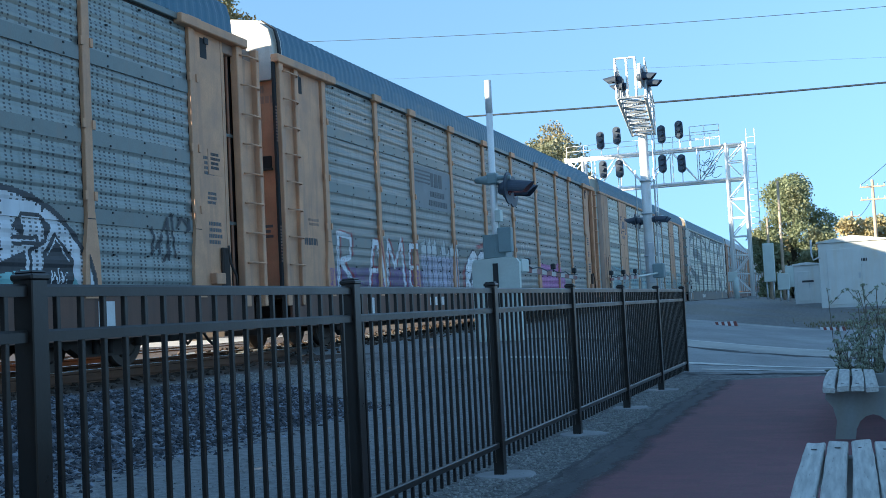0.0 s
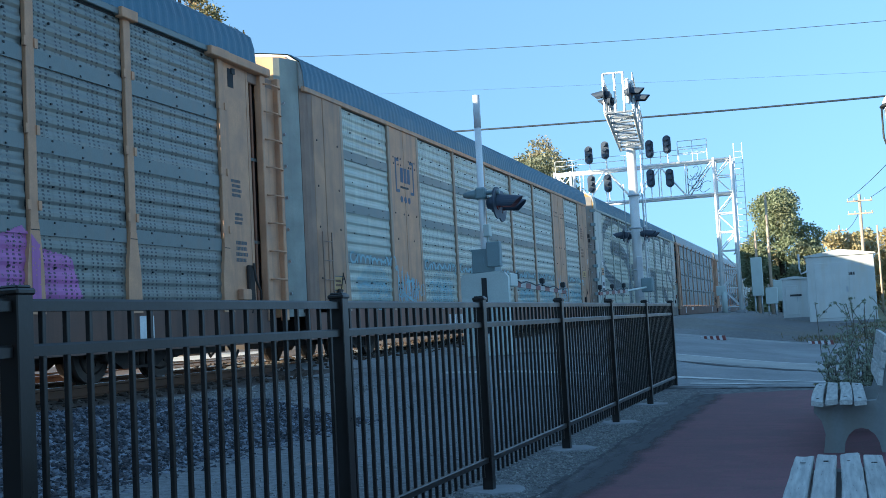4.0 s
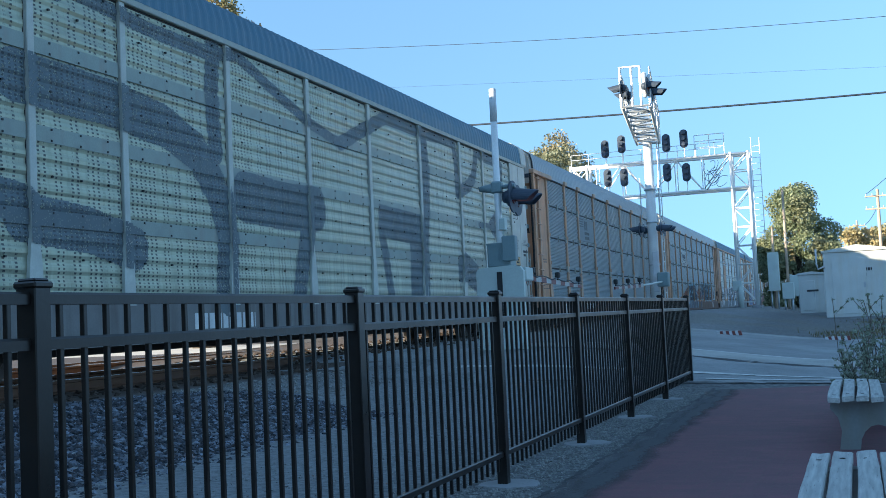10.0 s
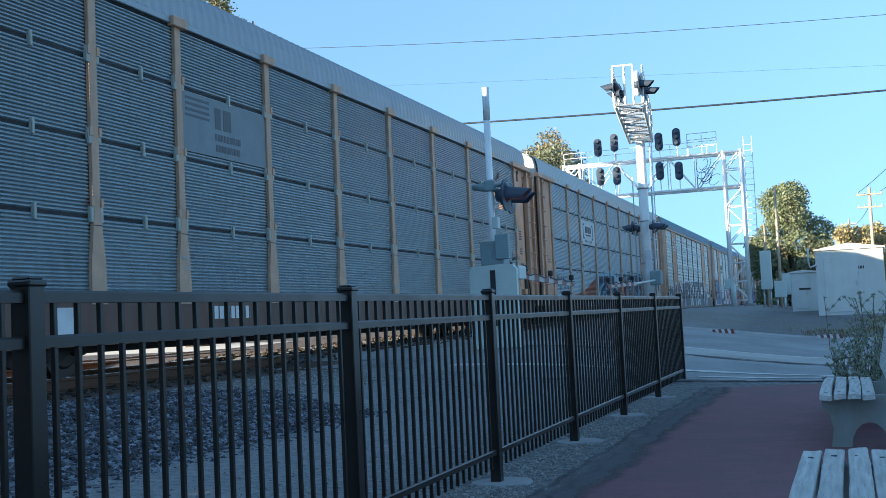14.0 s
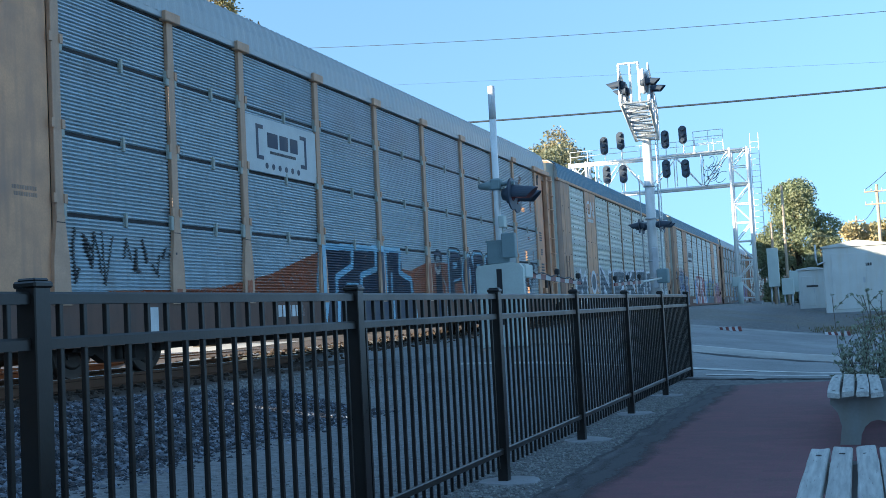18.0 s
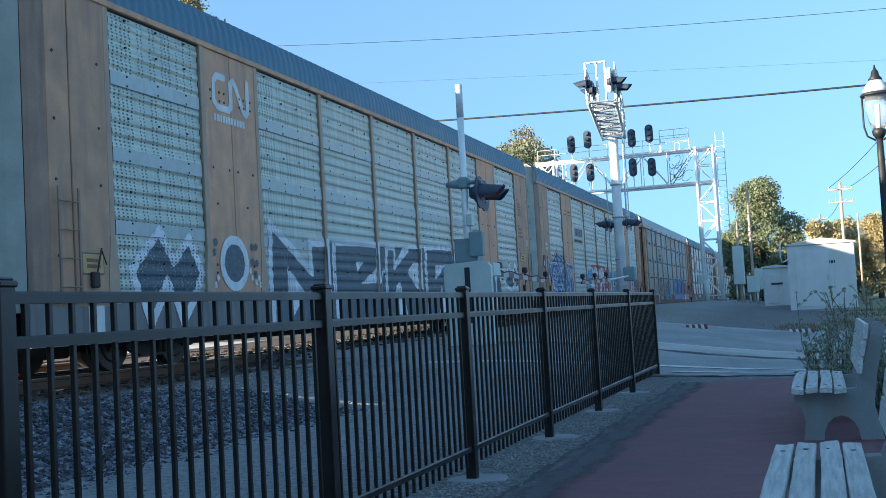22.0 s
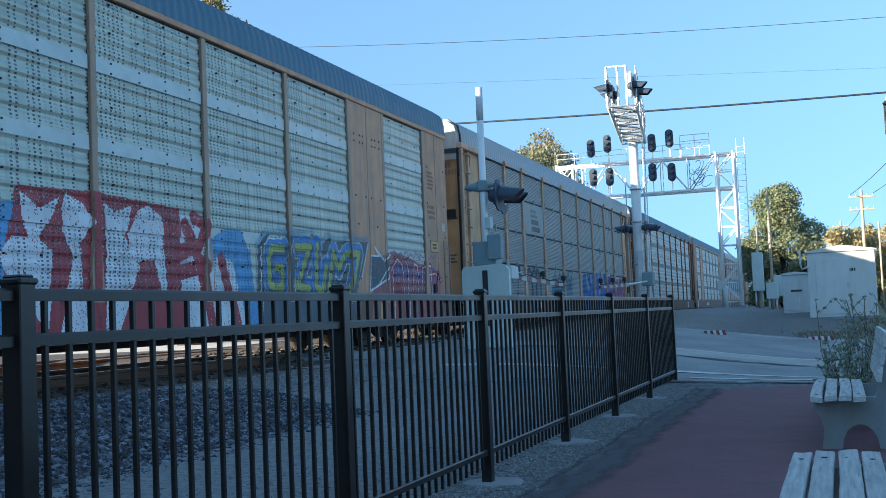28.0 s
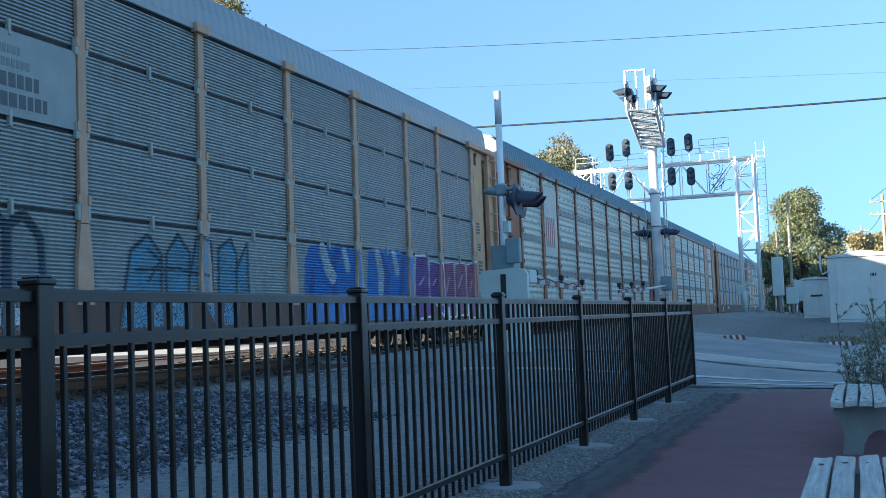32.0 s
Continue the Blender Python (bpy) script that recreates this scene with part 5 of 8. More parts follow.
paint(car_a, G["white"], [("line", 0.02, [(8.45, 1.5), (8.62, 1.72), (8.85, 1.45)])] + scrawl(8.5, 1.15, 0.35, 0.2, 5, 31, 0.02), BANDED, POSTS, proud=0.011)
plate(car_a, 12.35, 2.9, 12.75, 3.3, M["tan"], x=1.472)
bars(car_a, 12.55, 3.25, 0.32, 4, M["dark_letter"], 0.045, 1.476, seed=5)

LETTERS_B = [("line", 0.12, [(-11.5, 1.1), (-11.5, 2.2), (-10.9, 2.15), (-10.9, 1.75), (-11.4, 1.65), (-10.6, 1.1)]), ("line", 0.12, [(-10.0, 1.1), (-9.7, 2.1), (-9.5, 2.1), (-9.2, 1.1)]), ("line", 0.1, [(-9.9, 1.5), (-9.3, 1.5)]),
             ("line", 0.12, [(-8.95, 1.1), (-8.9, 2.15), (-8.5, 1.6), (-8.1, 2.2), (-7.9, 1.1)]), ("line", 0.12, [(-7.2, 1.1), (-7.6, 1.15), (-7.55, 2.1), (-7.1, 2.1)]), ("line", 0.1, [(-7.6, 1.6), (-7.2, 1.6)])]
FINS = ((-6.79, -6.45, 2.36), (-6.39, -6.08, 2.38), (-6.04, -5.71, 2.35), (-5.68, -5.37, 2.08), (-5.35, -5.04, 2.35), (-5.0, -4.75, 2.15), (-4.70, -4.37, 2.36), (-4.28, -4.03, 2.38))
DRIPS = [[(a, top - 0.17), ((a + b) / 2 + 0.02, top - 0.13), (b - 0.03, top), (b, 2.0), (b + 0.04, 1.63), (b + 0.07, 1.05), (a + 0.05, 1.05), (a, 1.67)] for a, b, top in FINS]
CAPS = [("fill", [(a, top - 0.17), ((a + b) / 2 + 0.02, top - 0.13), (b - 0.03, top), (b, 2.0), (b + 0.01, 1.92), (a, 1.90)]) for a, b, top in FINS]
BOLD = [("fill", [(-3.54, 1.05), (-3.47, 1.66), (-3.21, 1.95), (-2.87, 2.15), (-2.66, 2.16), (-2.41, 2.02), (-2.39, 1.7), (-2.7, 1.6), (-2.92, 1.41), (-2.75, 1.2), (-2.7, 1.05)]), ("fill", [(-2.4, 1.51), (-2.35, 2.04), (-2.13, 2.15), (-1.79, 2.17), (-1.74, 1.91), (-1.53, 1.54), (-1.5, 1.3), (-1.81, 1.58), (-1.96, 1.43), (-2.2, 1.05), (-2.4, 1.05)]),
        ("fill", [(-1.48, 2.14), (-0.93, 2.17), (-0.72, 1.05), (-1.24, 1.05)]), ("fill", [(-0.81, 2.12), (-0.35, 2.15), (-0.33, 1.57), (-0.07, 1.57), (0.03, 2.12), (0.55, 2.14), (0.55, 1.05), (0.1, 1.05), (0.1, 1.2), (-0.3, 1.2), (-0.3, 1.05), (-0.73, 1.05)])]
car_b = old_rack("autorack_car", "tan car carrier with dull screens and pale and pink graffiti", dict(OLD), [
    (G["purple"], [("fill", [(-12, 1.05), (-3.9, 1.05), (-4.2, 1.45), (-8.0, 1.6), (-12, 1.5)])], "", 0.55, 0.005),
    (G["red"], [(k, 0.06, [(a + 0.12, b + 0.05) for a, b in p]) for k, w, p in LETTERS_B] + [("line", 0.05, [(-7.24, 2.1), (-7.06, 1.67), (-6.92, 1.36)])], "", 0.2, 0.006),
    (G["white"], LETTERS_B, "", 0.05, 0.008),
    (G["lilac"], [("fill", p) for p in DRIPS], "", 0.10, 0.006),
    (G["sign"], CAPS, "", 0.06, 0.008),
    (G["navy"], [("line", 0.04, p[2:6] + [(p[5][0] + 0.10, 1.10)]) for p in DRIPS] + [("line", 0.035, [(-6.5, 1.7), (-6.38, 1.85), (-6.3, 1.68)]), ("line", 0.035, [(-5.6, 1.75), (-5.4, 1.8), (-5.35, 1.6)])], "", 0.0, 0.010),
    (G["red"], [("fill", [(-3.75, 1.05), (-3.71, 1.6), (-3.35, 1.85), (-3.5, 1.5), (-3.52, 1.05)]), ("line", 0.12, [(-2.4, 2.26), (-1.5, 2.36), (-0.4, 2.28)])], "", 0.5, 0.005),
    (G["deep"], [("line", 0.10, [(-0.9, 2.24), (0.2, 2.22), (1.1, 2.2)])], "", 0.6, 0.005),
    (G["white"], BOLD, "", 0.05, 0.007),
    (G["navy"], [("fill", [(-3.2, 1.35), (-2.75, 1.7), (-2.4, 1.72), (-2.45, 1.45), (-2.9, 1.4), (-3.0, 1.15)])] + [("line", 0.045, p + p[:1]) for k, p in BOLD], "", 0.05, 0.009),
    (G["pink"], [("fill", [(4.5, 1.1), (8.2, 1.1), (7.95, 1.7), (7.3, 1.8), (7.0, 2.05), (6.6, 1.92), (4.5, 1.98)])], "block of pink spray paint", 0.04, 0.006),
    (G["sign"], [("line", 0.035, [(2.25, 2.25), (2.35, 2.6), (2.5, 2.4), (2.6, 2.62), (2.7, 2.22)]), ("line", 0.035, [(2.9, 2.22), (2.92, 2.6), (3.15, 2.55), (3.22, 2.35), (2.9, 2.22)])], "pale chalk-like tag", 0.0, 0.006)])
plate(car_b, -7.1, 3.05, -4.45, 4.05, M["board_dull"], x=1.484, name="name_board", label="dull grey board with a worn dark emblem")
bars(car_b, -5.5, 3.95, 0.9, 1, M["dark_fade"], 0.34, 1.488)
bars(car_b, -5.4, 3.5, 1.5, 2, M["dark_fade"], 0.14, 1.488)
bm = bmesh.new()
for k in range(4):
    box(bm, 1.483, -7.0, 3.92 - 0.09 * k, 1.487, -5.95, 3.96 - 0.09 * k)
part("emblem_stripes", bm, M["dark_fade"], car_b)
bars(car_b, -12.7, 2.05, 0.62, 1, M["dark_letter"], 0.13, 1.469)

def cursive(y, z, w, h, seed, width=0.04):
    """Joined-up round handwriting: a big first loop, then arches, dips and a tail."""
    r = random.Random(seed)
    out = [("line", width, arc_pts(y + 0.10, z + 0.45 * h, 0.15, 0.55 * h, 40, 350, 14))]
    pts, p = [], y + 0.3
    while p < y + w:
        d, k = r.uniform(0.13, 0.26), h * r.uniform(0.45, 1.0)
        if r.random() < 0.65:
            pts += [(p + d * (0.5 - 0.5 * math.cos(math.pi * i / 6)), z + k * math.sin(math.pi * i / 6)) for i in range(7)]
        else:
            pts += [(p + d * i / 5, z + 0.5 * h - k * 0.6 * math.sin(math.pi * i / 5)) for i in range(6)]
        p += d
        if r.random() < 0.15:
            out.append(("line", width, pts))
            pts = []
    out.append(("line", width, pts + [(p + 0.05, z - 0.5 * h), (p - 0.06, z - 0.3 * h)]))
    return out


def spears(y, z, w, h, seed, width=0.055):
    """Tall spiky strokes crossing one another, with a few slanted bars."""
    r = random.Random(seed)
    out, p = [], y
    while p < y + w:
        top = z + h * (1.0 - 0.45 * (p - y) / w) * r.uniform(0.75, 1.0)
        q = p + r.uniform(-0.04, 0.10)
        out.append(("line", width * r.uniform(0.6, 1.2), [(p, z + r.uniform(-0.1, 0.25) * h), (q, top), (q + r.uniform(0.05, 0.16), z + r.uniform(0.0, 0.5) * h)]))
        p += r.uniform(0.09, 0.17)
    for _ in range(3):
        p, k = y + r.uniform(0, 0.7) * w, z + r.uniform(0.15, 0.55) * h
        out.append(("line", width * 0.8, [(p, k), (p + 0.35 * w, k + r.uniform(-0.12, 0.12)), (p + 0.3 * w, k - 0.15)]))
    return out + [("line", width * 0.7, arc_pts(y + w + 0.3, z + 0.33 * h, 0.09, 0.14, 0, 360, 10))]


WORDS_C = [(-11.5, 2.3), (-6.9, 2.2), (-4.1, 2.3), (-1.2, 2.2), (1.7, 2.3), (4.6, 2.2), (9.42, 2.55)]
car_c = new_rack("autorack_car", "tan flush-sided car carrier with pale screens and light-blue scrawls", dict(LATE), [
    (G["cyan"], [("fill", arc_pts(y + w * 0.55, 1.45, w * 0.42, 0.5, 0, 360, 14)) for y, w in WORDS_C], "thin mist of pale blue spray", 0.66, 0.004),
    (G["cyan"], sum([cursive(y, 1.98, w, 0.2, 40 + i, 0.052) + cursive(y + 0.3, 1.45, w * 0.7, 0.2, 70 + i, 0.045) + scrawl(y + 0.4, 1.1, w * 0.6, 0.45, 3, 60 + i, 0.04) for i, (y, w) in enumerate(WORDS_C)], []), "pale blue cursive scrawl", 0.05, 0.005),
    (G["cyan"], spears(7.55, 1.12, 1.35, 1.12, 47) + spears(-8.9, 1.12, 1.3, 0.95, 48), "pale blue spiky tag", 0.12, 0.006)])
for p, q, z0, z1 in ((0.0, 0.07, 3.7, 4.5), (0.07, 0.25, 4.43, 4.5), (0.07, 0.25, 3.7, 3.77), (1.15, 1.22, 3.7, 4.5), (0.97, 1.15, 4.43, 4.5), (0.97, 1.15, 3.7, 3.77), (0.32, 0.5, 3.95, 4.3), (0.56, 0.72, 3.95, 4.3), (0.78, 0.95, 3.95, 4.3)):
    plate(car_c, p - 8.75, z0, q - 8.75, z1, M["blue_letter"], "emblem_bar", 1.499, "blue bar of a bracketed emblem")
for p in (0.35, 0.6, 0.85):
    bm = bmesh.new()
    tube(bm, (1.494, p - 8.75, 3.55), (1.499, p - 8.75, 3.55), 0.08, n=10)
    part("emblem_dot", bm, M["blue_letter"], car_c)
bars(car_c, -8.15, 3.86, 0.7, 1, M["dark_letter"], 0.05, 1.499)

car_d = new_rack("autorack_car", "grey car carrier with white ends and huge dark graffiti strokes", GREY, [
    (G["ash"], [
        ("line", 0.5, [(-8.6, 5.1), (-9.8, 5.0), (-11.0, 4.6), (-11.7, 3.9), (-11.9, 3.1), (-11.3, 2.6), (-10.4, 2.35), (-9.3, 2.2)]),
        ("line", 0.62, [(-9.3, 2.05), (-8.0, 1.95), (-7.0, 1.75)]),
        ("line", 0.66, [(-9.4, 3.75), (-7.5, 3.72), (-6.2, 3.6), (-5.3, 3.3), (-4.7, 2.7), (-4.45, 2.0), (-4.55, 1.1)]),
        ("line", 0.42, [(-4.75, 5.05), (-4.85, 4.3), (-4.75, 3.4)]),
        ("line", 0.85, [(-3.9, 2.75), (-2.4, 2.7), (-1.2, 2.75)]),
        ("line", 0.5, [(-1.55, 2.5), (-1.8, 1.8), (-2.0, 1.1)]),
        ("line", 0.22, [(-8.6, 5.1), (-6.4, 4.95), (-4.9, 4.95), (-4.0, 5.1), (-2.6, 4.7), (-1.3, 4.35), (0.0, 4.15)]),
        ("line", 0.3, [(0.0, 4.15), (1.2, 4.6), (2.4, 5.05), (4.6, 5.05)]),
        ("fill", [(1.85, 2.4), (1.85, 3.1), (4.3, 3.05), (4.3, 2.3)]),
        ("line", 0.36, [(1.95, 2.6), (2.15, 1.9), (2.4, 1.05)]), ("line", 0.7, [(3.9, 2.5), (3.85, 1.05)]),
        ("line", 0.5, [(4.6, 5.1), (4.75, 4.2), (4.7, 3.4), (4.5, 2.4), (4.45, 1.05)]),
        ("line", 0.3, [(4.9, 5.05), (5.8, 5.1), (6.8, 5.1), (6.95, 4.5), (6.95, 3.85)]), ("line", 0.36, [(7.0, 3.85), (7.9, 4.1), (8.35, 4.4), (8.6, 5.0)]),
        ("line", 0.26, [(8.9, 5.05), (10.9, 5.0), (10.85, 4.1), (10.3, 3.5), (9.6, 3.15), (10.6, 2.7), (11.4, 2.35), (11.6, 1.1)]), ("line", 0.14, [(8.6, 3.1), (10.8, 3.15)]),
        ("fill", [(6.75, 2.15), (7.4, 2.3), (8.4, 1.95), (9.5, 1.1), (8.6, 1.1), (7.3, 1.5), (6.8, 1.5)])], "huge dark grey brushed graffiti strokes", 0.1, 0.005)])
plate(car_d, -12.45, 1.65, -11.85, 2.35, M["white_letter"], x=1.515, label="white number plate")
bars(car_d, -12.15, 2.1, 0.46, 2, M["dark_letter"], 0.17, 1.52)
plate(car_d, -12.42, 2.4, -11.95, 2.72, M["label_orange"], x=1.516)
bars(car_d, -12.18, 2.62, 0.3, 2, M["dark_letter"], 0.05, 1.52)
plate(car_d, -12.4, 2.85, -12.02, 3.45, M["white_letter"], x=1.516)
words(car_d, "CLOSE\nAND LOCK\nDOORS\nBEFORE\nMOVING\nCAR", -12.21, 3.15, 0.05, M["dark_letter"], x=1.519)
bars(car_d, -12.2, 1.5, 0.36, 6, M["dark_letter"], 0.035, 1.508, seed=2)
bars(car_d, 12.05, 4.35, 0.5, 3, M["dark_letter"], 0.06, 1.508, seed=9)
bm = bmesh.new()
for p, q, z0, z1 in ((11.8, 12.35, 3.95, 3.965), (11.8, 12.35, 3.5, 3.515), (11.8, 11.815, 3.515, 3.95), (12.335, 12.35, 3.515, 3.95)):
    box(bm, 1.499, p, z0, 1.504, q, z1)
part("stencil_box", bm, M["dark_letter"], car_d)
bars(car_d, 12.07, 3.9, 0.45, 5, M["dark_letter"], 0.04, 1.506, seed=3)
words(car_d, "CLOSE\nAND LOCK\nDOORS\nBEFORE\nMOVING\nCAR", 12.1, 2.72, 0.065, M["dark_letter"])
plate(car_d, 11.86, 2.08, 12.42, 2.36, M["dark_fade"], name="plate_border", x=1.508)
plate(car_d, 11.88, 2.10, 12.40, 2.34, M["label_yellow"], label="small yellow notice plate")
bars(car_d, 12.14, 2.29, 0.38, 2, M["dark_letter"], 0.05, 1.515, seed=2)
words(car_d, "DECK\nCLEARANCE", 13.05, 2.80, 0.085, M["dark_letter"])
bars(car_d, 13.05, 2.58, 0.55, 2, M["dark_letter"], 0.07, 1.508)
for yy, zz in ((13.12, 1.62), (-13.12, 1.62)):
    bm = bmesh.new()
    for k in range(16):
        a0, a1 = radians(22.5 * k), radians(22.5 * (k + 1))
        tube(bm, (1.506, yy + 0.13 * math.cos(a0), zz + 0.13 * math.sin(a0)), (1.506, yy + 0.13 * math.cos(a1), zz + 0.13 * math.sin(a1)), 0.012, n=4)
    tube(bm, (1.506, yy - 0.09, zz + 0.09), (1.506, yy + 0.09, zz - 0.09), 0.012, n=4)
    part("warning_ring", bm, M["red_paint"], car_d, "red no-entry ring")

words_end(car_d, "NO WELDING\nON DOORS", 1.08, 3.62, 0.06, True)
words_end(car_d, "CLOSE\nAND LOCK\nDOORS\nBEFORE\nMOVING\nCAR", 1.0, 2.5, 0.075, True)
plate_end(car_d, 1.05, 4.15, 0.42, 2, 0.15, True)


def lengthen(car, start, end, extra):
    """The grey car is longer behind its middle: spread its bays towards the rear."""
    bpy.context.view_layer.update()

    def moved(y):
        return y + extra * max(0.0, min(1.0, (y - start) / (end - start)))
    for ob in list(car.children):
        if ob.name.split(".")[0] in ("truck", "coupler", "air_hose") or not ob.data:
            continue
        m = ob.matrix_basis.copy()
        ys = [(m @ v.co).y for v in ob.data.vertices]
        lo, hi = min(ys), max(ys)
        if hi <= start:
            continue
        if hi - lo < 1.2 or lo > end:
            ob.matrix_basis = Matrix.Translation((0, moved((lo + hi) / 2) - (lo + hi) / 2, 0)) @ m
            continue
        back = m.inverted()
        ob.data = ob.data.copy()
        for v in ob.data.vertices:
            c = m @ v.co
            v.co = back @ Vector((c.x, moved(c.y), c.z))


lengthen(car_d, 1.5, 11.0, 0.45)
BUB = [("fill", [(9.42, 1.94), (9.50, 2.12), (9.66, 2.23), (9.84, 2.24), (10.02, 2.12), (9.98, 1.92), (10.08, 1.75), (10.10, 1.5), (9.98, 1.32), (9.72, 1.29), (9.57, 1.42), (9.56, 1.62), (9.66, 1.78), (9.50, 1.82)]),
       ("fill", [(9.98, 2.02), (10.06, 2.22), (10.20, 2.26), (10.26, 2.1), (10.2, 1.7), (10.22, 1.34), (10.12, 1.30)]),
       ("fill", [(10.28, 2.1), (10.34, 2.22), (10.45, 2.2), (10.55, 1.8), (10.5, 1.36), (10.38, 1.30), (10.30, 1.5)]),
       ("fill", [(10.76, 2.1), (10.84, 2.24), (11.0, 2.25), (11.1, 2.1), (11.04, 1.9), (11.2, 1.8), (11.24, 1.45), (11.1, 1.31), (10.88, 1.33), (10.78, 1.6)]),
       ("fill", [(11.30, 2.05), (11.42, 2.25), (11.62, 2.30), (11.78, 2.18), (11.74, 2.0), (11.86, 1.8), (11.88, 1.45), (11.7, 1.29), (11.42, 1.29), (11.28, 1.45), (11.27, 1.75), (11.38, 1.9)])]
car_e = old_rack("autorack_car", "tan car carrier with fine ribbed screens and a faded plate", dict(TIGHT, screen=M["screen_fine"], roof=M["roof_light"], eave=M["roof_light"], light_gaps=True), [
    (G["grey"], scrawl(-8.8, 1.15, 3.6, 0.6, 9, 51, 0.04) + scrawl(-0.5, 1.1, 2.4, 0.5, 4, 52, 0.04)),
    (G["sign"], BUB, "", 0.0, 0.004),
    (G["black"], [("line", 0.05, p + p[:1]) for k, p in BUB] + [("line", 0.035, arc_pts(cy, cz, ry, rz, a0, a1, 8)) for cy, cz, ry, rz, a0, a1 in ((9.7, 2.0, 0.12, 0.1, 180, 20), (9.85, 1.6, 0.12, 0.16, 90, 330), (11.0, 1.95, 0.1, 0.1, 200, 20), (11.6, 1.98, 0.1, 0.1, 0, 300), (10.98, 1.55, 0.1, 0.12, 90, 300))]
     + scrawl(9.68, 1.4, 0.34, 0.25, 4, 54, 0.025) + scrawl(11.45, 1.4, 0.34, 0.25, 4, 55, 0.025) + scrawl(11.3, 1.85, 0.5, 0.2, 4, 56, 0.02), "", 0.0, 0.008)])
plate(car_e, -7.12, 3.3, -4.45, 4.22, M["board_dull"], x=1.484, name="name_board", label="faded grey board with worn dark emblem")
bars(car_e, -5.85, 4.1, 0.7, 1, M["dark_fade"], 0.34, 1.488)
bars(car_e, -5.7, 3.68, 1.1, 2, M["dark_fade"], 0.11, 1.488)
bm = bmesh.new()
for k in range(4):
    box(bm, 1.483, -7.0, 4.12 - 0.09 * k, 1.487, -6.3, 4.16 - 0.09 * k)
part("emblem_stripes", bm, M["dark_fade"], car_e)
bars(car_e, -12.5, 1.78, 0.6, 1, M["dark_letter"], 0.13, 1.469)
bm = bmesh.new()
for p, q, z0, z1 in ((-12.9, -12.1, 1.55, 1.565), (-12.9, -12.1, 1.42, 1.435), (-12.9, -12.885, 1.435, 1.55), (-12.115, -12.1, 1.435, 1.55)):
    box(bm, 1.463, p, z0, 1.470, q, z1)
part("stencil_box", bm, M["dark_letter"], car_e)

FORMS = ([[(0, 1.1), (0, 2.0), (0.5, 2.0), (0.55, 1.62), (0.05, 1.55)]], [arc_pts(0.35, 1.52, 0.3, 0.45, 0, 360, 12)], [[(0, 1.1), (0, 2.0), (0.5, 2.0), (0.5, 1.62), (0, 1.55)], [(0.2, 1.55), (0.6, 1.1)]],
         [[(0.6, 1.95), (0.1, 1.95), (0.1, 1.58), (0.6, 1.5), (0.6, 1.14), (0, 1.1)]], [[(0, 2.0), (0.05, 1.15), (0.5, 1.14), (0.55, 2.0)]], [[(0.6, 2.0), (0.05, 2.0), (0.05, 1.1), (0.6, 1.1)], [(0.05, 1.55), (0.45, 1.55)]])
P6 = [[(3.14 + 0.99 * k + 1.15 * y, 0.06 + z) for y, z in s] for k, f in enumerate(FORMS) for s in f]
car_f = old_rack("autorack_car", "tan car carrier with ribbed screens, white name board and blue graffiti", dict(TIGHT, low=0.5, end_band=False, light_gaps=True), [
    (G["orange"], [("fill", [(-11, 1.14), (9.3, 1.14), (9.0, 1.6), (2.5, 1.9), (1.3, 1.85), (0.3, 1.65), (-4.3, 1.95), (-6.4, 1.45), (-8.2, 1.2)])], "", 0.12, 0.004),
    (G["navy"], [("fill", [(-4.2, 1.05), (-4.2, 2.0), (-0.3, 2.1), (-0.2, 1.6), (0.45, 1.4), (0.45, 1.05)])], "", 0.02, 0.006),
    (G["sky"], [("fill", [(-4.62, 1.2), (-4.45, 2.05), (-4.15, 2.05), (-4.1, 1.15), (-4.3, 1.05)]), ("line", 0.13, [(-4.2, 2.02), (-2.9, 2.06), (-1.65, 2.08), (-0.3, 2.1)]), ("line", 0.13, [(-2.92, 2.0), (-2.95, 1.68), (-3.7, 1.45), (-3.75, 1.1)]),
                ("line", 0.13, [(-1.7, 2.05), (-1.72, 1.65), (-2.5, 1.5), (-2.6, 1.1)]), ("line", 0.3, [(-1.25, 2.0), (-1.25, 1.15)]), ("line", 0.13, [(-0.33, 2.1), (-0.38, 1.6), (0.3, 1.45), (0.45, 1.1)]), ("line", 0.1, [(-3.3, 1.1), (-3.2, 1.3), (-2.7, 1.3)]), ("line", 0.1, [(-0.9, 1.1), (-0.85, 1.55)])], "", 0.02, 0.008),
    (G["black"], [("line", 0.50, p) for p in P6], "", 0.02, 0.006),
    (G["sky"], [("line", 0.40, [(y - 0.03, z) for y, z in p]) for p in P6], "", 0.02, 0.008),
    (G["navy"], [("line", 0.27, [(y + 0.02, z) for y, z in p]) for p in P6] + [("line", 0.42, [(2.2, 1.1), (2.2, 1.6)]), ("line", 0.16, arc_pts(2.2, 2.0, 0.22, 0.14, 0, 180, 8))], "", 0.02, 0.010),
    (G["sign"], [("line", 0.12, arc_pts(2.15, 1.8, 0.16, 0.14, 150, 360, 8)), ("line", 0.05, [(2.5, 1.5), (2.7, 1.3), (2.6, 1.1)])], "", 0.1, 0.011),
    (G["black"], scrawl(1.95, 1.65, 0.5, 0.4, 5, 66, 0.025), "", 0.0, 0.012),
    (G["black"], scrawl(-11.7, 1.2, 0.9, 0.8, 4, 63, 0.045) + scrawl(-10.6, 1.35, 1.3, 0.55, 6, 65, 0.045) + scrawl(10.2, 1.2, 1.2, 0.8, 6, 64, 0.05))])
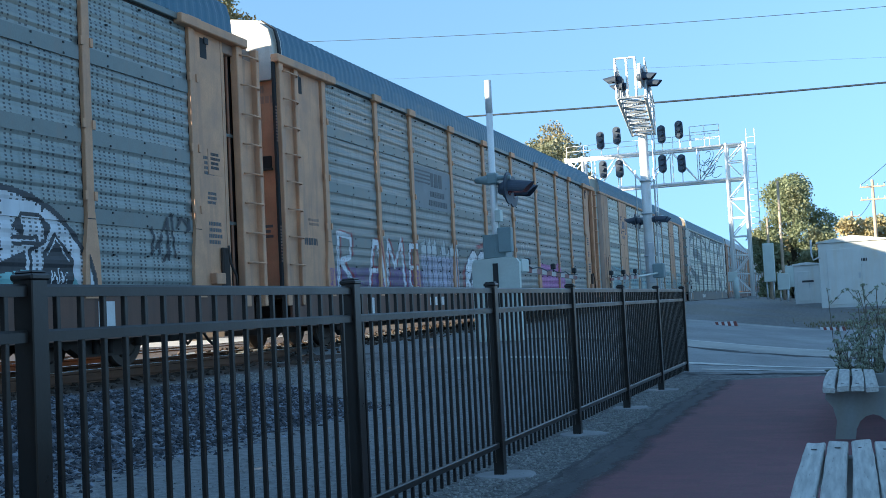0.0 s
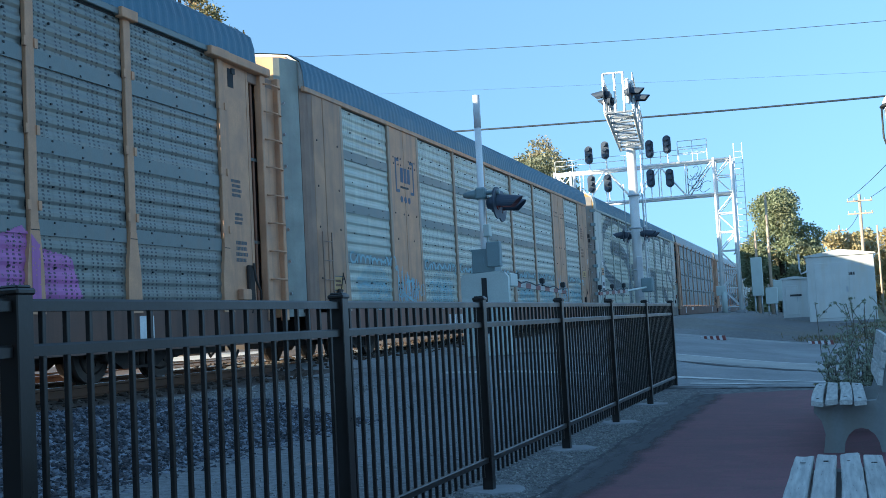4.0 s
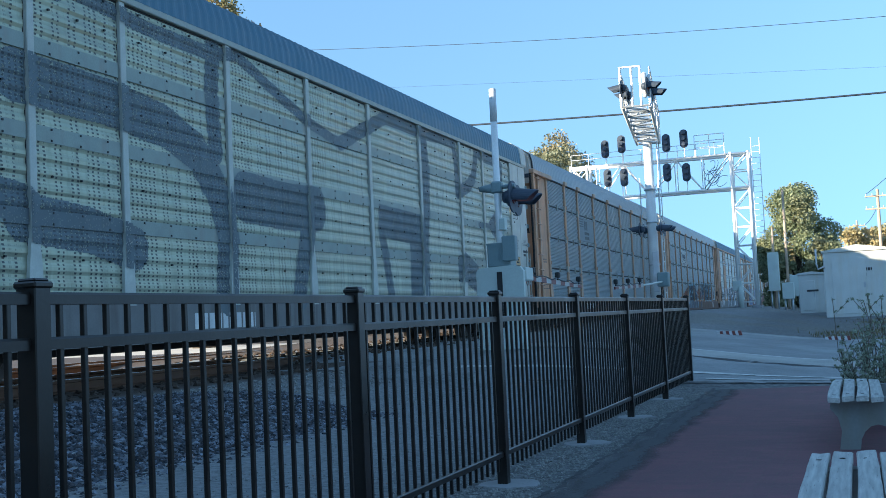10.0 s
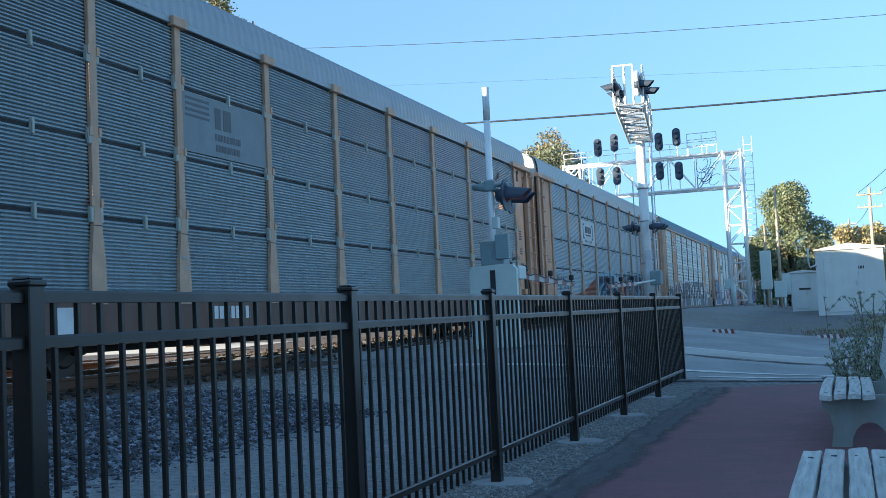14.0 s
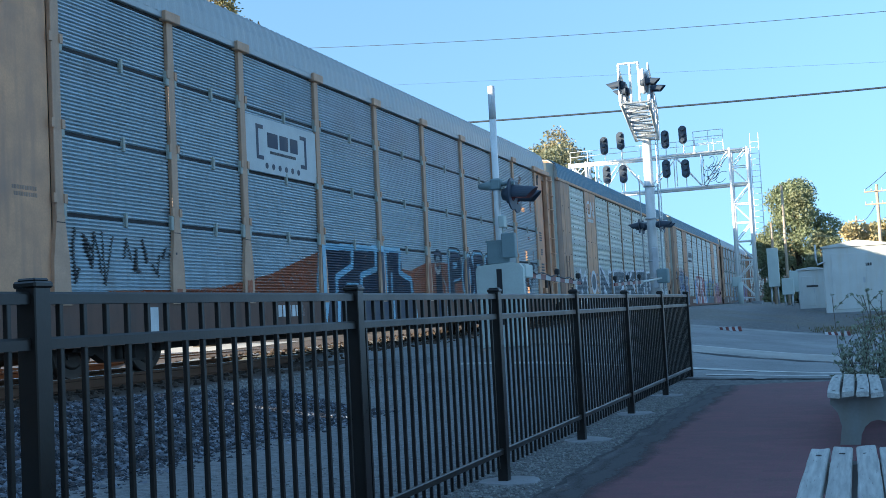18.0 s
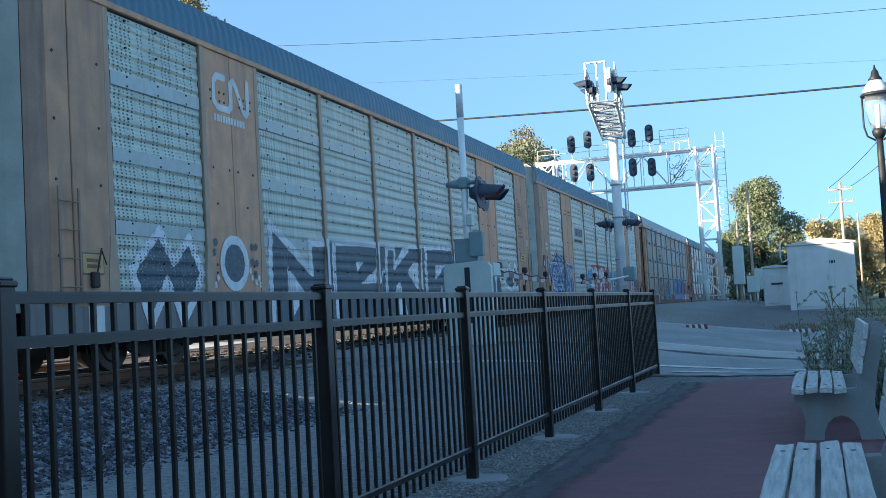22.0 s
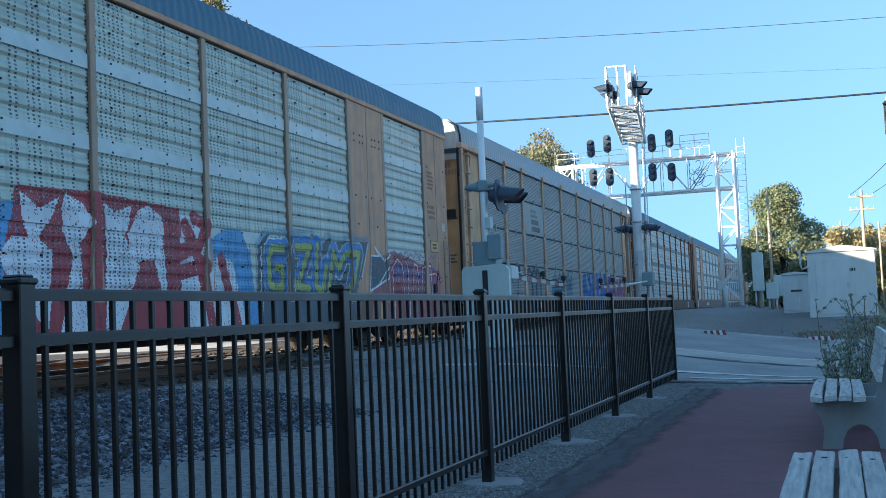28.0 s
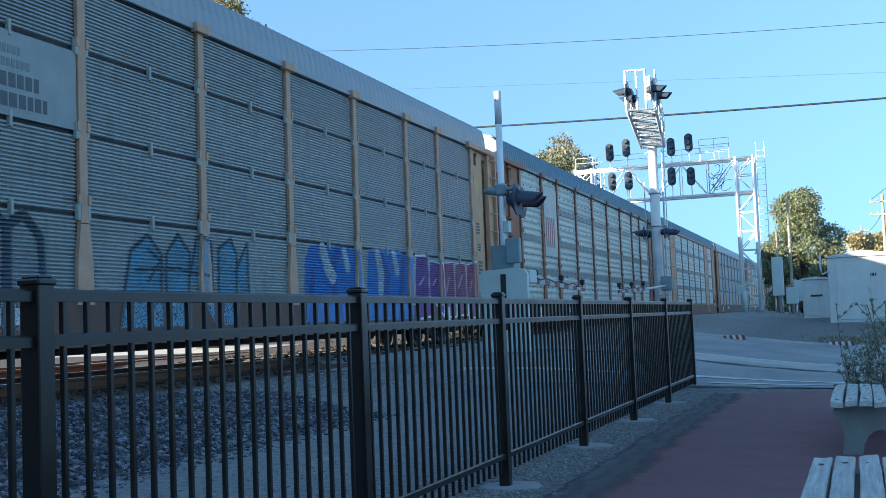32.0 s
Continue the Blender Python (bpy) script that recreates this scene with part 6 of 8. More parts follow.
board = plate(car_f, -7.12, 3.2, -4.45, 4.15, G["sign"], x=1.495, name="name_board", label="white board with dark bracketed emblem")
for p, q, z0, z1 in ((-6.75, -6.67, 3.42, 4.02), (-6.67, -6.5, 3.95, 4.02), (-6.67, -6.5, 3.42, 3.49), (-4.93, -4.85, 3.42, 4.02), (-5.1, -4.93, 3.95, 4.02), (-5.1, -4.93, 3.42, 3.49), (-6.35, -5.97, 3.66, 3.92), (-5.9, -5.58, 3.66, 3.92), (-5.5, -5.2, 3.66, 3.92)):
    plate(car_f, p, z0, q, z1, G["navy"], "emblem_bar", 1.499, "dark bar of a bracketed emblem")
for k in range(6):
    bm = bmesh.new()
    tube(bm, (1.494, -6.4 + 0.24 * k, 3.33), (1.499, -6.4 + 0.24 * k, 3.33), 0.055, n=8)
    part("emblem_dot", bm, G["navy"], car_f)
bars(car_f, -5.8, 3.6, 1.2, 1, M["dark_letter"], 0.05, 1.499)

# the long white-outlined block letters
CROWN = [(9.82, 1.40), (10.46, 2.02), (11.05, 1.52), (11.0, 1.75), (11.22, 2.08), (11.72, 1.70), (11.72, 1.36), (11.35, 1.24), (11.2, 1.42), (10.8, 1.2)]
HEART = [(-11.3, 1.45), (-10.55, 2.05), (-10.15, 1.6), (-9.7, 1.98), (-9.3, 1.45), (-9.5, 1.15), (-10.0, 1.12), (-10.35, 1.3), (-10.9, 1.1)]
PEAKS = [(7.42, 1.05), (7.55, 1.24), (8.20, 1.98), (8.62, 1.55), (8.90, 1.78), (9.22, 1.45), (9.5, 1.05)]
NK = [("line", 0.17, [(-6.88, 1.05), (-6.83, 2.38), (-5.06, 1.52), (-5.16, 2.12), (-4.30, 2.13), (-4.30, 1.05)]), ("fill", [(-6.17, 1.62), (-5.45, 1.14), (-6.16, 1.05)]),
      ("line", 0.17, [(-3.95, 1.05), (-3.95, 2.13)]), ("line", 0.13, [(-3.95, 2.16), (-2.8, 2.19), (-1.5, 2.2), (-1.50, 1.62)]), ("fill", [(-2.75, 1.79), (-2.28, 1.80), (-2.72, 1.58)]), ("fill", [(-2.52, 1.32), (-1.46, 1.72), (-1.46, 1.33)]), ("line", 0.10, [(-1.5, 1.36), (-1.1, 1.62)]),
      ("line", 0.17, [(-0.95, 1.05), (-0.89, 2.16)]), ("line", 0.13, [(-0.9, 2.18), (-0.36, 2.19), (-0.37, 1.72)]), ("fill", [(-0.38, 1.65), (-0.30, 1.85), (0.21, 2.2), (0.68, 2.27), (0.65, 2.13)]), ("line", 0.10, [(0.66, 2.24), (1.54, 2.28), (1.49, 1.87)]), ("fill", [(0.53, 1.63), (0.97, 1.87), (1.47, 1.86), (1.65, 1.2), (1.17, 1.22)]), ("fill", [(-0.38, 1.05), (-0.33, 1.26), (-0.02, 1.40), (0.30, 1.05)]),
      ("line", 0.19, [(1.96, 1.05), (1.96, 2.22)]), ("line", 0.12, [(1.96, 2.27), (3.1, 2.32), (4.26, 2.34), (4.32, 1.72)]), ("fill", [(2.70, 1.85), (3.58, 1.86), (2.71, 1.45)]), ("fill", [(3.69, 1.48), (4.32, 1.74), (4.52, 1.05), (4.05, 1.1)]), ("fill", [(2.78, 1.05), (3.18, 1.30), (3.44, 1.05)]),
      ("line", 0.17, [(4.79, 1.05), (4.80, 2.24)]), ("line", 0.11, [(4.8, 2.27), (7.28, 2.31), (7.40, 1.05)]), ("fill", [(5.56, 1.86), (6.72, 1.88), (6.69, 1.36), (5.55, 1.35)]),
      ("line", 0.15, PEAKS), ("line", 0.13, [(8.62, 1.55), (8.70, 1.05)]), ("line", 0.06, [(8.2, 1.98), (8.02, 1.3)]),
      ("line", 0.15, CROWN + CROWN[:1]),
      ("line", 0.15, arc_pts(-8.27, 1.62, 0.43, 0.40, 0, 360, 18)), ("line", 0.16, HEART + HEART[:1])]
SPOTS = [("fill", arc_pts(y, z, 0.07, 0.07, 0, 360, 8)) for y, z in ((-7.62, 1.92), (-7.48, 1.92), (-7.62, 1.66), (-7.46, 1.64), (-7.52, 1.44), (-8.95, 1.78), (-8.9, 1.95))]
DABS = [("fill", arc_pts(y, z, 0.045, 0.06, 0, 360, 8)) for y, z in ((-7.72, 1.5), (-7.66, 1.38), (-7.52, 1.30), (-7.40, 1.38), (-7.36, 1.26), (-8.86, 1.36), (-8.94, 1.25))]
car_g = new_rack("autorack_car", "tan flush-sided car carrier with long white-outlined block graffiti", dict(LATE, band=M["band_light"], sill=M["sill_pale"], low=0.45), [
    (G["slate"], [("fill", [(-7.0, 1.05), (7.4, 1.05), (7.28, 2.3), (4.8, 2.27), (4.3, 2.34), (1.95, 2.27), (-0.9, 2.18), (-4.2, 2.15), (-5.2, 2.1), (-5.06, 1.5), (-6.85, 2.4)]), ("fill", arc_pts(-8.27, 1.62, 0.42, 0.39, 0, 360, 18)), ("fill", HEART), ("fill", CROWN), ("fill", PEAKS)] + SPOTS, "", 0.05, 0.005),
    (G["white"], NK + DABS, "white blocky outline lettering", 0.02, 0.008)])
paint(car_g, M["white_letter"], [("line", 0.12, [(-8.38, 4.78), (-8.62, 4.78), (-8.74, 4.68), (-8.74, 4.34), (-8.62, 4.24), (-8.24, 4.24), (-8.16, 4.32), (-8.16, 4.70), (-8.06, 4.78), (-7.98, 4.70), (-7.72, 4.30), (-7.62, 4.24), (-7.54, 4.32), (-7.54, 4.82)])], BANDED, NEW_POSTS, True, "road_emblem", "white looping emblem", proud=0.002)
bars(car_g, -8.12, 4.12, 1.35, 1, M["white_letter"], 0.12, 1.50)

WILD = [(-12.27, 2.38), (-11.92, 2.23), (-11.46, 2.34), (-10.84, 2.55), (-10.4, 2.78), (-10.27, 2.6), (-9.13, 2.53), (-8.91, 2.37), (-8.22, 2.24), (-8.15, 2.33), (-7.46, 2.22), (-8.0, 1.88), (-7.57, 1.65), (-7.45, 1.05), (-11.77, 1.05), (-11.99, 1.56), (-12.37, 1.89), (-12.18, 1.85)]
BARBS = [[(-12.05, 2.1), (-11.47, 2.29), (-10.57, 2.31), (-10.2, 2.0), (-10.71, 1.55), (-11.5, 1.58), (-11.04, 2.12)], [(-10.36, 2.59), (-10.09, 2.23), (-9.6, 1.87), (-9.52, 1.53)], [(-9.57, 2.32), (-9.17, 1.89), (-8.99, 1.05)], [(-8.81, 2.26), (-8.48, 1.86), (-8.04, 1.05)], [(-11.26, 1.28), (-10.33, 1.46), (-9.42, 1.36)], [(-9.9, 2.4), (-10.1, 1.7), (-9.7, 1.3), (-9.3, 1.9)], [(-11.7, 1.9), (-11.3, 1.4), (-10.6, 1.15)], [(-8.7, 1.9), (-8.3, 1.5), (-8.45, 1.05)], [(-7.9, 2.15), (-8.3, 2.0), (-7.85, 1.6), (-7.75, 1.1)], [(-12.3, 1.85), (-11.8, 1.5), (-11.2, 1.3), (-11.5, 1.8)], [(-10.9, 2.5), (-10.5, 2.3), (-10.9, 2.2)], [(-10.8, 2.05), (-10.6, 1.85), (-10.9, 1.75), (-11.1, 1.9)], [(-9.4, 2.5), (-9.7, 2.1), (-9.3, 2.2), (-9.0, 2.35)], [(-10.4, 1.4), (-9.9, 1.2), (-10.2, 1.05)], [(-9.3, 1.7), (-9.0, 1.5), (-9.1, 1.15)], [(-8.2, 2.1), (-8.6, 2.15), (-8.7, 1.7)], [(-11.9, 2.15), (-11.6, 1.75), (-11.95, 1.7)], [(-11.4, 2.2), (-11.2, 1.75), (-10.8, 1.62), (-11.0, 2.0)], [(-10.1, 2.5), (-9.75, 2.2), (-9.85, 1.9), (-9.45, 2.45)], [(-9.3, 2.45), (-9.0, 2.0), (-8.75, 2.3), (-8.6, 1.6)], [(-9.9, 1.6), (-9.5, 1.2), (-9.2, 1.3)], [(-10.9, 1.4), (-10.5, 1.1), (-10.0, 1.3), (-9.6, 1.1)], [(-8.5, 2.2), (-8.25, 1.75), (-7.75, 2.1)], [(-8.9, 1.3), (-8.6, 1.4), (-8.3, 1.2)], [(-11.8, 1.3), (-11.4, 1.15), (-11.0, 1.25)]]
FIERY = [[(-2.93, 2.33), (-2.58, 2.14), (-2.17, 2.32), (-2.42, 1.96), (-2.61, 1.79), (-2.33, 1.58), (-2.5, 1.05), (-3.38, 1.52), (-3.07, 1.77), (-2.79, 1.76), (-2.93, 2.03)], [(-2.05, 2.38), (-1.71, 2.27), (-1.48, 2.04), (-1.77, 1.74), (-1.7, 1.05), (-2.26, 1.05), (-1.92, 1.55), (-2.13, 1.87), (-2.16, 2.16)],
         [(-1.26, 2.34), (-1.01, 2.21), (-0.59, 2.33), (-0.78, 1.87), (-0.42, 1.47), (-1.0, 1.05), (-1.32, 1.05), (-1.2, 1.66)], [(-0.46, 2.26), (-0.17, 2.37), (0.17, 2.21), (0.19, 1.79), (0.34, 1.05), (-0.05, 1.58), (-0.62, 1.52), (-0.71, 1.92)]]
SHARD = [("fill", [(0.64, 1.05), (0.66, 2.28), (1.39, 2.3), (1.43, 1.48), (1.72, 1.68), (2.25, 1.6), (2.6, 1.05)])]
LIME = [("line", 0.17, [(4.08, 1.92), (3.62, 1.92), (3.50, 1.7), (3.53, 1.25), (4.0, 1.22), (4.02, 1.58), (3.78, 1.58)]), ("line", 0.17, [(4.58, 1.98), (5.18, 2.0), (4.6, 1.25), (5.1, 1.22)]), ("line", 0.17, [(5.5, 2.05), (5.42, 1.25), (5.72, 1.15), (5.9, 1.65)]), ("line", 0.16, [(6.0, 1.15), (6.25, 1.95), (6.5, 1.62), (6.8, 1.9)]), ("line", 0.17, [(6.95, 1.95), (7.5, 1.97), (7.0, 1.15)])]
CLOUD = [(3.04, 1.05), (3.12, 1.95), (3.43, 2.15), (4.38, 2.16), (5.34, 2.25), (5.78, 2.1), (6.09, 2.24), (6.39, 2.14), (6.77, 2.19), (8.0, 2.23), (7.52, 1.43), (7.0, 1.25), (6.9, 1.05)]
SPIKE = [(8.04, 1.19), (8.14, 1.95), (8.6, 1.95), (8.37, 2.14), (8.9, 1.86), (9.33, 2.02), (9.11, 1.47)]
LOOPS = [[(9.43, 1.05), (9.51, 1.76), (9.82, 1.94), (10.12, 1.78), (10.25, 1.05)], [(10.35, 1.9), (10.5, 1.72), (10.42, 1.1)], [(10.63, 1.1), (10.89, 1.86), (11.15, 1.8), (11.1, 1.1)], [(11.33, 1.1), (11.48, 1.78), (11.98, 1.84), (12.1, 1.1)], [(11.84, 1.61), (12.3, 1.66), (12.69, 1.5)]]
car_h = new_rack("autorack_car", "tan flush-sided car carrier with blue, red and lime graffiti", dict(LATE, band=M["band_pale"], low=0.5), [
    (G["rose"], [("line", 0.24, WILD[2:8]), ("line", 0.16, [(-12.3, 1.7), (-12.0, 1.2)]), ("line", 0.12, WILD[8:12])], "", 0.45, 0.004),
    (G["deep"], [("fill", WILD)], "", 0.02, 0.005),
    (G["blue"], [("fill", [(-11.4, 1.2), (-11.2, 2.1), (-10.4, 2.2), (-10.3, 1.2)]), ("fill", [(-10.0, 1.05), (-10.2, 2.3), (-9.6, 2.4), (-9.2, 1.3)]), ("fill", [(-8.9, 1.05), (-8.9, 2.1), (-8.2, 2.0), (-7.8, 1.05)])], "", 0.15, 0.006),
    (G["mist"], [("line", 0.07, [(y + 0.05, z - 0.05) for y, z in p]) for p in BARBS[::2]], "", 0.25, 0.007),
    (G["slate"], [("line", 0.10, [(y - 0.06, z - 0.04) for y, z in p]) for p in BARBS[1::3]], "", 0.2, 0.0075),
    (G["white"], [("line", 0.032, p) for p in BARBS] + [("line", 0.03, WILD + WILD[:1])], "", 0.0, 0.009),
    (G["azure"], [("fill", [(-4.0, 1.05), (-3.2, 1.05), (-2.9, 2.2), (-4.0, 2.1)]), ("fill", [(1.5, 1.94), (2.04, 2.17), (2.5, 2.16), (2.85, 1.78), (3.05, 1.05), (2.55, 1.05), (2.25, 1.65), (1.87, 1.68), (1.57, 1.48)])], "", 0.06, 0.004),
    (G["red"], [("fill", [(-3.1, 1.05), (-3.25, 1.5), (-3.0, 2.39), (-1.94, 2.43), (-1.5, 2.45), (0.66, 2.38), (0.66, 1.05)])], "", 0.12, 0.006),
    (G["white"], [("fill", p) for p in FIERY], "", 0.06, 0.008),
    (G["black"], sum([scrawl(-6.75 + 0.05 * k, 1.72 - 0.24 * k, 1.3, 0.12, 9, 91 + k, 0.025) for k in range(3)], []), "three lines of thin black scrawl", 0.1, 0.006),
    (G["azure"], [("line", 0.2, [(-4.75, 1.9), (-4.4, 1.93)])], "", 0.5, 0.005),
    (G["white"], SHARD, "", 0.04, 0.006),
    (G["red"], [("line", 0.26, [(0.79, 2.12), (1.04, 1.82), (0.62, 1.71)]), ("line", 0.22, [(1.05, 2.27), (1.39, 2.17), (1.1, 1.69), (1.37, 1.52)]), ("line", 0.24, [(0.64, 1.41), (1.23, 1.52), (1.49, 1.05)]), ("line", 0.24, [(1.87, 1.64), (2.31, 1.05)])], "", 0.03, 0.008),
    (G["mist"], [("line", 0.24, CLOUD[1:10])], "", 0.6, 0.004),
    (G["slate"], [("fill", CLOUD)], "", 0.02, 0.005),
    (G["pale"], [(k, 0.46, p) for k, w, p in LIME], "", 0.08, 0.006),
    (G["azure_deep"], [(k, 0.40, p) for k, w, p in LIME], "", 0.04, 0.007),
    (G["slate"], [(k, 0.22, [(y + 0.04, z - 0.03) for y, z in p]) for k, w, p in LIME], "", 0.15, 0.008),
    (G["lime"], [(k, 0.14, p) for k, w, p in LIME], "", 0.06, 0.009),
    (G["white"], [("line", 0.03, [(8.0, 2.2), (7.6, 1.45)]), ("line", 0.03, [(3.16, 1.1), (3.24, 1.9), (3.5, 2.08), (4.0, 2.1)])], "", 0.1, 0.0095),
    (G["rose"], [("fill", [(8.04, 1.05), (8.5, 1.9), (9.52, 2.11), (10.45, 2.0), (12.7, 1.71), (12.7, 1.05)])], "", 0.18, 0.004),
    (G["slate"], [("fill", SPIKE)], "", 0.08, 0.007),
    (G["blue"], [("fill", [(9.55, 1.3), (9.61, 1.82), (10.29, 1.92), (12.3, 1.80), (12.4, 1.45), (9.6, 1.5)])], "", 0.42, 0.006),
    (G["red"], [("line", 0.17, p) for p in LOOPS] + [("fill", [(11.55, 1.05), (11.6, 1.5), (11.95, 1.5), (12.0, 1.05)]), ("fill", [(9.6, 1.05), (9.65, 1.4), (10.0, 1.4), (10.1, 1.05)])], "", 0.12, 0.008),
    (G["white"], [("line", 0.03, p) for p in LOOPS] + [("line", 0.045, SPIKE + SPIKE[:1]), ("line", 0.04, [(8.5, 1.3), (9.2, 1.75), (9.25, 1.2)])], "", 0.02, 0.011),
    (G["wine"], [("line", 0.03, [(9.9 + 0.12 * k, 2.06 + 0.07 * math.sin(k * 2.2) + 0.03 * math.sin(k * 5.1)) for k in range(22)])], "thin handwritten tag", 0.0, 0.012)])
plate(car_h, -7.05, 3.24, -4.45, 4.02, M["band_light"], x=1.485, name="name_board", label="faded grey board with dark worn emblem")
bars(car_h, -5.75, 3.9, 1.9, 1, M["dark_fade"], 0.34, 1.49)
bars(car_h, -5.7, 3.42, 2.1, 1, M["dark_letter"], 0.12, 1.49)
plate(car_h, -13.06, 2.06, -12.66, 2.54, M["dark_letter"], x=1.515, label="dark plate with white scrawl")
paint(car_h, G["white"], scrawl(-13.03, 2.1, 0.34, 0.4, 6, 77, 0.045), BANDED, NEW_POSTS, True, proud=0.02)
bars(car_h, -12.35, 3.02, 0.45, 2, M["white_letter"], 0.10, 1.506)
words_end(car_h, "EXCESS\nHEIGHT\nCAR", 0.8, 4.75, 0.12)
words_end(car_h, "CLOSE\nAND LOCK\nDOORS", 0.72, 2.6, 0.07)
plate_end(car_h, 0.72, 4.3, 0.5, 2, 0.14)
words(car_h, "BI", 13.1, 2.85, 0.22, M["white_letter"])
words(car_g, "BI", 13.1, 2.85, 0.22, M["white_letter"])
words(car_c, "BI", 13.1, 2.85, 0.22, M["white_letter"])
for cc in (car_c, car_g, car_h):
    bars(cc, 12.2, 4.2, 0.5, 5, M["stencil_tan"], 0.06, 1.506, seed=4)
    bars(cc, 12.2, 3.35, 0.6, 3, M["stencil_tan"], 0.08, 1.506, seed=6)

HUMPS = [[(-7.12, 1.05), (-6.98, 1.9), (-6.59, 2.06), (-6.33, 1.85), (-6.35, 1.05)], [(-6.3, 1.05), (-6.25, 1.85), (-5.98, 2.06), (-5.75, 1.89), (-5.8, 1.05)], [(-5.72, 1.05), (-5.72, 1.9), (-5.45, 2.05), (-5.16, 1.78), (-5.06, 1.05)]]
TOWERS = [[(-3.62, 1.05), (-3.31, 1.71), (-2.9, 1.95), (-2.58, 1.69), (-2.6, 1.05)], [(-2.5, 1.05), (-2.45, 1.7), (-2.14, 2.0), (-1.84, 1.75), (-1.9, 1.05)], [(-1.84, 1.4), (-1.63, 1.99), (-1.21, 1.93), (-1.2, 1.05)], [(-1.05, 1.05), (-1.0, 1.85), (-0.63, 2.02), (-0.45, 1.77), (-0.5, 1.05)], [(-0.5, 1.5), (-0.1, 1.98), (-0.07, 1.05)]]
fj, lj = blocks(7.5, 1.1, 4.6, 0.95, 5, 82, 0.1)
car_i = old_rack("autorack_car", "tan car carrier with ribbed screens, grey name board and blue graffiti", dict(TIGHT, screen=M["screen_dim"], roof=M["roof_light"], eave=M["roof_light"], panel=M["tan_yellow"], low=0.4), [
    (G["mist"], [("fill", p) for p in TOWERS] + [("line", 0.12, p) for p in HUMPS[1:]], "", 0.35, 0.004),
    (G["grey"], [("fill", p) for p in HUMPS], "", 0.72, 0.005),
    (G["slate"], [("line", 0.055, p) for p in TOWERS] + [("line", 0.13, p) for p in HUMPS] + [("line", 0.045, [(-3.2, 1.45), (-2.2, 1.5), (-1.3, 1.4)]), ("line", 0.045, [(-2.9, 1.3), (-2.6, 1.6), (-2.9, 1.75)])], "", 0.0, 0.007),
    (G["sign"], [("line", 0.35, [(-7.5, 1.05), (-7.45, 1.75)])], "", 0.15, 0.004),
    (G["black"], scrawl(-9.0, 1.1, 1.6, 0.8, 4, 84, 0.03)),
    (G["azure_deep"], [("fill", [(1.9, 1.05), (2.0, 1.8), (2.2, 2.05), (3.2, 2.12), (4.35, 2.08), (4.6, 1.05)]), ("fill", [(4.7, 1.05), (4.9, 2.12), (6.5, 2.18), (7.36, 2.0), (7.3, 1.05)])], "", 0.05, 0.005),
    (G["blue"], [("line", 0.25, [(3.4, 1.1), (3.1, 1.6), (3.4, 2.0)]), ("line", 0.3, [(5.6, 1.1), (5.9, 1.6), (5.5, 2.0)]), ("line", 0.25, [(6.5, 1.1), (6.8, 1.9)]), ("line", 0.2, [(2.1, 1.1), (2.3, 1.5)])], "", 0.0, 0.007),
    (G["sign"], [("line", 0.3, [(2.75, 2.0), (2.95, 1.65), (3.15, 1.5)]), ("line", 0.22, [(3.7, 2.0), (3.85, 1.7)]), ("line", 0.3, [(5.4, 2.0), (5.55, 1.6), (5.5, 1.3)]), ("line", 0.25, [(6.3, 2.05), (6.45, 1.7)])], "", 0.2, 0.009),
    (G["purple"], fj[:2], "", 0.1, 0.005), (G["wine"], fj[2:], "", 0.1, 0.005),
    (G["white"], [(k, 0.05, p) for k, w, p in lj], "", 0.0, 0.008)])
plate(car_i, -7.12, 3.2, -4.45, 4.22, M["board_pale"], x=1.49, name="name_board", label="pale grey board with worn dark emblem")
bars(car_i, -5.75, 4.05, 1.0, 2, M["band_mid"], 0.1, 1.494)
bars(car_i, -5.5, 3.72, 1.3, 1, M["dark_fade"], 0.17, 1.494)
bars(car_i, -5.5, 3.48, 1.6, 1, M["dark_fade"], 0.17, 1.494, seed=2)
TAG = ([[(0, 0.4), (0.02, 0.05), (0.25, 0.02), (0.28, 0.4)]], [[(0, 0), (0.14, 0.4), (0.28, 0)], [(0.07, 0.15), (0.22, 0.15)]], [[(0, 0), (0, 0.4)], [(0.28, 0), (0.28, 0.4)], [(0, 0.2), (0.28, 0.2)]], [[(0, 0), (0.14, 0.4), (0.28, 0)], [(0.07, 0.15), (0.22, 0.15)]], [[(0, 0.4), (0.02, 0.02), (0.28, 0)]], [[(0, 0.4), (0.14, 0.2), (0.28, 0.4)], [(0.14, 0.2), (0.12, -0.05)]])
paint(car_i, G["black"], [("line", 0.055, [(-13.66 + y, 4.45 - 0.55 * k + z) for y, z in s]) for k, f in enumerate(TAG) for s in f], FINE, POSTS, True, label="black tag down the end panel", proud=-0.03)
bars(car_i, -12.5, 1.85, 0.6, 1, M["dark_letter"], 0.13, 1.469)

ll = blocks(-9.0, 1.1, 9.0, 0.8, 9, 91)[1]
car_j = old_rack("autorack_car", "brown-framed car carrier with a striped flag panel", dict(OLD, frame=M["rust_frame"], panel=M["rust_frame"], screen=M["screen_light"]), [(G["white"], [(k, 0.06, p) for k, w, p in ll])])
flag = plate(car_j, -9.1, 2.6, -7.4, 4.9, M["white_panel"], x=1.505, name="flag_panel", label="white panel with red stripes")
bm = bmesh.new()
for k in range(5):
    box(bm, 1.504, -8.95 + 0.26 * k, 2.9, 1.508, -8.83 + 0.26 * k, 3.9)
part("flag_stripes", bm, M["red_paint"], car_j)

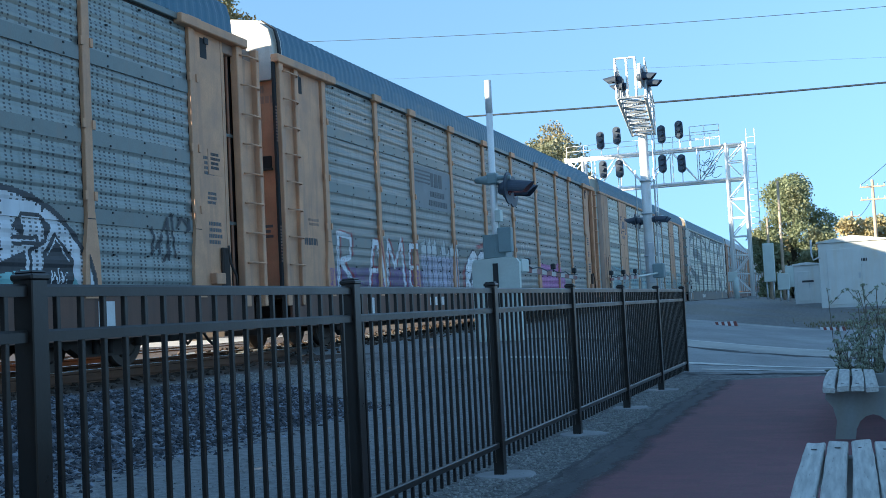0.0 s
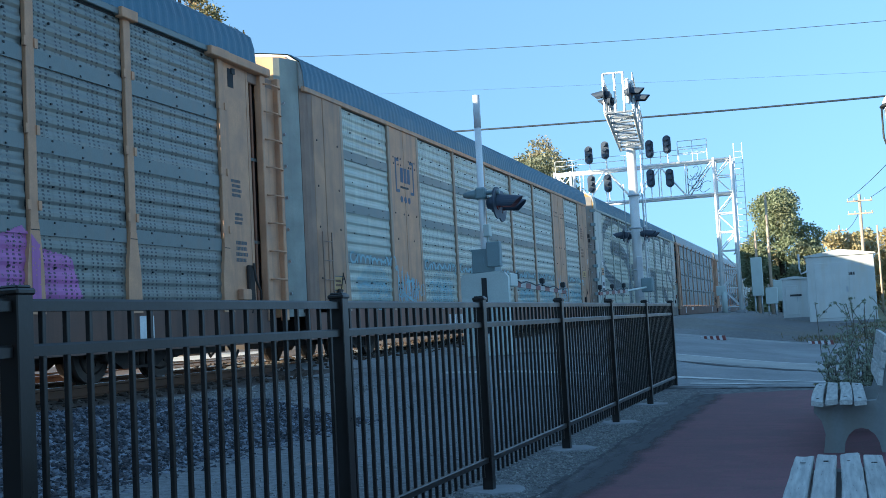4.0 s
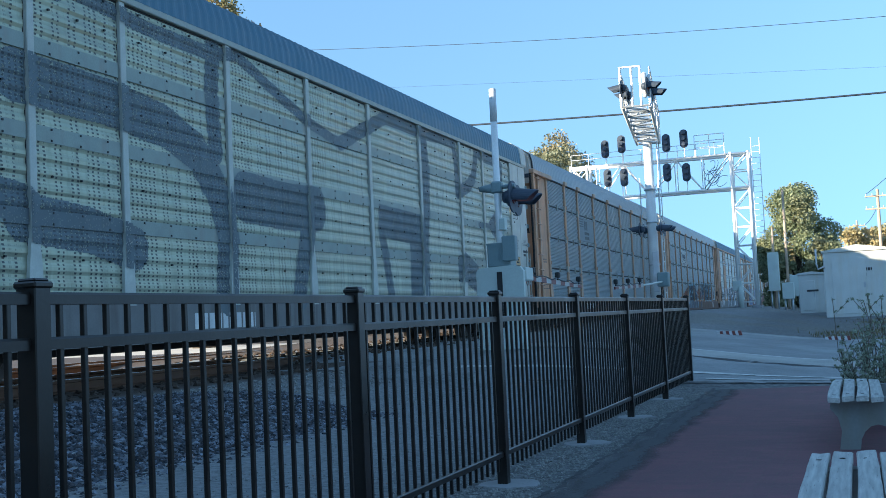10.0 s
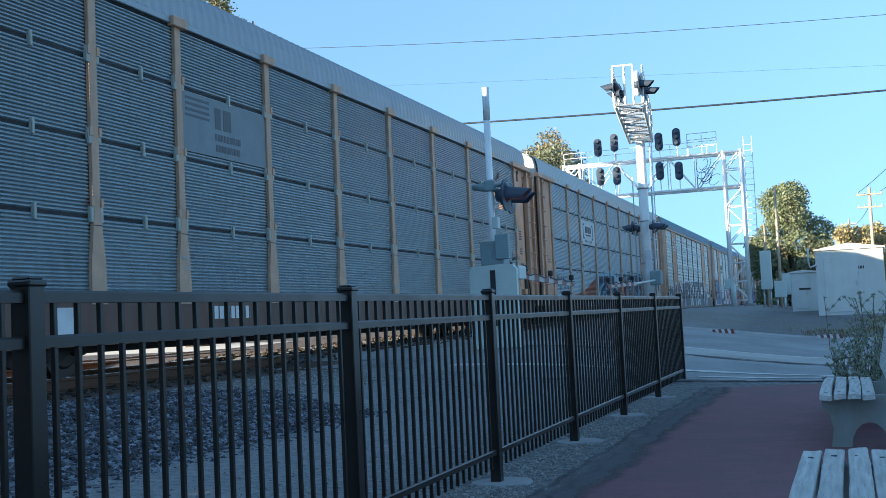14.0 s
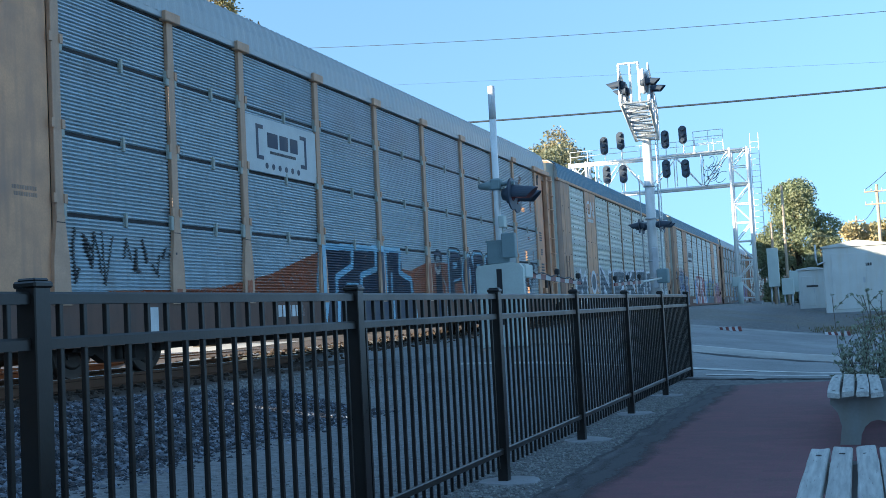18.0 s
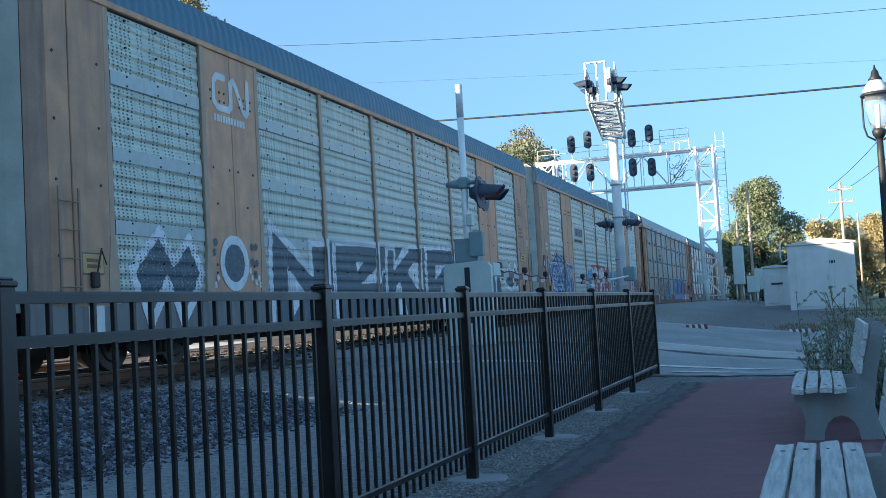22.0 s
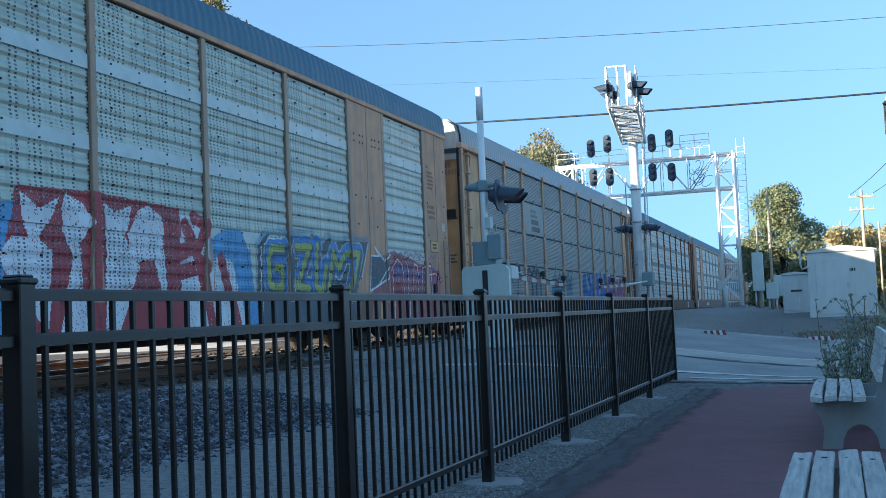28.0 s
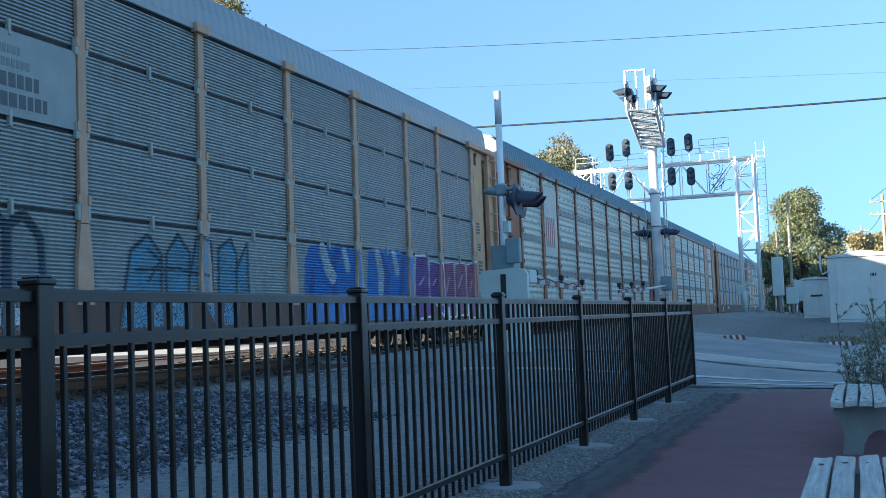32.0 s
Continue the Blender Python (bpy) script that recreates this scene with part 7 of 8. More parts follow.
for k in range(6):
    if k % 2:
        old_rack("autorack_car", "tan car carrier with dull screens further back in the train", dict(OLD if k == 3 else TIGHT))
    else:
        new_rack("autorack_car", "tan flush-sided car carrier further back in the train", dict(LATE), [(G["white"], scrawl(-6, 1.1, 5, 0.8, 7, 100 + k, 0.1), "", 0.0, 0.005)])

GAP0 = 17.38                      # the coupling behind the first car, at the start
ROLLED = [(0, 0.0), (2, 13.66), (4, 27.37), (6, 41.18), (8, 54.94), (10, 68.58), (12, 82.12), (14, 95.61), (16, 109.08), (18, 122.47), (20, 135.88), (22, 149.34), (24, 162.71), (26, 175.95), (28, 189.09), (30, 202.3), (32, 215.47)]


def gone(t):
    """How far the train has rolled after t seconds: a smooth curve through the table."""
    i = min(len(ROLLED) - 2, int(t / 2))
    (a, p), (b, q) = ROLLED[i], ROLLED[i + 1]

    def slope(k):
        lo, hi = max(0, k - 1), min(len(ROLLED) - 1, k + 1)
        return (ROLLED[hi][1] - ROLLED[lo][1]) / (ROLLED[hi][0] - ROLLED[lo][0])
    u, h = (t - a) / (b - a), b - a
    return (2 * u ** 3 - 3 * u * u + 1) * p + (u ** 3 - 2 * u * u + u) * h * slope(i) + (3 * u * u - 2 * u ** 3) * q + (u ** 3 - u * u) * h * slope(i + 1)

# ---- level crossing ----
def lamp_head(parent, at, way, lit=False, size=1.0):
    """A flasher: disc, hood and lens; it looks along +x or -x."""
    m = Matrix.Translation(at) @ pose(0, 0, 0, 0, 0, 0 if way > 0 else 180) @ Matrix.Scale(size, 4)
    bm = bmesh.new()
    tube(bm, (-0.03, 0, 0), (0.0, 0, 0), 0.30, n=24)
    tube(bm, (-0.20, 0, 0), (-0.03, 0, 0), 0.10, 0.16, n=14)
    head = part("signal_lamp", bm, M["signal_black"], parent, "round black flasher with deep hood", at=m)
    bm = bmesh.new()
    n = 16
    prev = None
    for i in range(n + 1):
        a = radians(-25 + 230 * i / n)
        row = [bm.verts.new((x, r * math.cos(a), r * math.sin(a) - 0.12 * x)) for x, r in ((0.0, 0.165), (0.34 + 0.14 * math.sin(a), 0.15))]
        if prev:
            bm.faces.new((prev[0], prev[1], row[1], row[0]))
        prev = row
    hood = part("hood", bm, M["signal_black"], head)
    mod = hood.modifiers.new("thick", "SOLIDIFY")
    mod.thickness = 0.006
    bm = bmesh.new()
    tube(bm, (0.0, 0, 0), (0.015, 0, 0), 0.14, 0.12, n=18)
    part("lens", bm, M["red_lens"], head, "dark red lens")
    if lit:
        bm = bmesh.new()
        tube(bm, (0.015, 0, 0), (0.02, 0, 0), 0.05, 0.04, n=10)
        part("lit_bulb", bm, M["red_lamp"], head, "small lit red bulb")
    return head


M["red_lens"] = worn("dark_red_lens", (0.12, 0.012, 0.012), 0.15)
PX, PY = -6.15, 20.0
pz = height(PX, PY)
gate = thing("crossing_gate", "silver crossing mast with grey gate mechanism and lowered striped arm", "crossing gate", "crossing gates")
bm = bmesh.new()
tube(bm, (PX, PY, pz - 0.2), (PX, PY, 5.45), 0.062, n=16)
part("mast", bm, M["silver"], gate)
bm = bmesh.new()
tube(bm, (PX, PY, 4.85), (PX, PY, 5.47), 0.066, n=16)
part("mast_sleeve", bm, M["white_paint"], gate, "bright white sleeve")
bm = bmesh.new()
tube(bm, (PX - 0.35, PY, 3.6), (PX + 0.35, PY, 3.62), 0.04, n=8)
cbox(bm, PX - 0.1, PY - 0.1, 3.5, PX + 0.1, PY + 0.1, 3.72, 0.03)
part("cross_arm", bm, M["case_blue"], gate)
bm = bmesh.new()
tube(bm, (PX - 0.34, PY, 3.6), (PX - 0.08, PY, 3.6), 0.05, 0.10, n=10)
part("bell", bm, M["case_blue"], gate)
lamp_head(gate, (PX + 0.30, PY + 0.05, 3.42), 1, True)
lamp_head(gate, (PX + 0.18, PY + 0.75, 3.42), 1)
bm = bmesh.new()
cbox(bm, PX + 0.03, PY - 0.1, 2.80, PX + 0.14, PY + 0.08, 3.02, 0.01)
tube(bm, (PX + 0.08, PY, 2.5), (PX + 0.08, PY, 2.82), 0.015, n=6)
part("junction_box", bm, M["case_grey"], gate)
bm = bmesh.new()
cbox(bm, PX - 0.22, PY - 0.12, 2.12, PX + 0.22, PY + 0.3, 2.55, 0.02)
box(bm, PX - 0.23, PY - 0.13, 2.53, PX + 0.2, PY + 0.28, 2.565)
box(bm, PX - 0.02, PY - 0.135, 2.25, PX + 0.02, PY - 0.12, 2.42)
part("gate_mechanism", bm, M["case_blue"], gate, "blue-grey gate mechanism housing")
bm = bmesh.new()
cbox(bm, PX + 0.10, PY - 0.22, 2.22, PX + 0.36, PY - 0.06, 2.68, 0.015)
part("mechanism_cover", bm, M["case_blue"], gate)
bm = bmesh.new()
prism(bm, [(PX - 0.38, pz), (PX + 0.52, pz), (PX + 0.52, 2.02), (PX + 0.46, 2.10), (PX + 0.30, 2.13), (PX - 0.34, 2.10), (PX - 0.38, 2.02)], "y", PY - 0.34, PY - 0.22)
part("guard_plate", bm, M["case_grey"], gate, "pale grey steel guard plate")
bm = bmesh.new()
box(bm, PX + 0.02, PY - 0.352, 1.0, PX + 0.12, PY - 0.338, 2.02)
part("guard_slot", bm, M["black_paint"], gate)


def arm(parent, a, b, n):
    """A tapering striped gate arm with small lamps on it."""
    a, b = Vector(a), Vector(b)
    for i in range(n):
        p, q = a.lerp(b, i / n), a.lerp(b, (i + 1) / n)
        h = 0.055 - 0.02 * i / n
        bm = bmesh.new()
        d = q - p
        box(bm, -0.02, 0, -h, 0.02, d.length - 0.002, h)
        m = Matrix.Translation(p) @ d.to_track_quat("Y", "Z").to_matrix().to_4x4()
        part("arm_stripe", bm, M["arm_red"] if i % 2 else M["arm_white"], parent, at=m)
    for k in (0.12, 0.55, 0.96):
        bm = bmesh.new()
        tube(bm, (0, 0, 0.05), (0, 0, 0.12), 0.02, n=6)
        cbox(bm, -0.05, -0.06, 0.1, 0.05, 0.06, 0.22, 0.02)
        part("arm_lamp", bm, M["black_paint"], parent, at=a.lerp(b, k))
    bm = bmesh.new()
    pts = [a.lerp(b, k / 12) + Vector((0.03, 0, 0.06 + 0.03 * math.sin(k * 2.3))) for k in range(13)]
    path_tube(bm, pts, 0.012, 5)
    part("arm_cable", bm, M["cable"], parent)


bm = bmesh.new()
cbox(bm, PX + 0.25, PY + 0.1, 1.85, PX + 0.45, PY + 0.6, 2.1, 0.02)
part("arm_bracket", bm, M["case_grey"], gate)
arm(gate, (PX + 0.3, PY + 0.5, 1.93), (PX + 0.3, PY + 5.1, 1.80), 12)

MX, MY = -5.96, 36.0
mz = height(MX, MY)
cant = thing("cantilever_signal", "silver cantilever crossing signal with walkway arm over the road", "crossing signal")
bm = bmesh.new()
tube(bm, (MX, MY, mz - 0.2), (MX, MY, 6.9), 0.16, 0.145, n=20)
part("mast", bm, M["silver"], cant)
for z in (2.05, 2.6, 3.95, 5.0):
    bm = bmesh.new()
    tube(bm, (MX, MY, z), (MX, MY, z + 0.05), 0.19, n=20)
    part("mast_band", bm, M["galv"], cant)
bm = bmesh.new()
cbox(bm, MX - 0.02, MY - 0.22, 1.75, MX + 0.17, MY - 0.14, 3.05, 0.02)
part("cable_cover", bm, M["white_paint"], cant, "white cable cover strapped to the mast")
lad = bmesh.new()
for s in (-0.2, 0.2):
    tube(lad, (MX + 0.32, MY + s, mz + 0.6), (MX + 0.32, MY + s, 7.6), 0.018, n=6)
for k in range(20):
    tube(lad, (MX + 0.32, MY - 0.2, mz + 0.8 + 0.33 * k), (MX + 0.32, MY + 0.2, mz + 0.8 + 0.33 * k), 0.012, n=5)
part("mast_ladder", lad, M["silver"], cant)
for s in (-0.3, 0.28):
    bm = bmesh.new()
    tube(bm, (MX + s, MY - 0.1, mz + 0.5), (MX + s, MY - 0.1, 5.4), 0.02, n=6)
    part("conduit", bm, M["galv"], cant)
bm = bmesh.new()
cbox(bm, MX - 0.30, MY - 0.12, 1.97, MX + 0.36, MY + 0.12, 2.04, 0.02)
part("mast_bracket", bm, M["galv"], cant)
bm = bmesh.new()
tube(bm, (MX - 0.5, MY, 3.86), (MX + 0.5, MY, 3.86), 0.035, n=8)
part("mast_bracket", bm, M["galv"], cant)
for w, x in ((1, MX + 0.34), (-1, MX - 0.34)):
    lamp_head(cant, (x, MY - 0.35, 3.75), w, size=0.75)
    lamp_head(cant, (x, MY + 0.35, 3.75), w, size=0.75)
# the truss, from the mast towards its free end
A, B = Vector((MX, MY + 0.2, 6.55)), Vector((-4.97, 28.6, 6.42))
D = (B - A).normalized()
SIDE = Vector((D.y, -D.x, 0)).normalized()
for s in (-1, 1):
    for z, r in ((0, 0.05), (0.75, 0.045)):
        bm = bmesh.new()
        tube(bm, A + SIDE * 0.35 * s + Vector((0, 0, z)), B + SIDE * 0.35 * s + Vector((0, 0, z)), r, n=8)
        part("truss_chord", bm, M["silver"], cant)
N = 9
for i in range(N + 1):
    p = A.lerp(B, i / N)
    q = A.lerp(B, min(1, (i + 1) / N))
    rods = [(p - SIDE * 0.35, p + SIDE * 0.35, 0.028)]
    for s in (-1, 1):
        rods.append((p + SIDE * 0.35 * s, p + SIDE * 0.35 * s + Vector((0, 0, 0.75)), 0.02))
        if i < N:
            rods.append((p + SIDE * 0.35 * s + Vector((0, 0, 0.75 * (i % 2))), q + SIDE * 0.35 * s + Vector((0, 0, 0.75 * ((i + 1) % 2))), 0.02))
    if i < N:
        rods.append((p + SIDE * (0.35 if i % 2 else -0.35), q - SIDE * (0.35 if i % 2 else -0.35), 0.03))
    for a, b, r in rods:
        bm = bmesh.new()
        tube(bm, a, b, r, n=6)
        part("truss_brace", bm, M["galv"], cant)
bm = bmesh.new()
for k in range(40):
    p = A.lerp(B, k / 40) + Vector((0, 0, 0.05))
    tube(bm, p - SIDE * 0.25, p + SIDE * 0.25, 0.012, n=4)
part("walkway_grating", bm, M["galv"], cant)
for i in (0, 3, 6, 9):
    p = A.lerp(B, i / N)
    for s in (-1, 1):
        bm = bmesh.new()
        tube(bm, p + SIDE * 0.38 * s + Vector((0, 0, 0.05)), p + SIDE * 0.38 * s + Vector((0, 0, 1.0)), 0.022, n=6)
        part("handrail_post", bm, M["silver"], cant)
for s in (-1, 1):
    bm = bmesh.new()
    for z in (0.6, 0.98):
        tube(bm, A + SIDE * 0.38 * s + Vector((0, 0, z)), B + SIDE * 0.38 * s + Vector((0, 0, z)), 0.02, n=6)
    part("handrail", bm, M["silver"], cant)
bm = bmesh.new()
for s in (0.36, 0.08, -0.14):
    tube(bm, B + SIDE * s, B + SIDE * s + Vector((0, 0, 1.04)), 0.035, n=6)
tube(bm, B + SIDE * 0.36 + Vector((0, 0, 1.03)), B - SIDE * 0.14 + Vector((0, 0, 1.03)), 0.025, n=6)
cbox(bm, B.x + 0.20, B.y - 0.08, B.z + 0.2, B.x + 0.30, B.y + 0.08, B.z + 0.85, 0.03)
part("end_cage", bm, M["silver"], cant)
for w, s in ((1, 0.34), (-1, -0.34)):
    lamp_head(cant, B + Vector((s, -0.1, 0.47)), w, size=0.75)
    lamp_head(cant, B + Vector((s, 0.75, 0.44)), w, size=0.75)
gate2 = thing("crossing_gate", "lowered striped gate arm on the cantilever mast", "crossing gate", "crossing gates")
bm = bmesh.new()
cbox(bm, MX + 0.15, MY - 0.6, 1.9, MX + 0.5, MY - 0.2, 2.35, 0.03)
part("gate_mechanism", bm, M["case_blue"], gate2)
bm = bmesh.new()
tube(bm, (MX + 0.3, MY - 0.6, 2.05), (MX + 0.3, MY - 4.0, 1.9), 0.03, n=6)
part("arm_tube", bm, M["case_grey"], gate2)
arm(gate2, (MX + 0.3, MY - 4.0, 1.90), (MX + 0.3, MY - 8.0, 1.78), 10)

# ---- signal bridge ----
GY, GL, GR, GTOP, GBOT = 60.0, -5.63, -4.75, 9.15, 7.25
bridge = thing("signal_bridge", "silver lattice signal bridge across the tracks", "signal bridge")
gz = height(-5, GY)


def strut(parent, a, b, r, name="brace", material="silver", n=6):
    bm = bmesh.new()
    tube(bm, a, b, r, n=n)
    return part(name, bm, M[material], parent)


for xs in ((GL, GR), (-14.1, -13.2)):
    for x in xs:
        for y in (GY - 0.45, GY + 0.45):
            strut(bridge, (x, y, gz - 0.1), (x, y, GTOP), 0.075, "leg", n=8)
    k = 8
    for i in range(k):
        z0, z1 = gz + 0.3 + (GTOP - gz - 0.3) * i / k, gz + 0.3 + (GTOP - gz - 0.3) * (i + 1) / k
        for y in (GY - 0.45, GY + 0.45):
            a, b = (xs[0], xs[1]) if i % 2 else (xs[1], xs[0])
            strut(bridge, (a, y, z0), (b, y, z1), 0.03)
            strut(bridge, (xs[0], y, z0), (xs[1], y, z0), 0.03)
bm = bmesh.new()
cbox(bm, GL - 0.25, GY - 0.7, gz - 0.1, GL + 0.25, GY + 0.7, gz + 0.12, 0.02)
cbox(bm, GR - 0.25, GY - 0.7, gz - 0.1, GR + 0.25, GY + 0.7, gz + 0.12, 0.02)
part("leg_base", bm, M["footing"], bridge)
for z in (GBOT, GTOP - 0.12):
    for y in (GY - 0.45, GY + 0.45):
        strut(bridge, (-14.1, y, z), (GR, y, z), 0.07, "chord", n=8)
x = -14.1
k = 0
while x < GL - 0.1:
    q = min(GL, x + 1.4)
    for y in (GY - 0.45, GY + 0.45):
        strut(bridge, (x, y, GBOT if k % 2 else GTOP - 0.12), (q, y, GTOP - 0.12 if k % 2 else GBOT), 0.035)
        strut(bridge, (x, y, GBOT), (x, y, GTOP - 0.12), 0.028)
    x, k = q, k + 1
for x in [-14.0 + 0.95 * i for i in range(9)]:
    strut(bridge, (x, GY - 0.6, GTOP - 0.1), (x, GY - 0.6, GTOP + 0.55), 0.018, "handrail_post", n=5)
for z in (0.28, 0.55):
    strut(bridge, (-14.0, GY - 0.6, GTOP + z), (GL - 0.4, GY - 0.6, GTOP + z), 0.016, "handrail", n=5)
for x0, x1, z in ((-7.4, -5.9, 1.0),):
    for xx in (x0, (x0 + x1) / 2, x1):
        strut(bridge, (xx, GY - 0.6, GTOP - 0.1), (xx, GY - 0.6, GTOP + z), 0.022, "platform_post", n=5)
    for zz in (0.35, 0.68, 1.0):
        strut(bridge, (x0, GY - 0.6, GTOP + zz), (x1, GY - 0.6, GTOP + zz), 0.02, "platform_rail", n=5)
r7 = random.Random(7)
for k in range(9):
    p = Vector((r7.uniform(-6.8, -6.0), GY - 0.62, r7.uniform(GBOT + 0.35, GTOP - 0.25)))
    ry, rz, turn0 = r7.uniform(0.12, 0.4), r7.uniform(0.2, 0.5), r7.uniform(0, 6.28)
    pts = [p + Vector((ry * math.cos(turn0 + 0.42 * i), 0.03 * math.sin(i), rz * math.sin(turn0 + 0.5 * i))) for i in range(11)]
    bm = bmesh.new()
    path_tube(bm, pts, 0.014, 4)
    part("hanging_cable", bm, M["cable"], bridge)
lad = bmesh.new()
for s in (0.0, 0.42):
    tube(lad, (GR + 0.15 + s, GY, 4.5), (GR + 0.15 + s, GY, GTOP + 0.7), 0.022, n=5)
for k in range(17):
    tube(lad, (GR + 0.15, GY, 4.6 + 0.3 * k), (GR + 0.57, GY, 4.6 + 0.3 * k), 0.014, n=5)
part("access_ladder", lad, M["silver"], bridge)
for x, z in ((-12.05, 9.84), (-11.16, 10.02), (-8.81, 9.85), (-7.89, 10.0), (-11.99, 8.28), (-11.11, 8.24), (-8.84, 8.3), (-7.85, 8.23)):
    bm = bmesh.new()
    prof = [(0.215 * math.cos(a), 0.215 * math.sin(a) + (0.27 if math.sin(a) > 0 else -0.27)) for a in (i * math.pi / 9 for i in range(18))]
    prism(bm, [(x + p, z + q) for p, q in prof], "y", GY - 0.95, GY - 0.91)
    hd = part("signal_head", bm, M["signal_black"], bridge, "black oval backplate with three hooded lamps")
    for dz in (-0.3, 0.0, 0.3):
        bm = bmesh.new()
        tube(bm, (x, GY - 1.2, z + dz), (x, GY - 0.95, z + dz), 0.10, 0.11, n=12)
        part("lamp_hood", bm, M["signal_black"], hd)
    bm = bmesh.new()
    tube(bm, (x, GY - 0.8, GTOP - 0.1 if z > 9 else GBOT), (x, GY - 0.8, z), 0.03, n=6)
    part("head_mount", bm, M["silver"], hd)
bm = bmesh.new()
cbox(bm, GL - 0.25, GY - 0.9, gz + 0.9, GL + 0.2, GY - 0.55, gz + 1.4, 0.02)
tube(bm, (GL + 0.15, GY - 0.9, gz), (GL + 0.15, GY - 0.9, gz + 1.1), 0.13, n=12)
part("junction_case", bm, M["case_grey"], bridge)


# ---- trackside cases and poles ----
def case(name, x0, x1, y, z1, depth, roof, label, paint_="bungalow"):
    z0 = height((x0 + x1) / 2, y)
    t = thing(name, label, "equipment case")
    bm = bmesh.new()
    cbox(bm, x0, y, z0 + 0.08, x1, y + depth, z1, 0.02)
    part("body", bm, M[paint_], t)
    bm = bmesh.new()
    prism(bm, [(x0 - 0.06, z1), (x1 + 0.06, z1), (x1 + 0.06, z1 + 0.05), ((x0 + x1) / 2, z1 + roof), (x0 - 0.06, z1 + 0.05)], "y", y - 0.06, y + depth + 0.06)
    part("roof", bm, M["bungalow"], t)
    bm = bmesh.new()
    w = x1 - x0
    cbox(bm, x0 + 0.12 * w, y - 0.03, z0 + 0.2, x0 + 0.62 * w, y + 0.01, z1 - 0.25, 0.01)
    d = part("door", bm, M[paint_], t)
    bm = bmesh.new()
    box(bm, x0 + 0.57 * w, y - 0.06, (z0 + z1) / 2 - 0.1, x0 + 0.60 * w, y - 0.025, (z0 + z1) / 2 + 0.1)
    part("handle", bm, M["galv"], d)
    bm = bmesh.new()
    box(bm, x0 - 0.05, y - 0.08, z0 - 0.1, x1 + 0.05, y + depth + 0.05, z0 + 0.09)
    part("plinth", bm, M["footing"], t)
    return t


hut = case("signal_bungalow", -1.06, 1.32, 44.0, 3.0, 2.2, 0.24, "off-white steel signal bungalow with a shallow gabled roof")
bm = bmesh.new()
for i, (p, q) in enumerate(((-0.28, 0.62), (-0.02, 0.42), (0.0, 0.4))):
    x = p
    r3 = random.Random(i)
    while x < q:
        e = min(q, x + r3.uniform(0.06, 0.1))
        box(bm, x, 43.985, 2.26 - 0.2 * i, e, 43.992, 2.37 - 0.2 * i)
        x = e + 0.025
part("sign_marks", bm, M["dark_letter"], hut)
bm = bmesh.new()
path_tube(bm, [(-1.0, 43.95, 2.5), (-1.25, 43.95, 2.4), (-1.3, 43.95, 2.6), (-1.3, 43.95, 3.15)], 0.035, 6)
part("vent_pipe", bm, M["white_paint"], hut)
small = case("relay_case", -2.15, -1.15, 48.0, 2.32, 0.9, 0.12, "small off-white relay case beside the bungalow")
bm = bmesh.new()
box(bm, -1.85, 47.955, 1.62, -1.4, 47.968, 1.70)
part("name_plate", bm, M["dark_letter"], small)


def cabinet(x, y, w, h0, h1, label):
    z = height(x, y)
    t = thing("junction_cabinet", label, "cabinet", "trackside cabinets")
    bm = bmesh.new()
    cbox(bm, x - w / 2, y - 0.2, z + h0, x + w / 2, y + 0.2, z + h1, 0.02)
    part("box", bm, M["case_grey"], t)
    for s in (-0.3, 0.3):
        bm = bmesh.new()
        tube(bm, (x + s * w, y, z - 0.1), (x + s * w, y, z + h0 + 0.05), 0.04, n=8)
        part("leg", bm, M["galv"], t)


cabinet(-3.05, 57.0, 0.55, 0.55, 1.35, "grey steel cabinet on posts")
cabinet(-2.75, 58.0, 0.5, 0.7, 1.75, "tall grey steel cabinet on posts")
cabinet(-3.9, 60.5, 0.55, 0.9, 2.9, "tall pale cabinet beside the signal bridge leg")


def utility_pole(x, y, top, arms, label):
    t = thing("utility_pole", label, "utility pole", "utility poles")
    bm = bmesh.new()
    tube(bm, (x, y, height(x, y) - 0.3), (x, y, top), 0.15 if arms else 0.085, 0.10 if arms else 0.06, n=10)
    part("pole", bm, M["pole_wood"], t)
    for z in arms:
        bm = bmesh.new()
        cbox(bm, x - 0.85, y - 0.12, z - 0.05, x + 0.85, y - 0.02, z + 0.06, 0.01)
        a = part("cross_arm", bm, M["pole_wood"], t)
        for q in (-0.78, -0.35, 0.35, 0.78):
            bm = bmesh.new()
            lathe(bm, [(0.02, 0), (0.05, 0.03), (0.03, 0.08), (0.05, 0.11), (0.02, 0.16)], 8, (x + q, y - 0.07, z + 0.05))
            part("insulator", bm, M["case_grey"], a)
    return t


utility_pole(1.9, 85, 8.95, (8.45, 7.55), "weathered wooden utility pole with two cross-arms")
utility_pole(0.6, 130, 9.8, (9.2,), "distant wooden utility pole with a cross-arm")
utility_pole(2.9, 84, 6.6, (), "short bare wooden pole")
utility_pole(-3.3, 62, 7.2, (), "slender bare pole beside the signal bridge")
utility_pole(-3.9, 61, 5.2, (), "slender bare pole beside the signal bridge")


utility_pole(7.75, 40.07, 12.3, (11.9,), "weathered wooden utility pole with a cross-arm")
utility_pole(14.0, 40.0, 10.5, (), "bare wooden pole that carries the street cables")
utility_pole(-40.0, 40.0, 15.0, (), "tall bare wooden pole that carries the street cables")


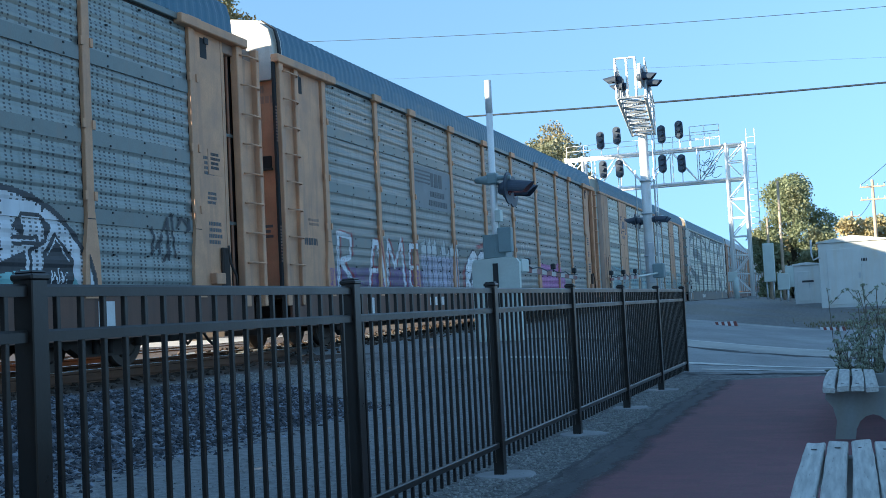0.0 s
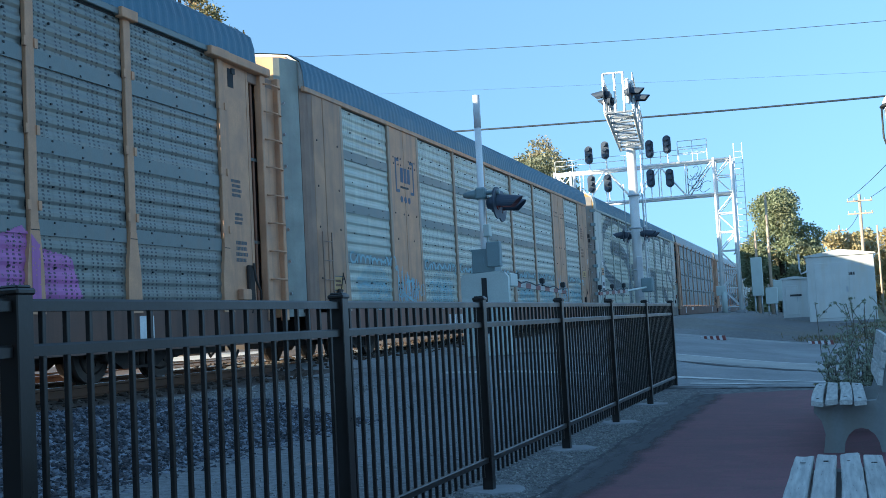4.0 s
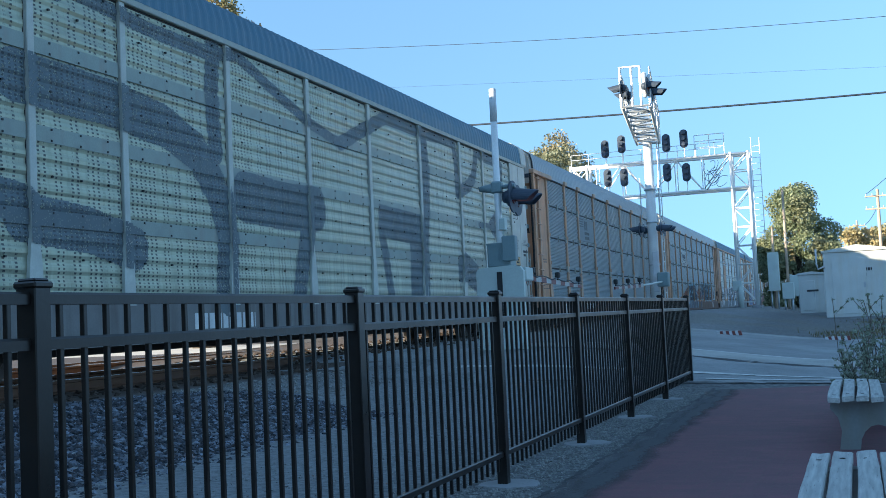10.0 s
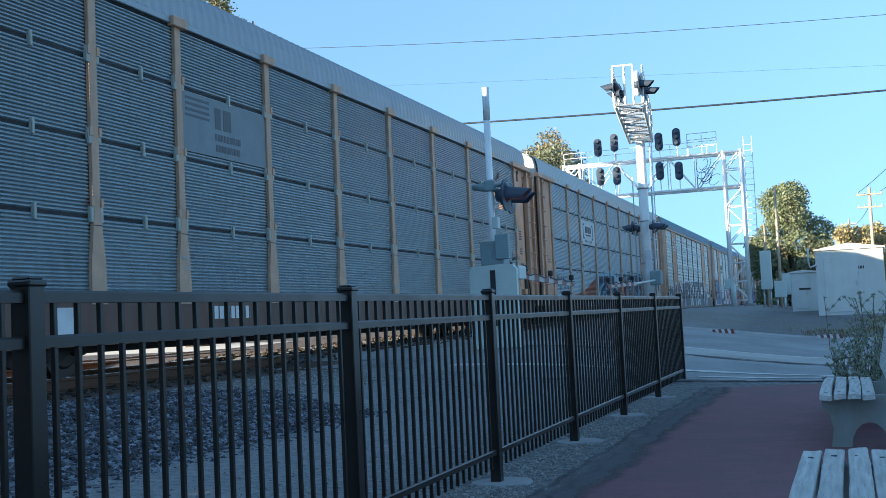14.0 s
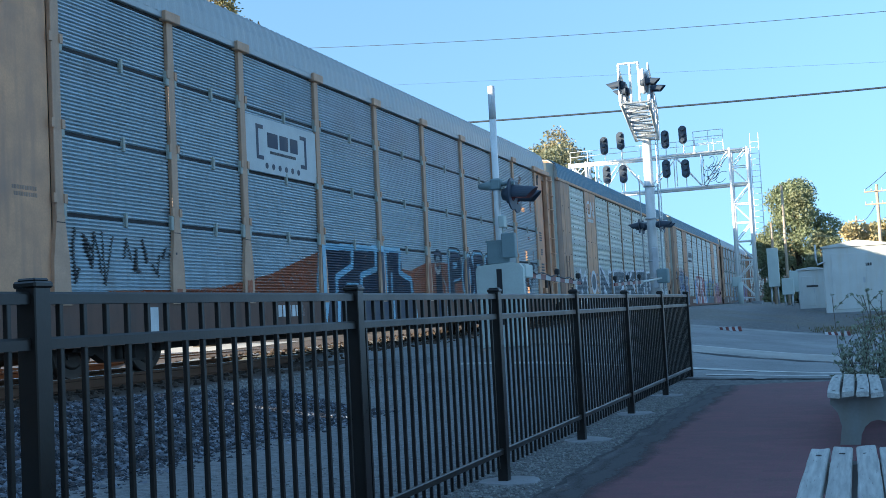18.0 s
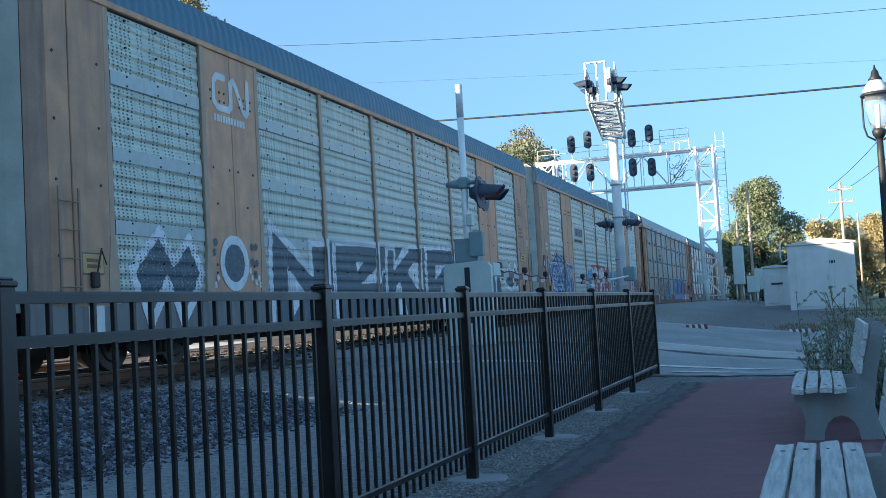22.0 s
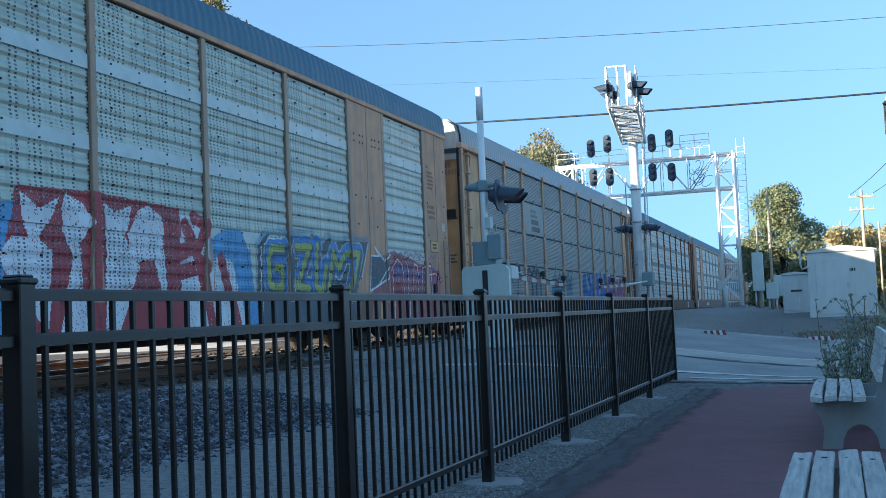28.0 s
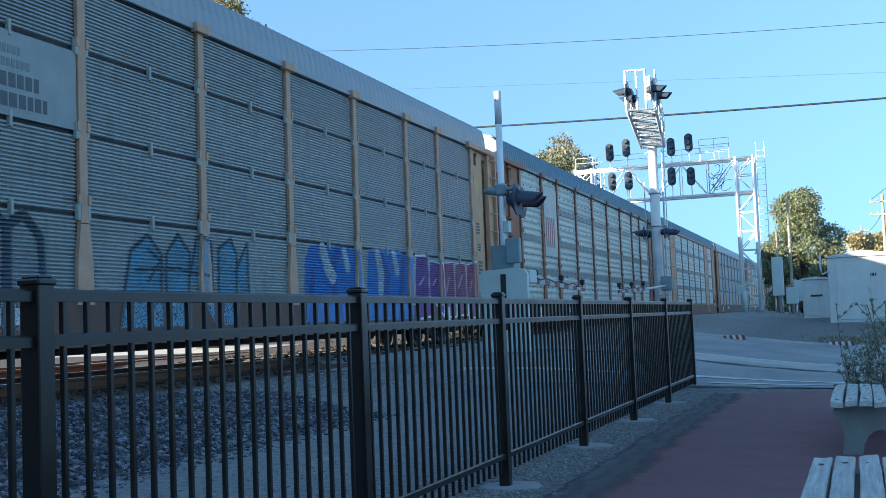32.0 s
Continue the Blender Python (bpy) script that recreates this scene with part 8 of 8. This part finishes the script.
def wire(label, a, b, sag, r):
    a, b = Vector(a), Vector(b)
    bm = bmesh.new()
    n = 36
    pts = [a.lerp(b, i / n) - Vector((0, 0, sag * 4 * (i / n) * (1 - i / n))) for i in range(n + 1)]
    path_tube(bm, pts, r, 5)
    solid("overhead_cable", bm, M["cable"], label, "cable", "overhead cables")


wire("thick black overhead cable across the sky", (-40.0, 40.0, 10.2), (14.0, 40.0, 8.0), 0.65, 0.036)
wire("thin overhead wire high above the train", (-40.0, 40.0, 14.7), (14.0, 40.0, 10.2), 0.9, 0.010)
wire("thin overhead wire above the roofs", (-40.0, 40.0, 12.2), (14.0, 40.0, 8.0), 0.1, 0.0035)
wire("thin wires between the utility poles", (1.15, 85, 8.65), (6.9, 40, 12.05), 0.8, 0.02)
wire("thin wires between the utility poles", (2.65, 85, 8.65), (8.6, 40, 12.05), 0.8, 0.02)
wire("thin wires between the utility poles", (1.85, 85, 7.7), (0.6, 130, 9.3), 0.6, 0.02)

# ---- striped blocks by the road ----
for x, y in ((-3.07, 29.55), (-0.48, 30.5)):
    z = height(x, y)
    t = thing("striped_block", "low red and white striped marker block on the asphalt", "marker block", "striped blocks")
    for i in range(8):
        bm = bmesh.new()
        prism(bm, [(x - 0.30 + 0.075 * i, z - 0.02), (x - 0.30 + 0.075 * (i + 1), z - 0.02), (x - 0.30 + 0.075 * (i + 1) - 0.03, z + 0.10), (x - 0.30 + 0.075 * i - 0.03, z + 0.10)], "y", y - 0.07, y + 0.07)
        part("stripe", bm, M["white_paint"] if i % 2 == 0 else M["arm_red"], t)


# ---- benches ----
def warped(bm, x0, x1, y0, y1, z0, z1, seed):
    """A weathered board: slightly bowed and twisted, cut unevenly, edges worn."""
    r = random.Random(seed)
    y0, y1 = y0 + r.uniform(-.02, .02), y1 + r.uniform(-.02, .02)
    bow, twist, skew, cup = r.uniform(-.012, .012), r.uniform(-.012, .012), r.uniform(-.02, .02), r.uniform(-.006, .004)
    n, prev, b = 14, None, 0.006
    for i in range(n + 1):
        u = i / n
        c = 4 * u * (1 - u)
        ring = []
        for dx, dz in ((0, b), (b, 0), (1 - b, 0), (1, b), (1, 1 - b), (1 - b, 1), (0.5, 1), (b, 1), (0, 1 - b)):
            px = dx if dx in (0, 1, 0.5) else (b / (x1 - x0) if dx < 0.5 else 1 - b / (x1 - x0))
            pz = dz if dz in (0, 1) else (b / (z1 - z0) if dz < 0.5 else 1 - b / (z1 - z0))
            xx = x0 + (x1 - x0) * px + bow * c + r.uniform(-.0012, .0012)
            zz = z0 + (z1 - z0) * pz + twist * (px - 0.5) * (2 * u - 1) + (cup * (1 - 4 * (px - 0.5) ** 2) if dz > 0.5 else 0)
            ring.append(bm.verts.new((xx, y0 + (y1 - y0) * u + skew * (px - 0.5) * (1 - 2 * u), zz)))
        if prev:
            for k in range(9):
                bm.faces.new((prev[k], prev[(k + 1) % 9], ring[(k + 1) % 9], ring[k]))
        else:
            bm.faces.new(ring[::-1])
        prev = ring
    bm.faces.new(prev)


def bench(y0, y1):
    b = thing("bench", "concrete bench with weathered whitish wooden slats", "bench", "benches along the path")
    for k in range(4):
        x = -0.265 + 0.108 * k
        bm = bmesh.new()
        warped(bm, x, x + 0.093, y0, y1, 0.405, 0.445, k + int(y0))
        sl = part("seat_slat", bm, M["slat"], b, at=pose(0, 0, 0.012 * (1 - abs(k - 1.5) / 1.5), 0, 0, 0))
        for y in (y0 + 0.28, y1 - 0.28):
            bm = bmesh.new()
            tube(bm, (x + 0.046, y, 0.4455), (x + 0.046, y, 0.448), 0.014, n=8)
            part("bolt_hole", bm, M["black_paint"], sl)
    for k in range(3):
        z = 0.56 + 0.135 * k
        x = 0.24 + 0.028 * k
        bm = bmesh.new()
        prism(bm, [(x, z), (x + 0.035, z - 0.006), (x + 0.055, z + 0.11), (x + 0.02, z + 0.116)], "y", y0, y1)
        part("back_slat", bm, M["slat"], b)
    for y in (y0 + 0.28, y1 - 0.28):
        prof = [(-0.20, 0.0), (-0.05, 0.0)] + [(0.10 + 0.14 * math.cos(a), 0.02 + 0.19 * math.sin(a)) for a in (math.pi - i * math.pi / 8 for i in range(9))] + [(0.25, 0.0), (0.42, 0.0), (0.40, 0.12), (0.36, 0.30), (0.40, 0.55), (0.47, 0.86)]
        prof += [(0.43 + 0.055 * math.cos(a), 0.90 + 0.055 * math.sin(a)) for a in (i * math.pi / 5 for i in range(6))]
        prof += [(0.355, 0.82), (0.27, 0.52), (0.23, 0.425), (-0.25, 0.40), (-0.255, 0.34), (-0.20, 0.27), (-0.175, 0.16)]
        bm = bmesh.new()
        prism(bm, prof, "y", y - 0.06, y + 0.06)
        part("support", bm, M["concrete"], b, "cast concrete end support")


bench(9.45, 11.55)
bench(3.95, 6.05)

# ---- street lamp ----
LX, LY = 0.98, 17.3
lampst = thing("street_lamp", "black post lamp with clear glass lantern and pale cap", "street lamp")
bm = bmesh.new()
lathe(bm, [(0.16, 0), (0.16, 0.1), (0.11, 0.18), (0.085, 0.6), (0.06, 0.75), (0.05, 3.07), (0.045, 3.39)], 14, (LX, LY, 0))
part("post", bm, M["black_paint"], lampst)
bm = bmesh.new()
lathe(bm, [(0.05, 3.37), (0.09, 3.43), (0.10, 3.49), (0.06, 3.53)], 14, (LX, LY, 0))
for s in (-1, 1):
    path_tube(bm, [(LX + s * 0.05, LY, 3.35), (LX + s * 0.16, LY, 3.42), (LX + s * 0.20, LY, 3.57), (LX + s * 0.20, LY, 4.02)], 0.014, 6)
part("lantern_cradle", bm, M["black_paint"], lampst)
bm = bmesh.new()
lathe(bm, [(0.09, 3.52), (0.14, 3.67), (0.17, 3.89), (0.165, 3.99)], 18, (LX, LY, 0))
gl = part("glass_globe", bm, M["glass"], lampst, "clear glass lantern")
gl.visible_shadow = False
bm = bmesh.new()
lathe(bm, [(0.03, 3.53), (0.035, 3.77), (0.03, 3.87)], 10, (LX, LY, 0))
part("bulb", bm, M["white_paint"], lampst)
bm = bmesh.new()
lathe(bm, [(0.22, 3.99), (0.23, 4.01), (0.20, 4.04)], 18, (LX, LY, 0))
lathe(bm, [(0.09, 4.21), (0.10, 4.24), (0.06, 4.29), (0.05, 4.35), (0.02, 4.39), (0.008, 4.45)], 12, (LX, LY, 0))
part("cap_rim", bm, M["black_paint"], lampst)
bm = bmesh.new()
lathe(bm, [(0.19, 4.03), (0.18, 4.09), (0.13, 4.17), (0.09, 4.22)], 18, (LX, LY, 0))
part("cap", bm, M["white_paint"], lampst, "pale domed cap")


# ---- trees and shrubs ----
def leaves(centres, count, size, seed, shell=0.55):
    """Loose leaf blades in clumps round the given centres (point, radius)."""
    r = np.random.RandomState(seed)
    tot = sum(c[1] ** 2 for c in centres)
    verts, faces = [], []
    for c, rad in centres:
        n = int(count * rad ** 2 / tot)
        d = r.randn(n, 3)
        d /= np.linalg.norm(d, axis=1)[:, None]
        p = np.array(c) + d * rad * (shell + (1 - shell) * r.rand(n, 1)) * np.array([1, 1, 0.85]) * (0.85 + 0.3 * r.rand(n, 1))
        for q in p:
            u = r.randn(3)
            u /= np.linalg.norm(u)
            w = np.cross(u, r.randn(3))
            w /= np.linalg.norm(w)
            s = size * (0.6 + 0.8 * r.rand())
            k = len(verts)
            verts += [tuple(q - u * s), tuple(q + w * s * 0.55), tuple(q + u * s), tuple(q - w * s * 0.55)]
            faces.append((k, k + 1, k + 2, k + 3))
    me = bpy.data.meshes.new("crown")
    me.from_pydata(verts, [], faces)
    return me


def tree(x, y, top, crown_low, width, material, seed, label, count=9000, size=0.16, group="trees"):
    r = random.Random(seed)
    z0 = height(x, y)
    t = thing("tree", label, "tree", group)
    bm = bmesh.new()
    tube(bm, (x, y, z0 - 0.2), (x + 0.1, y, crown_low + 0.4 * (top - crown_low)), 0.035 * (top - z0), 0.015 * (top - z0), n=10)
    part("trunk", bm, M["bark"], t)
    cs = []
    h = top - crown_low
    for i in range(26):
        k = r.random()
        env = math.sin(math.pi * min(1, 0.12 + 0.86 * k)) ** 0.7
        a, rr = r.uniform(0, 6.28), width / 2 * env * r.uniform(0.15, 0.85)
        rad = width * r.uniform(0.10, 0.2)
        cs.append(((x + rr * math.cos(a), y + rr * math.sin(a), crown_low + rad * 0.6 + (h - rad * 1.4) * k), rad))
    for c, rad in cs[:14]:
        bm = bmesh.new()
        a = Vector((x, y, crown_low + 0.3 * (c[2] - crown_low)))
        tube(bm, a, c, 0.008 * (top - z0), 0.02, n=5)
        part("limb", bm, M["bark"], t)
    me = leaves(cs, count, size, seed)
    me.materials.append(material)
    part("crown", me, None, t)
    return t


tree(-18.4, 74, 13.6, 5.2, 7.6, M["leaf_mixed"], 1, "broad tree with green and yellowing leaves behind the tracks", 15000, 0.105)
tree(-3.25, 74, 9.0, 0.7, 6.0, M["leaf_green"], 2, "dense green tree behind the signal bridge", 30000, 0.085)
tree(-1.6, 70, 5.2, 0.6, 3.0, M["leaf_green"], 3, "low dark green tree beside the relay case", 9000, 0.09)
tree(-4.6, 72, 5.6, 0.8, 2.8, M["leaf_green"], 9, "low dark green tree behind the signal bridge", 8000, 0.09)
tree(-26.9, 43, 18.8, 12.3, 5.8, M["leaf_brown"], 4, "tall tree with orange-tinged leaves behind the train", 14000, 0.10)
for i, (x, y, h) in enumerate(((0.3, 94, 7.5), (2.2, 97, 7.7), (4.5, 93, 7.3), (6.5, 96, 7.6), (10, 90, 7.4), (14, 98, 8.5), (-7, 150, 9.0), (-12, 160, 9.5), (19, 100, 9.0), (25, 110, 9.5))):
    tree(x, y, h, 0.8, 5.2, M["leaf_gold"], 20 + i, "yellowing autumn tree behind the sheds", 9000, 0.125, "autumn trees")


def shrub(x, y, w, h, seed, label, count=1500, sprigs=26):
    """Upright wiry stems with small leaves, dense at the foot and open above."""
    r = random.Random(seed)
    t = thing("shrub", label, "shrub", "shrubs by the bench")
    z0 = height(x, y)
    bm = bmesh.new()
    tips = []
    for i in range(sprigs):
        a = Vector((x + r.uniform(-.4, .4) * w, y + r.uniform(-.5, .5) * w, z0))
        b = a + Vector((r.uniform(-.22, .22) * w, r.uniform(-.2, .2) * w, h * r.uniform(0.4, 1.0)))
        mid = a.lerp(b, 0.5) + Vector((r.uniform(-.06, .06), r.uniform(-.06, .06), 0.03))
        path_tube(bm, [a, mid, b], 0.004, 4)
        tips += [(tuple(a.lerp(b, k)), 0.03 + 0.11 * max(0, 0.75 - k) * w) for k in (0.15, 0.3, 0.45, 0.6, 0.75, 0.88, 1.0)]
        for q in range(3):
            k = r.uniform(0.4, 0.9)
            p = a.lerp(b, k)
            e = p + Vector((r.uniform(-.16, .16), r.uniform(-.16, .16), r.uniform(0.08, 0.25)))
            path_tube(bm, [p, e], 0.003, 4)
            tips += [(tuple(p.lerp(e, 0.5)), 0.03), (tuple(e), 0.035)]
    tagged(part("stem_tangle", bm, M["bark"], t), kind="stuff")
    me = leaves(tips, int(count * 1.8), 0.014, seed, 0.1)
    me.materials.append(M["leaf_shrub"])
    tagged(part("foliage", me, None, t), kind="stuff")


def tufts(name, spots, blades, tall, seed, label):
    """Thin dry blades standing in loose tufts."""
    r = random.Random(seed)
    verts, faces = [], []
    for x, y, w in spots:
        for _ in range(blades):
            px, py = x + r.gauss(0, w), y + r.gauss(0, w)
            h, a = tall * r.uniform(0.4, 1.1), r.uniform(0, 6.28)
            dx, dy = 0.02 * math.cos(a), 0.02 * math.sin(a)
            lx, ly = r.uniform(-.5, .5) * h, r.uniform(-.5, .5) * h
            z = height(px, py)
            k = len(verts)
            verts += [(px - dx, py - dy, z - 0.01), (px + dx, py + dy, z - 0.01), (px + lx, py + ly, z + h)]
            faces.append((k, k + 1, k + 2))
    me = bpy.data.meshes.new(name)
    me.from_pydata(verts, [], faces)
    me.materials.append(M["dry_grass"])
    tagged(new(name, me), label, "grass", kind="stuff")


r9 = random.Random(9)
tufts("dry_grass", [(r9.uniform(0.6, 4.5), r9.uniform(37.5, 43.5), 0.45) for _ in range(22)], 50, 0.08, 1, "dry yellow-green grass in front of the steel sheds")
tufts("dry_grass", [(r9.uniform(-0.6, 4.0), r9.uniform(31.5, 35.0), 0.4) for _ in range(26)], 60, 0.11, 2, "dry grass along the far edge of the street")
tufts("dry_grass", [(r9.uniform(0.62, 1.4), r9.uniform(3.0, 16.0), 0.12) for _ in range(60)], 40, 0.10, 3, "thin grass beside the brick path")

shrub(0.20, 13.0, 0.8, 1.35, 5, "tall wiry grey-green shrub behind the bench", 2600, 16)
shrub(0.55, 12.8, 0.9, 1.45, 6, "tall wiry grey-green shrub behind the bench", 3000, 22)
shrub(0.14, 12.4, 0.75, 0.80, 7, "low leafy shrub beside the path", 6500)
shrub(0.52, 12.2, 0.8, 0.85, 10, "low leafy shrub beside the path", 6500)
shrub(1.4, 15.2, 1.4, 1.2, 8, "tall wiry grey-green shrub behind the bench", 3000)


# ---- what moves: the train rolls past, its wheels turn ----
def motions():
    turn = pose(0, 0, 0, 0, 0, -PSI)
    for k, car in enumerate(CARS):
        s0 = GAP0 - PITCH / 2 + PITCH * k
        walk(car, [(t, Matrix.Translation(track(s0 - gone(t), 0, RAIL)) @ turn) for t in range(33)])
    steps = [(0.08 * i, math.degrees(gone(0.08 * i) / 0.415)) for i in range(401)]
    for w in WHEELS:
        x, y, z = w.matrix_basis.translation
        walk(w, [(t, pose(x, y, z, a, 0, 0)) for t, a in steps])


motions()
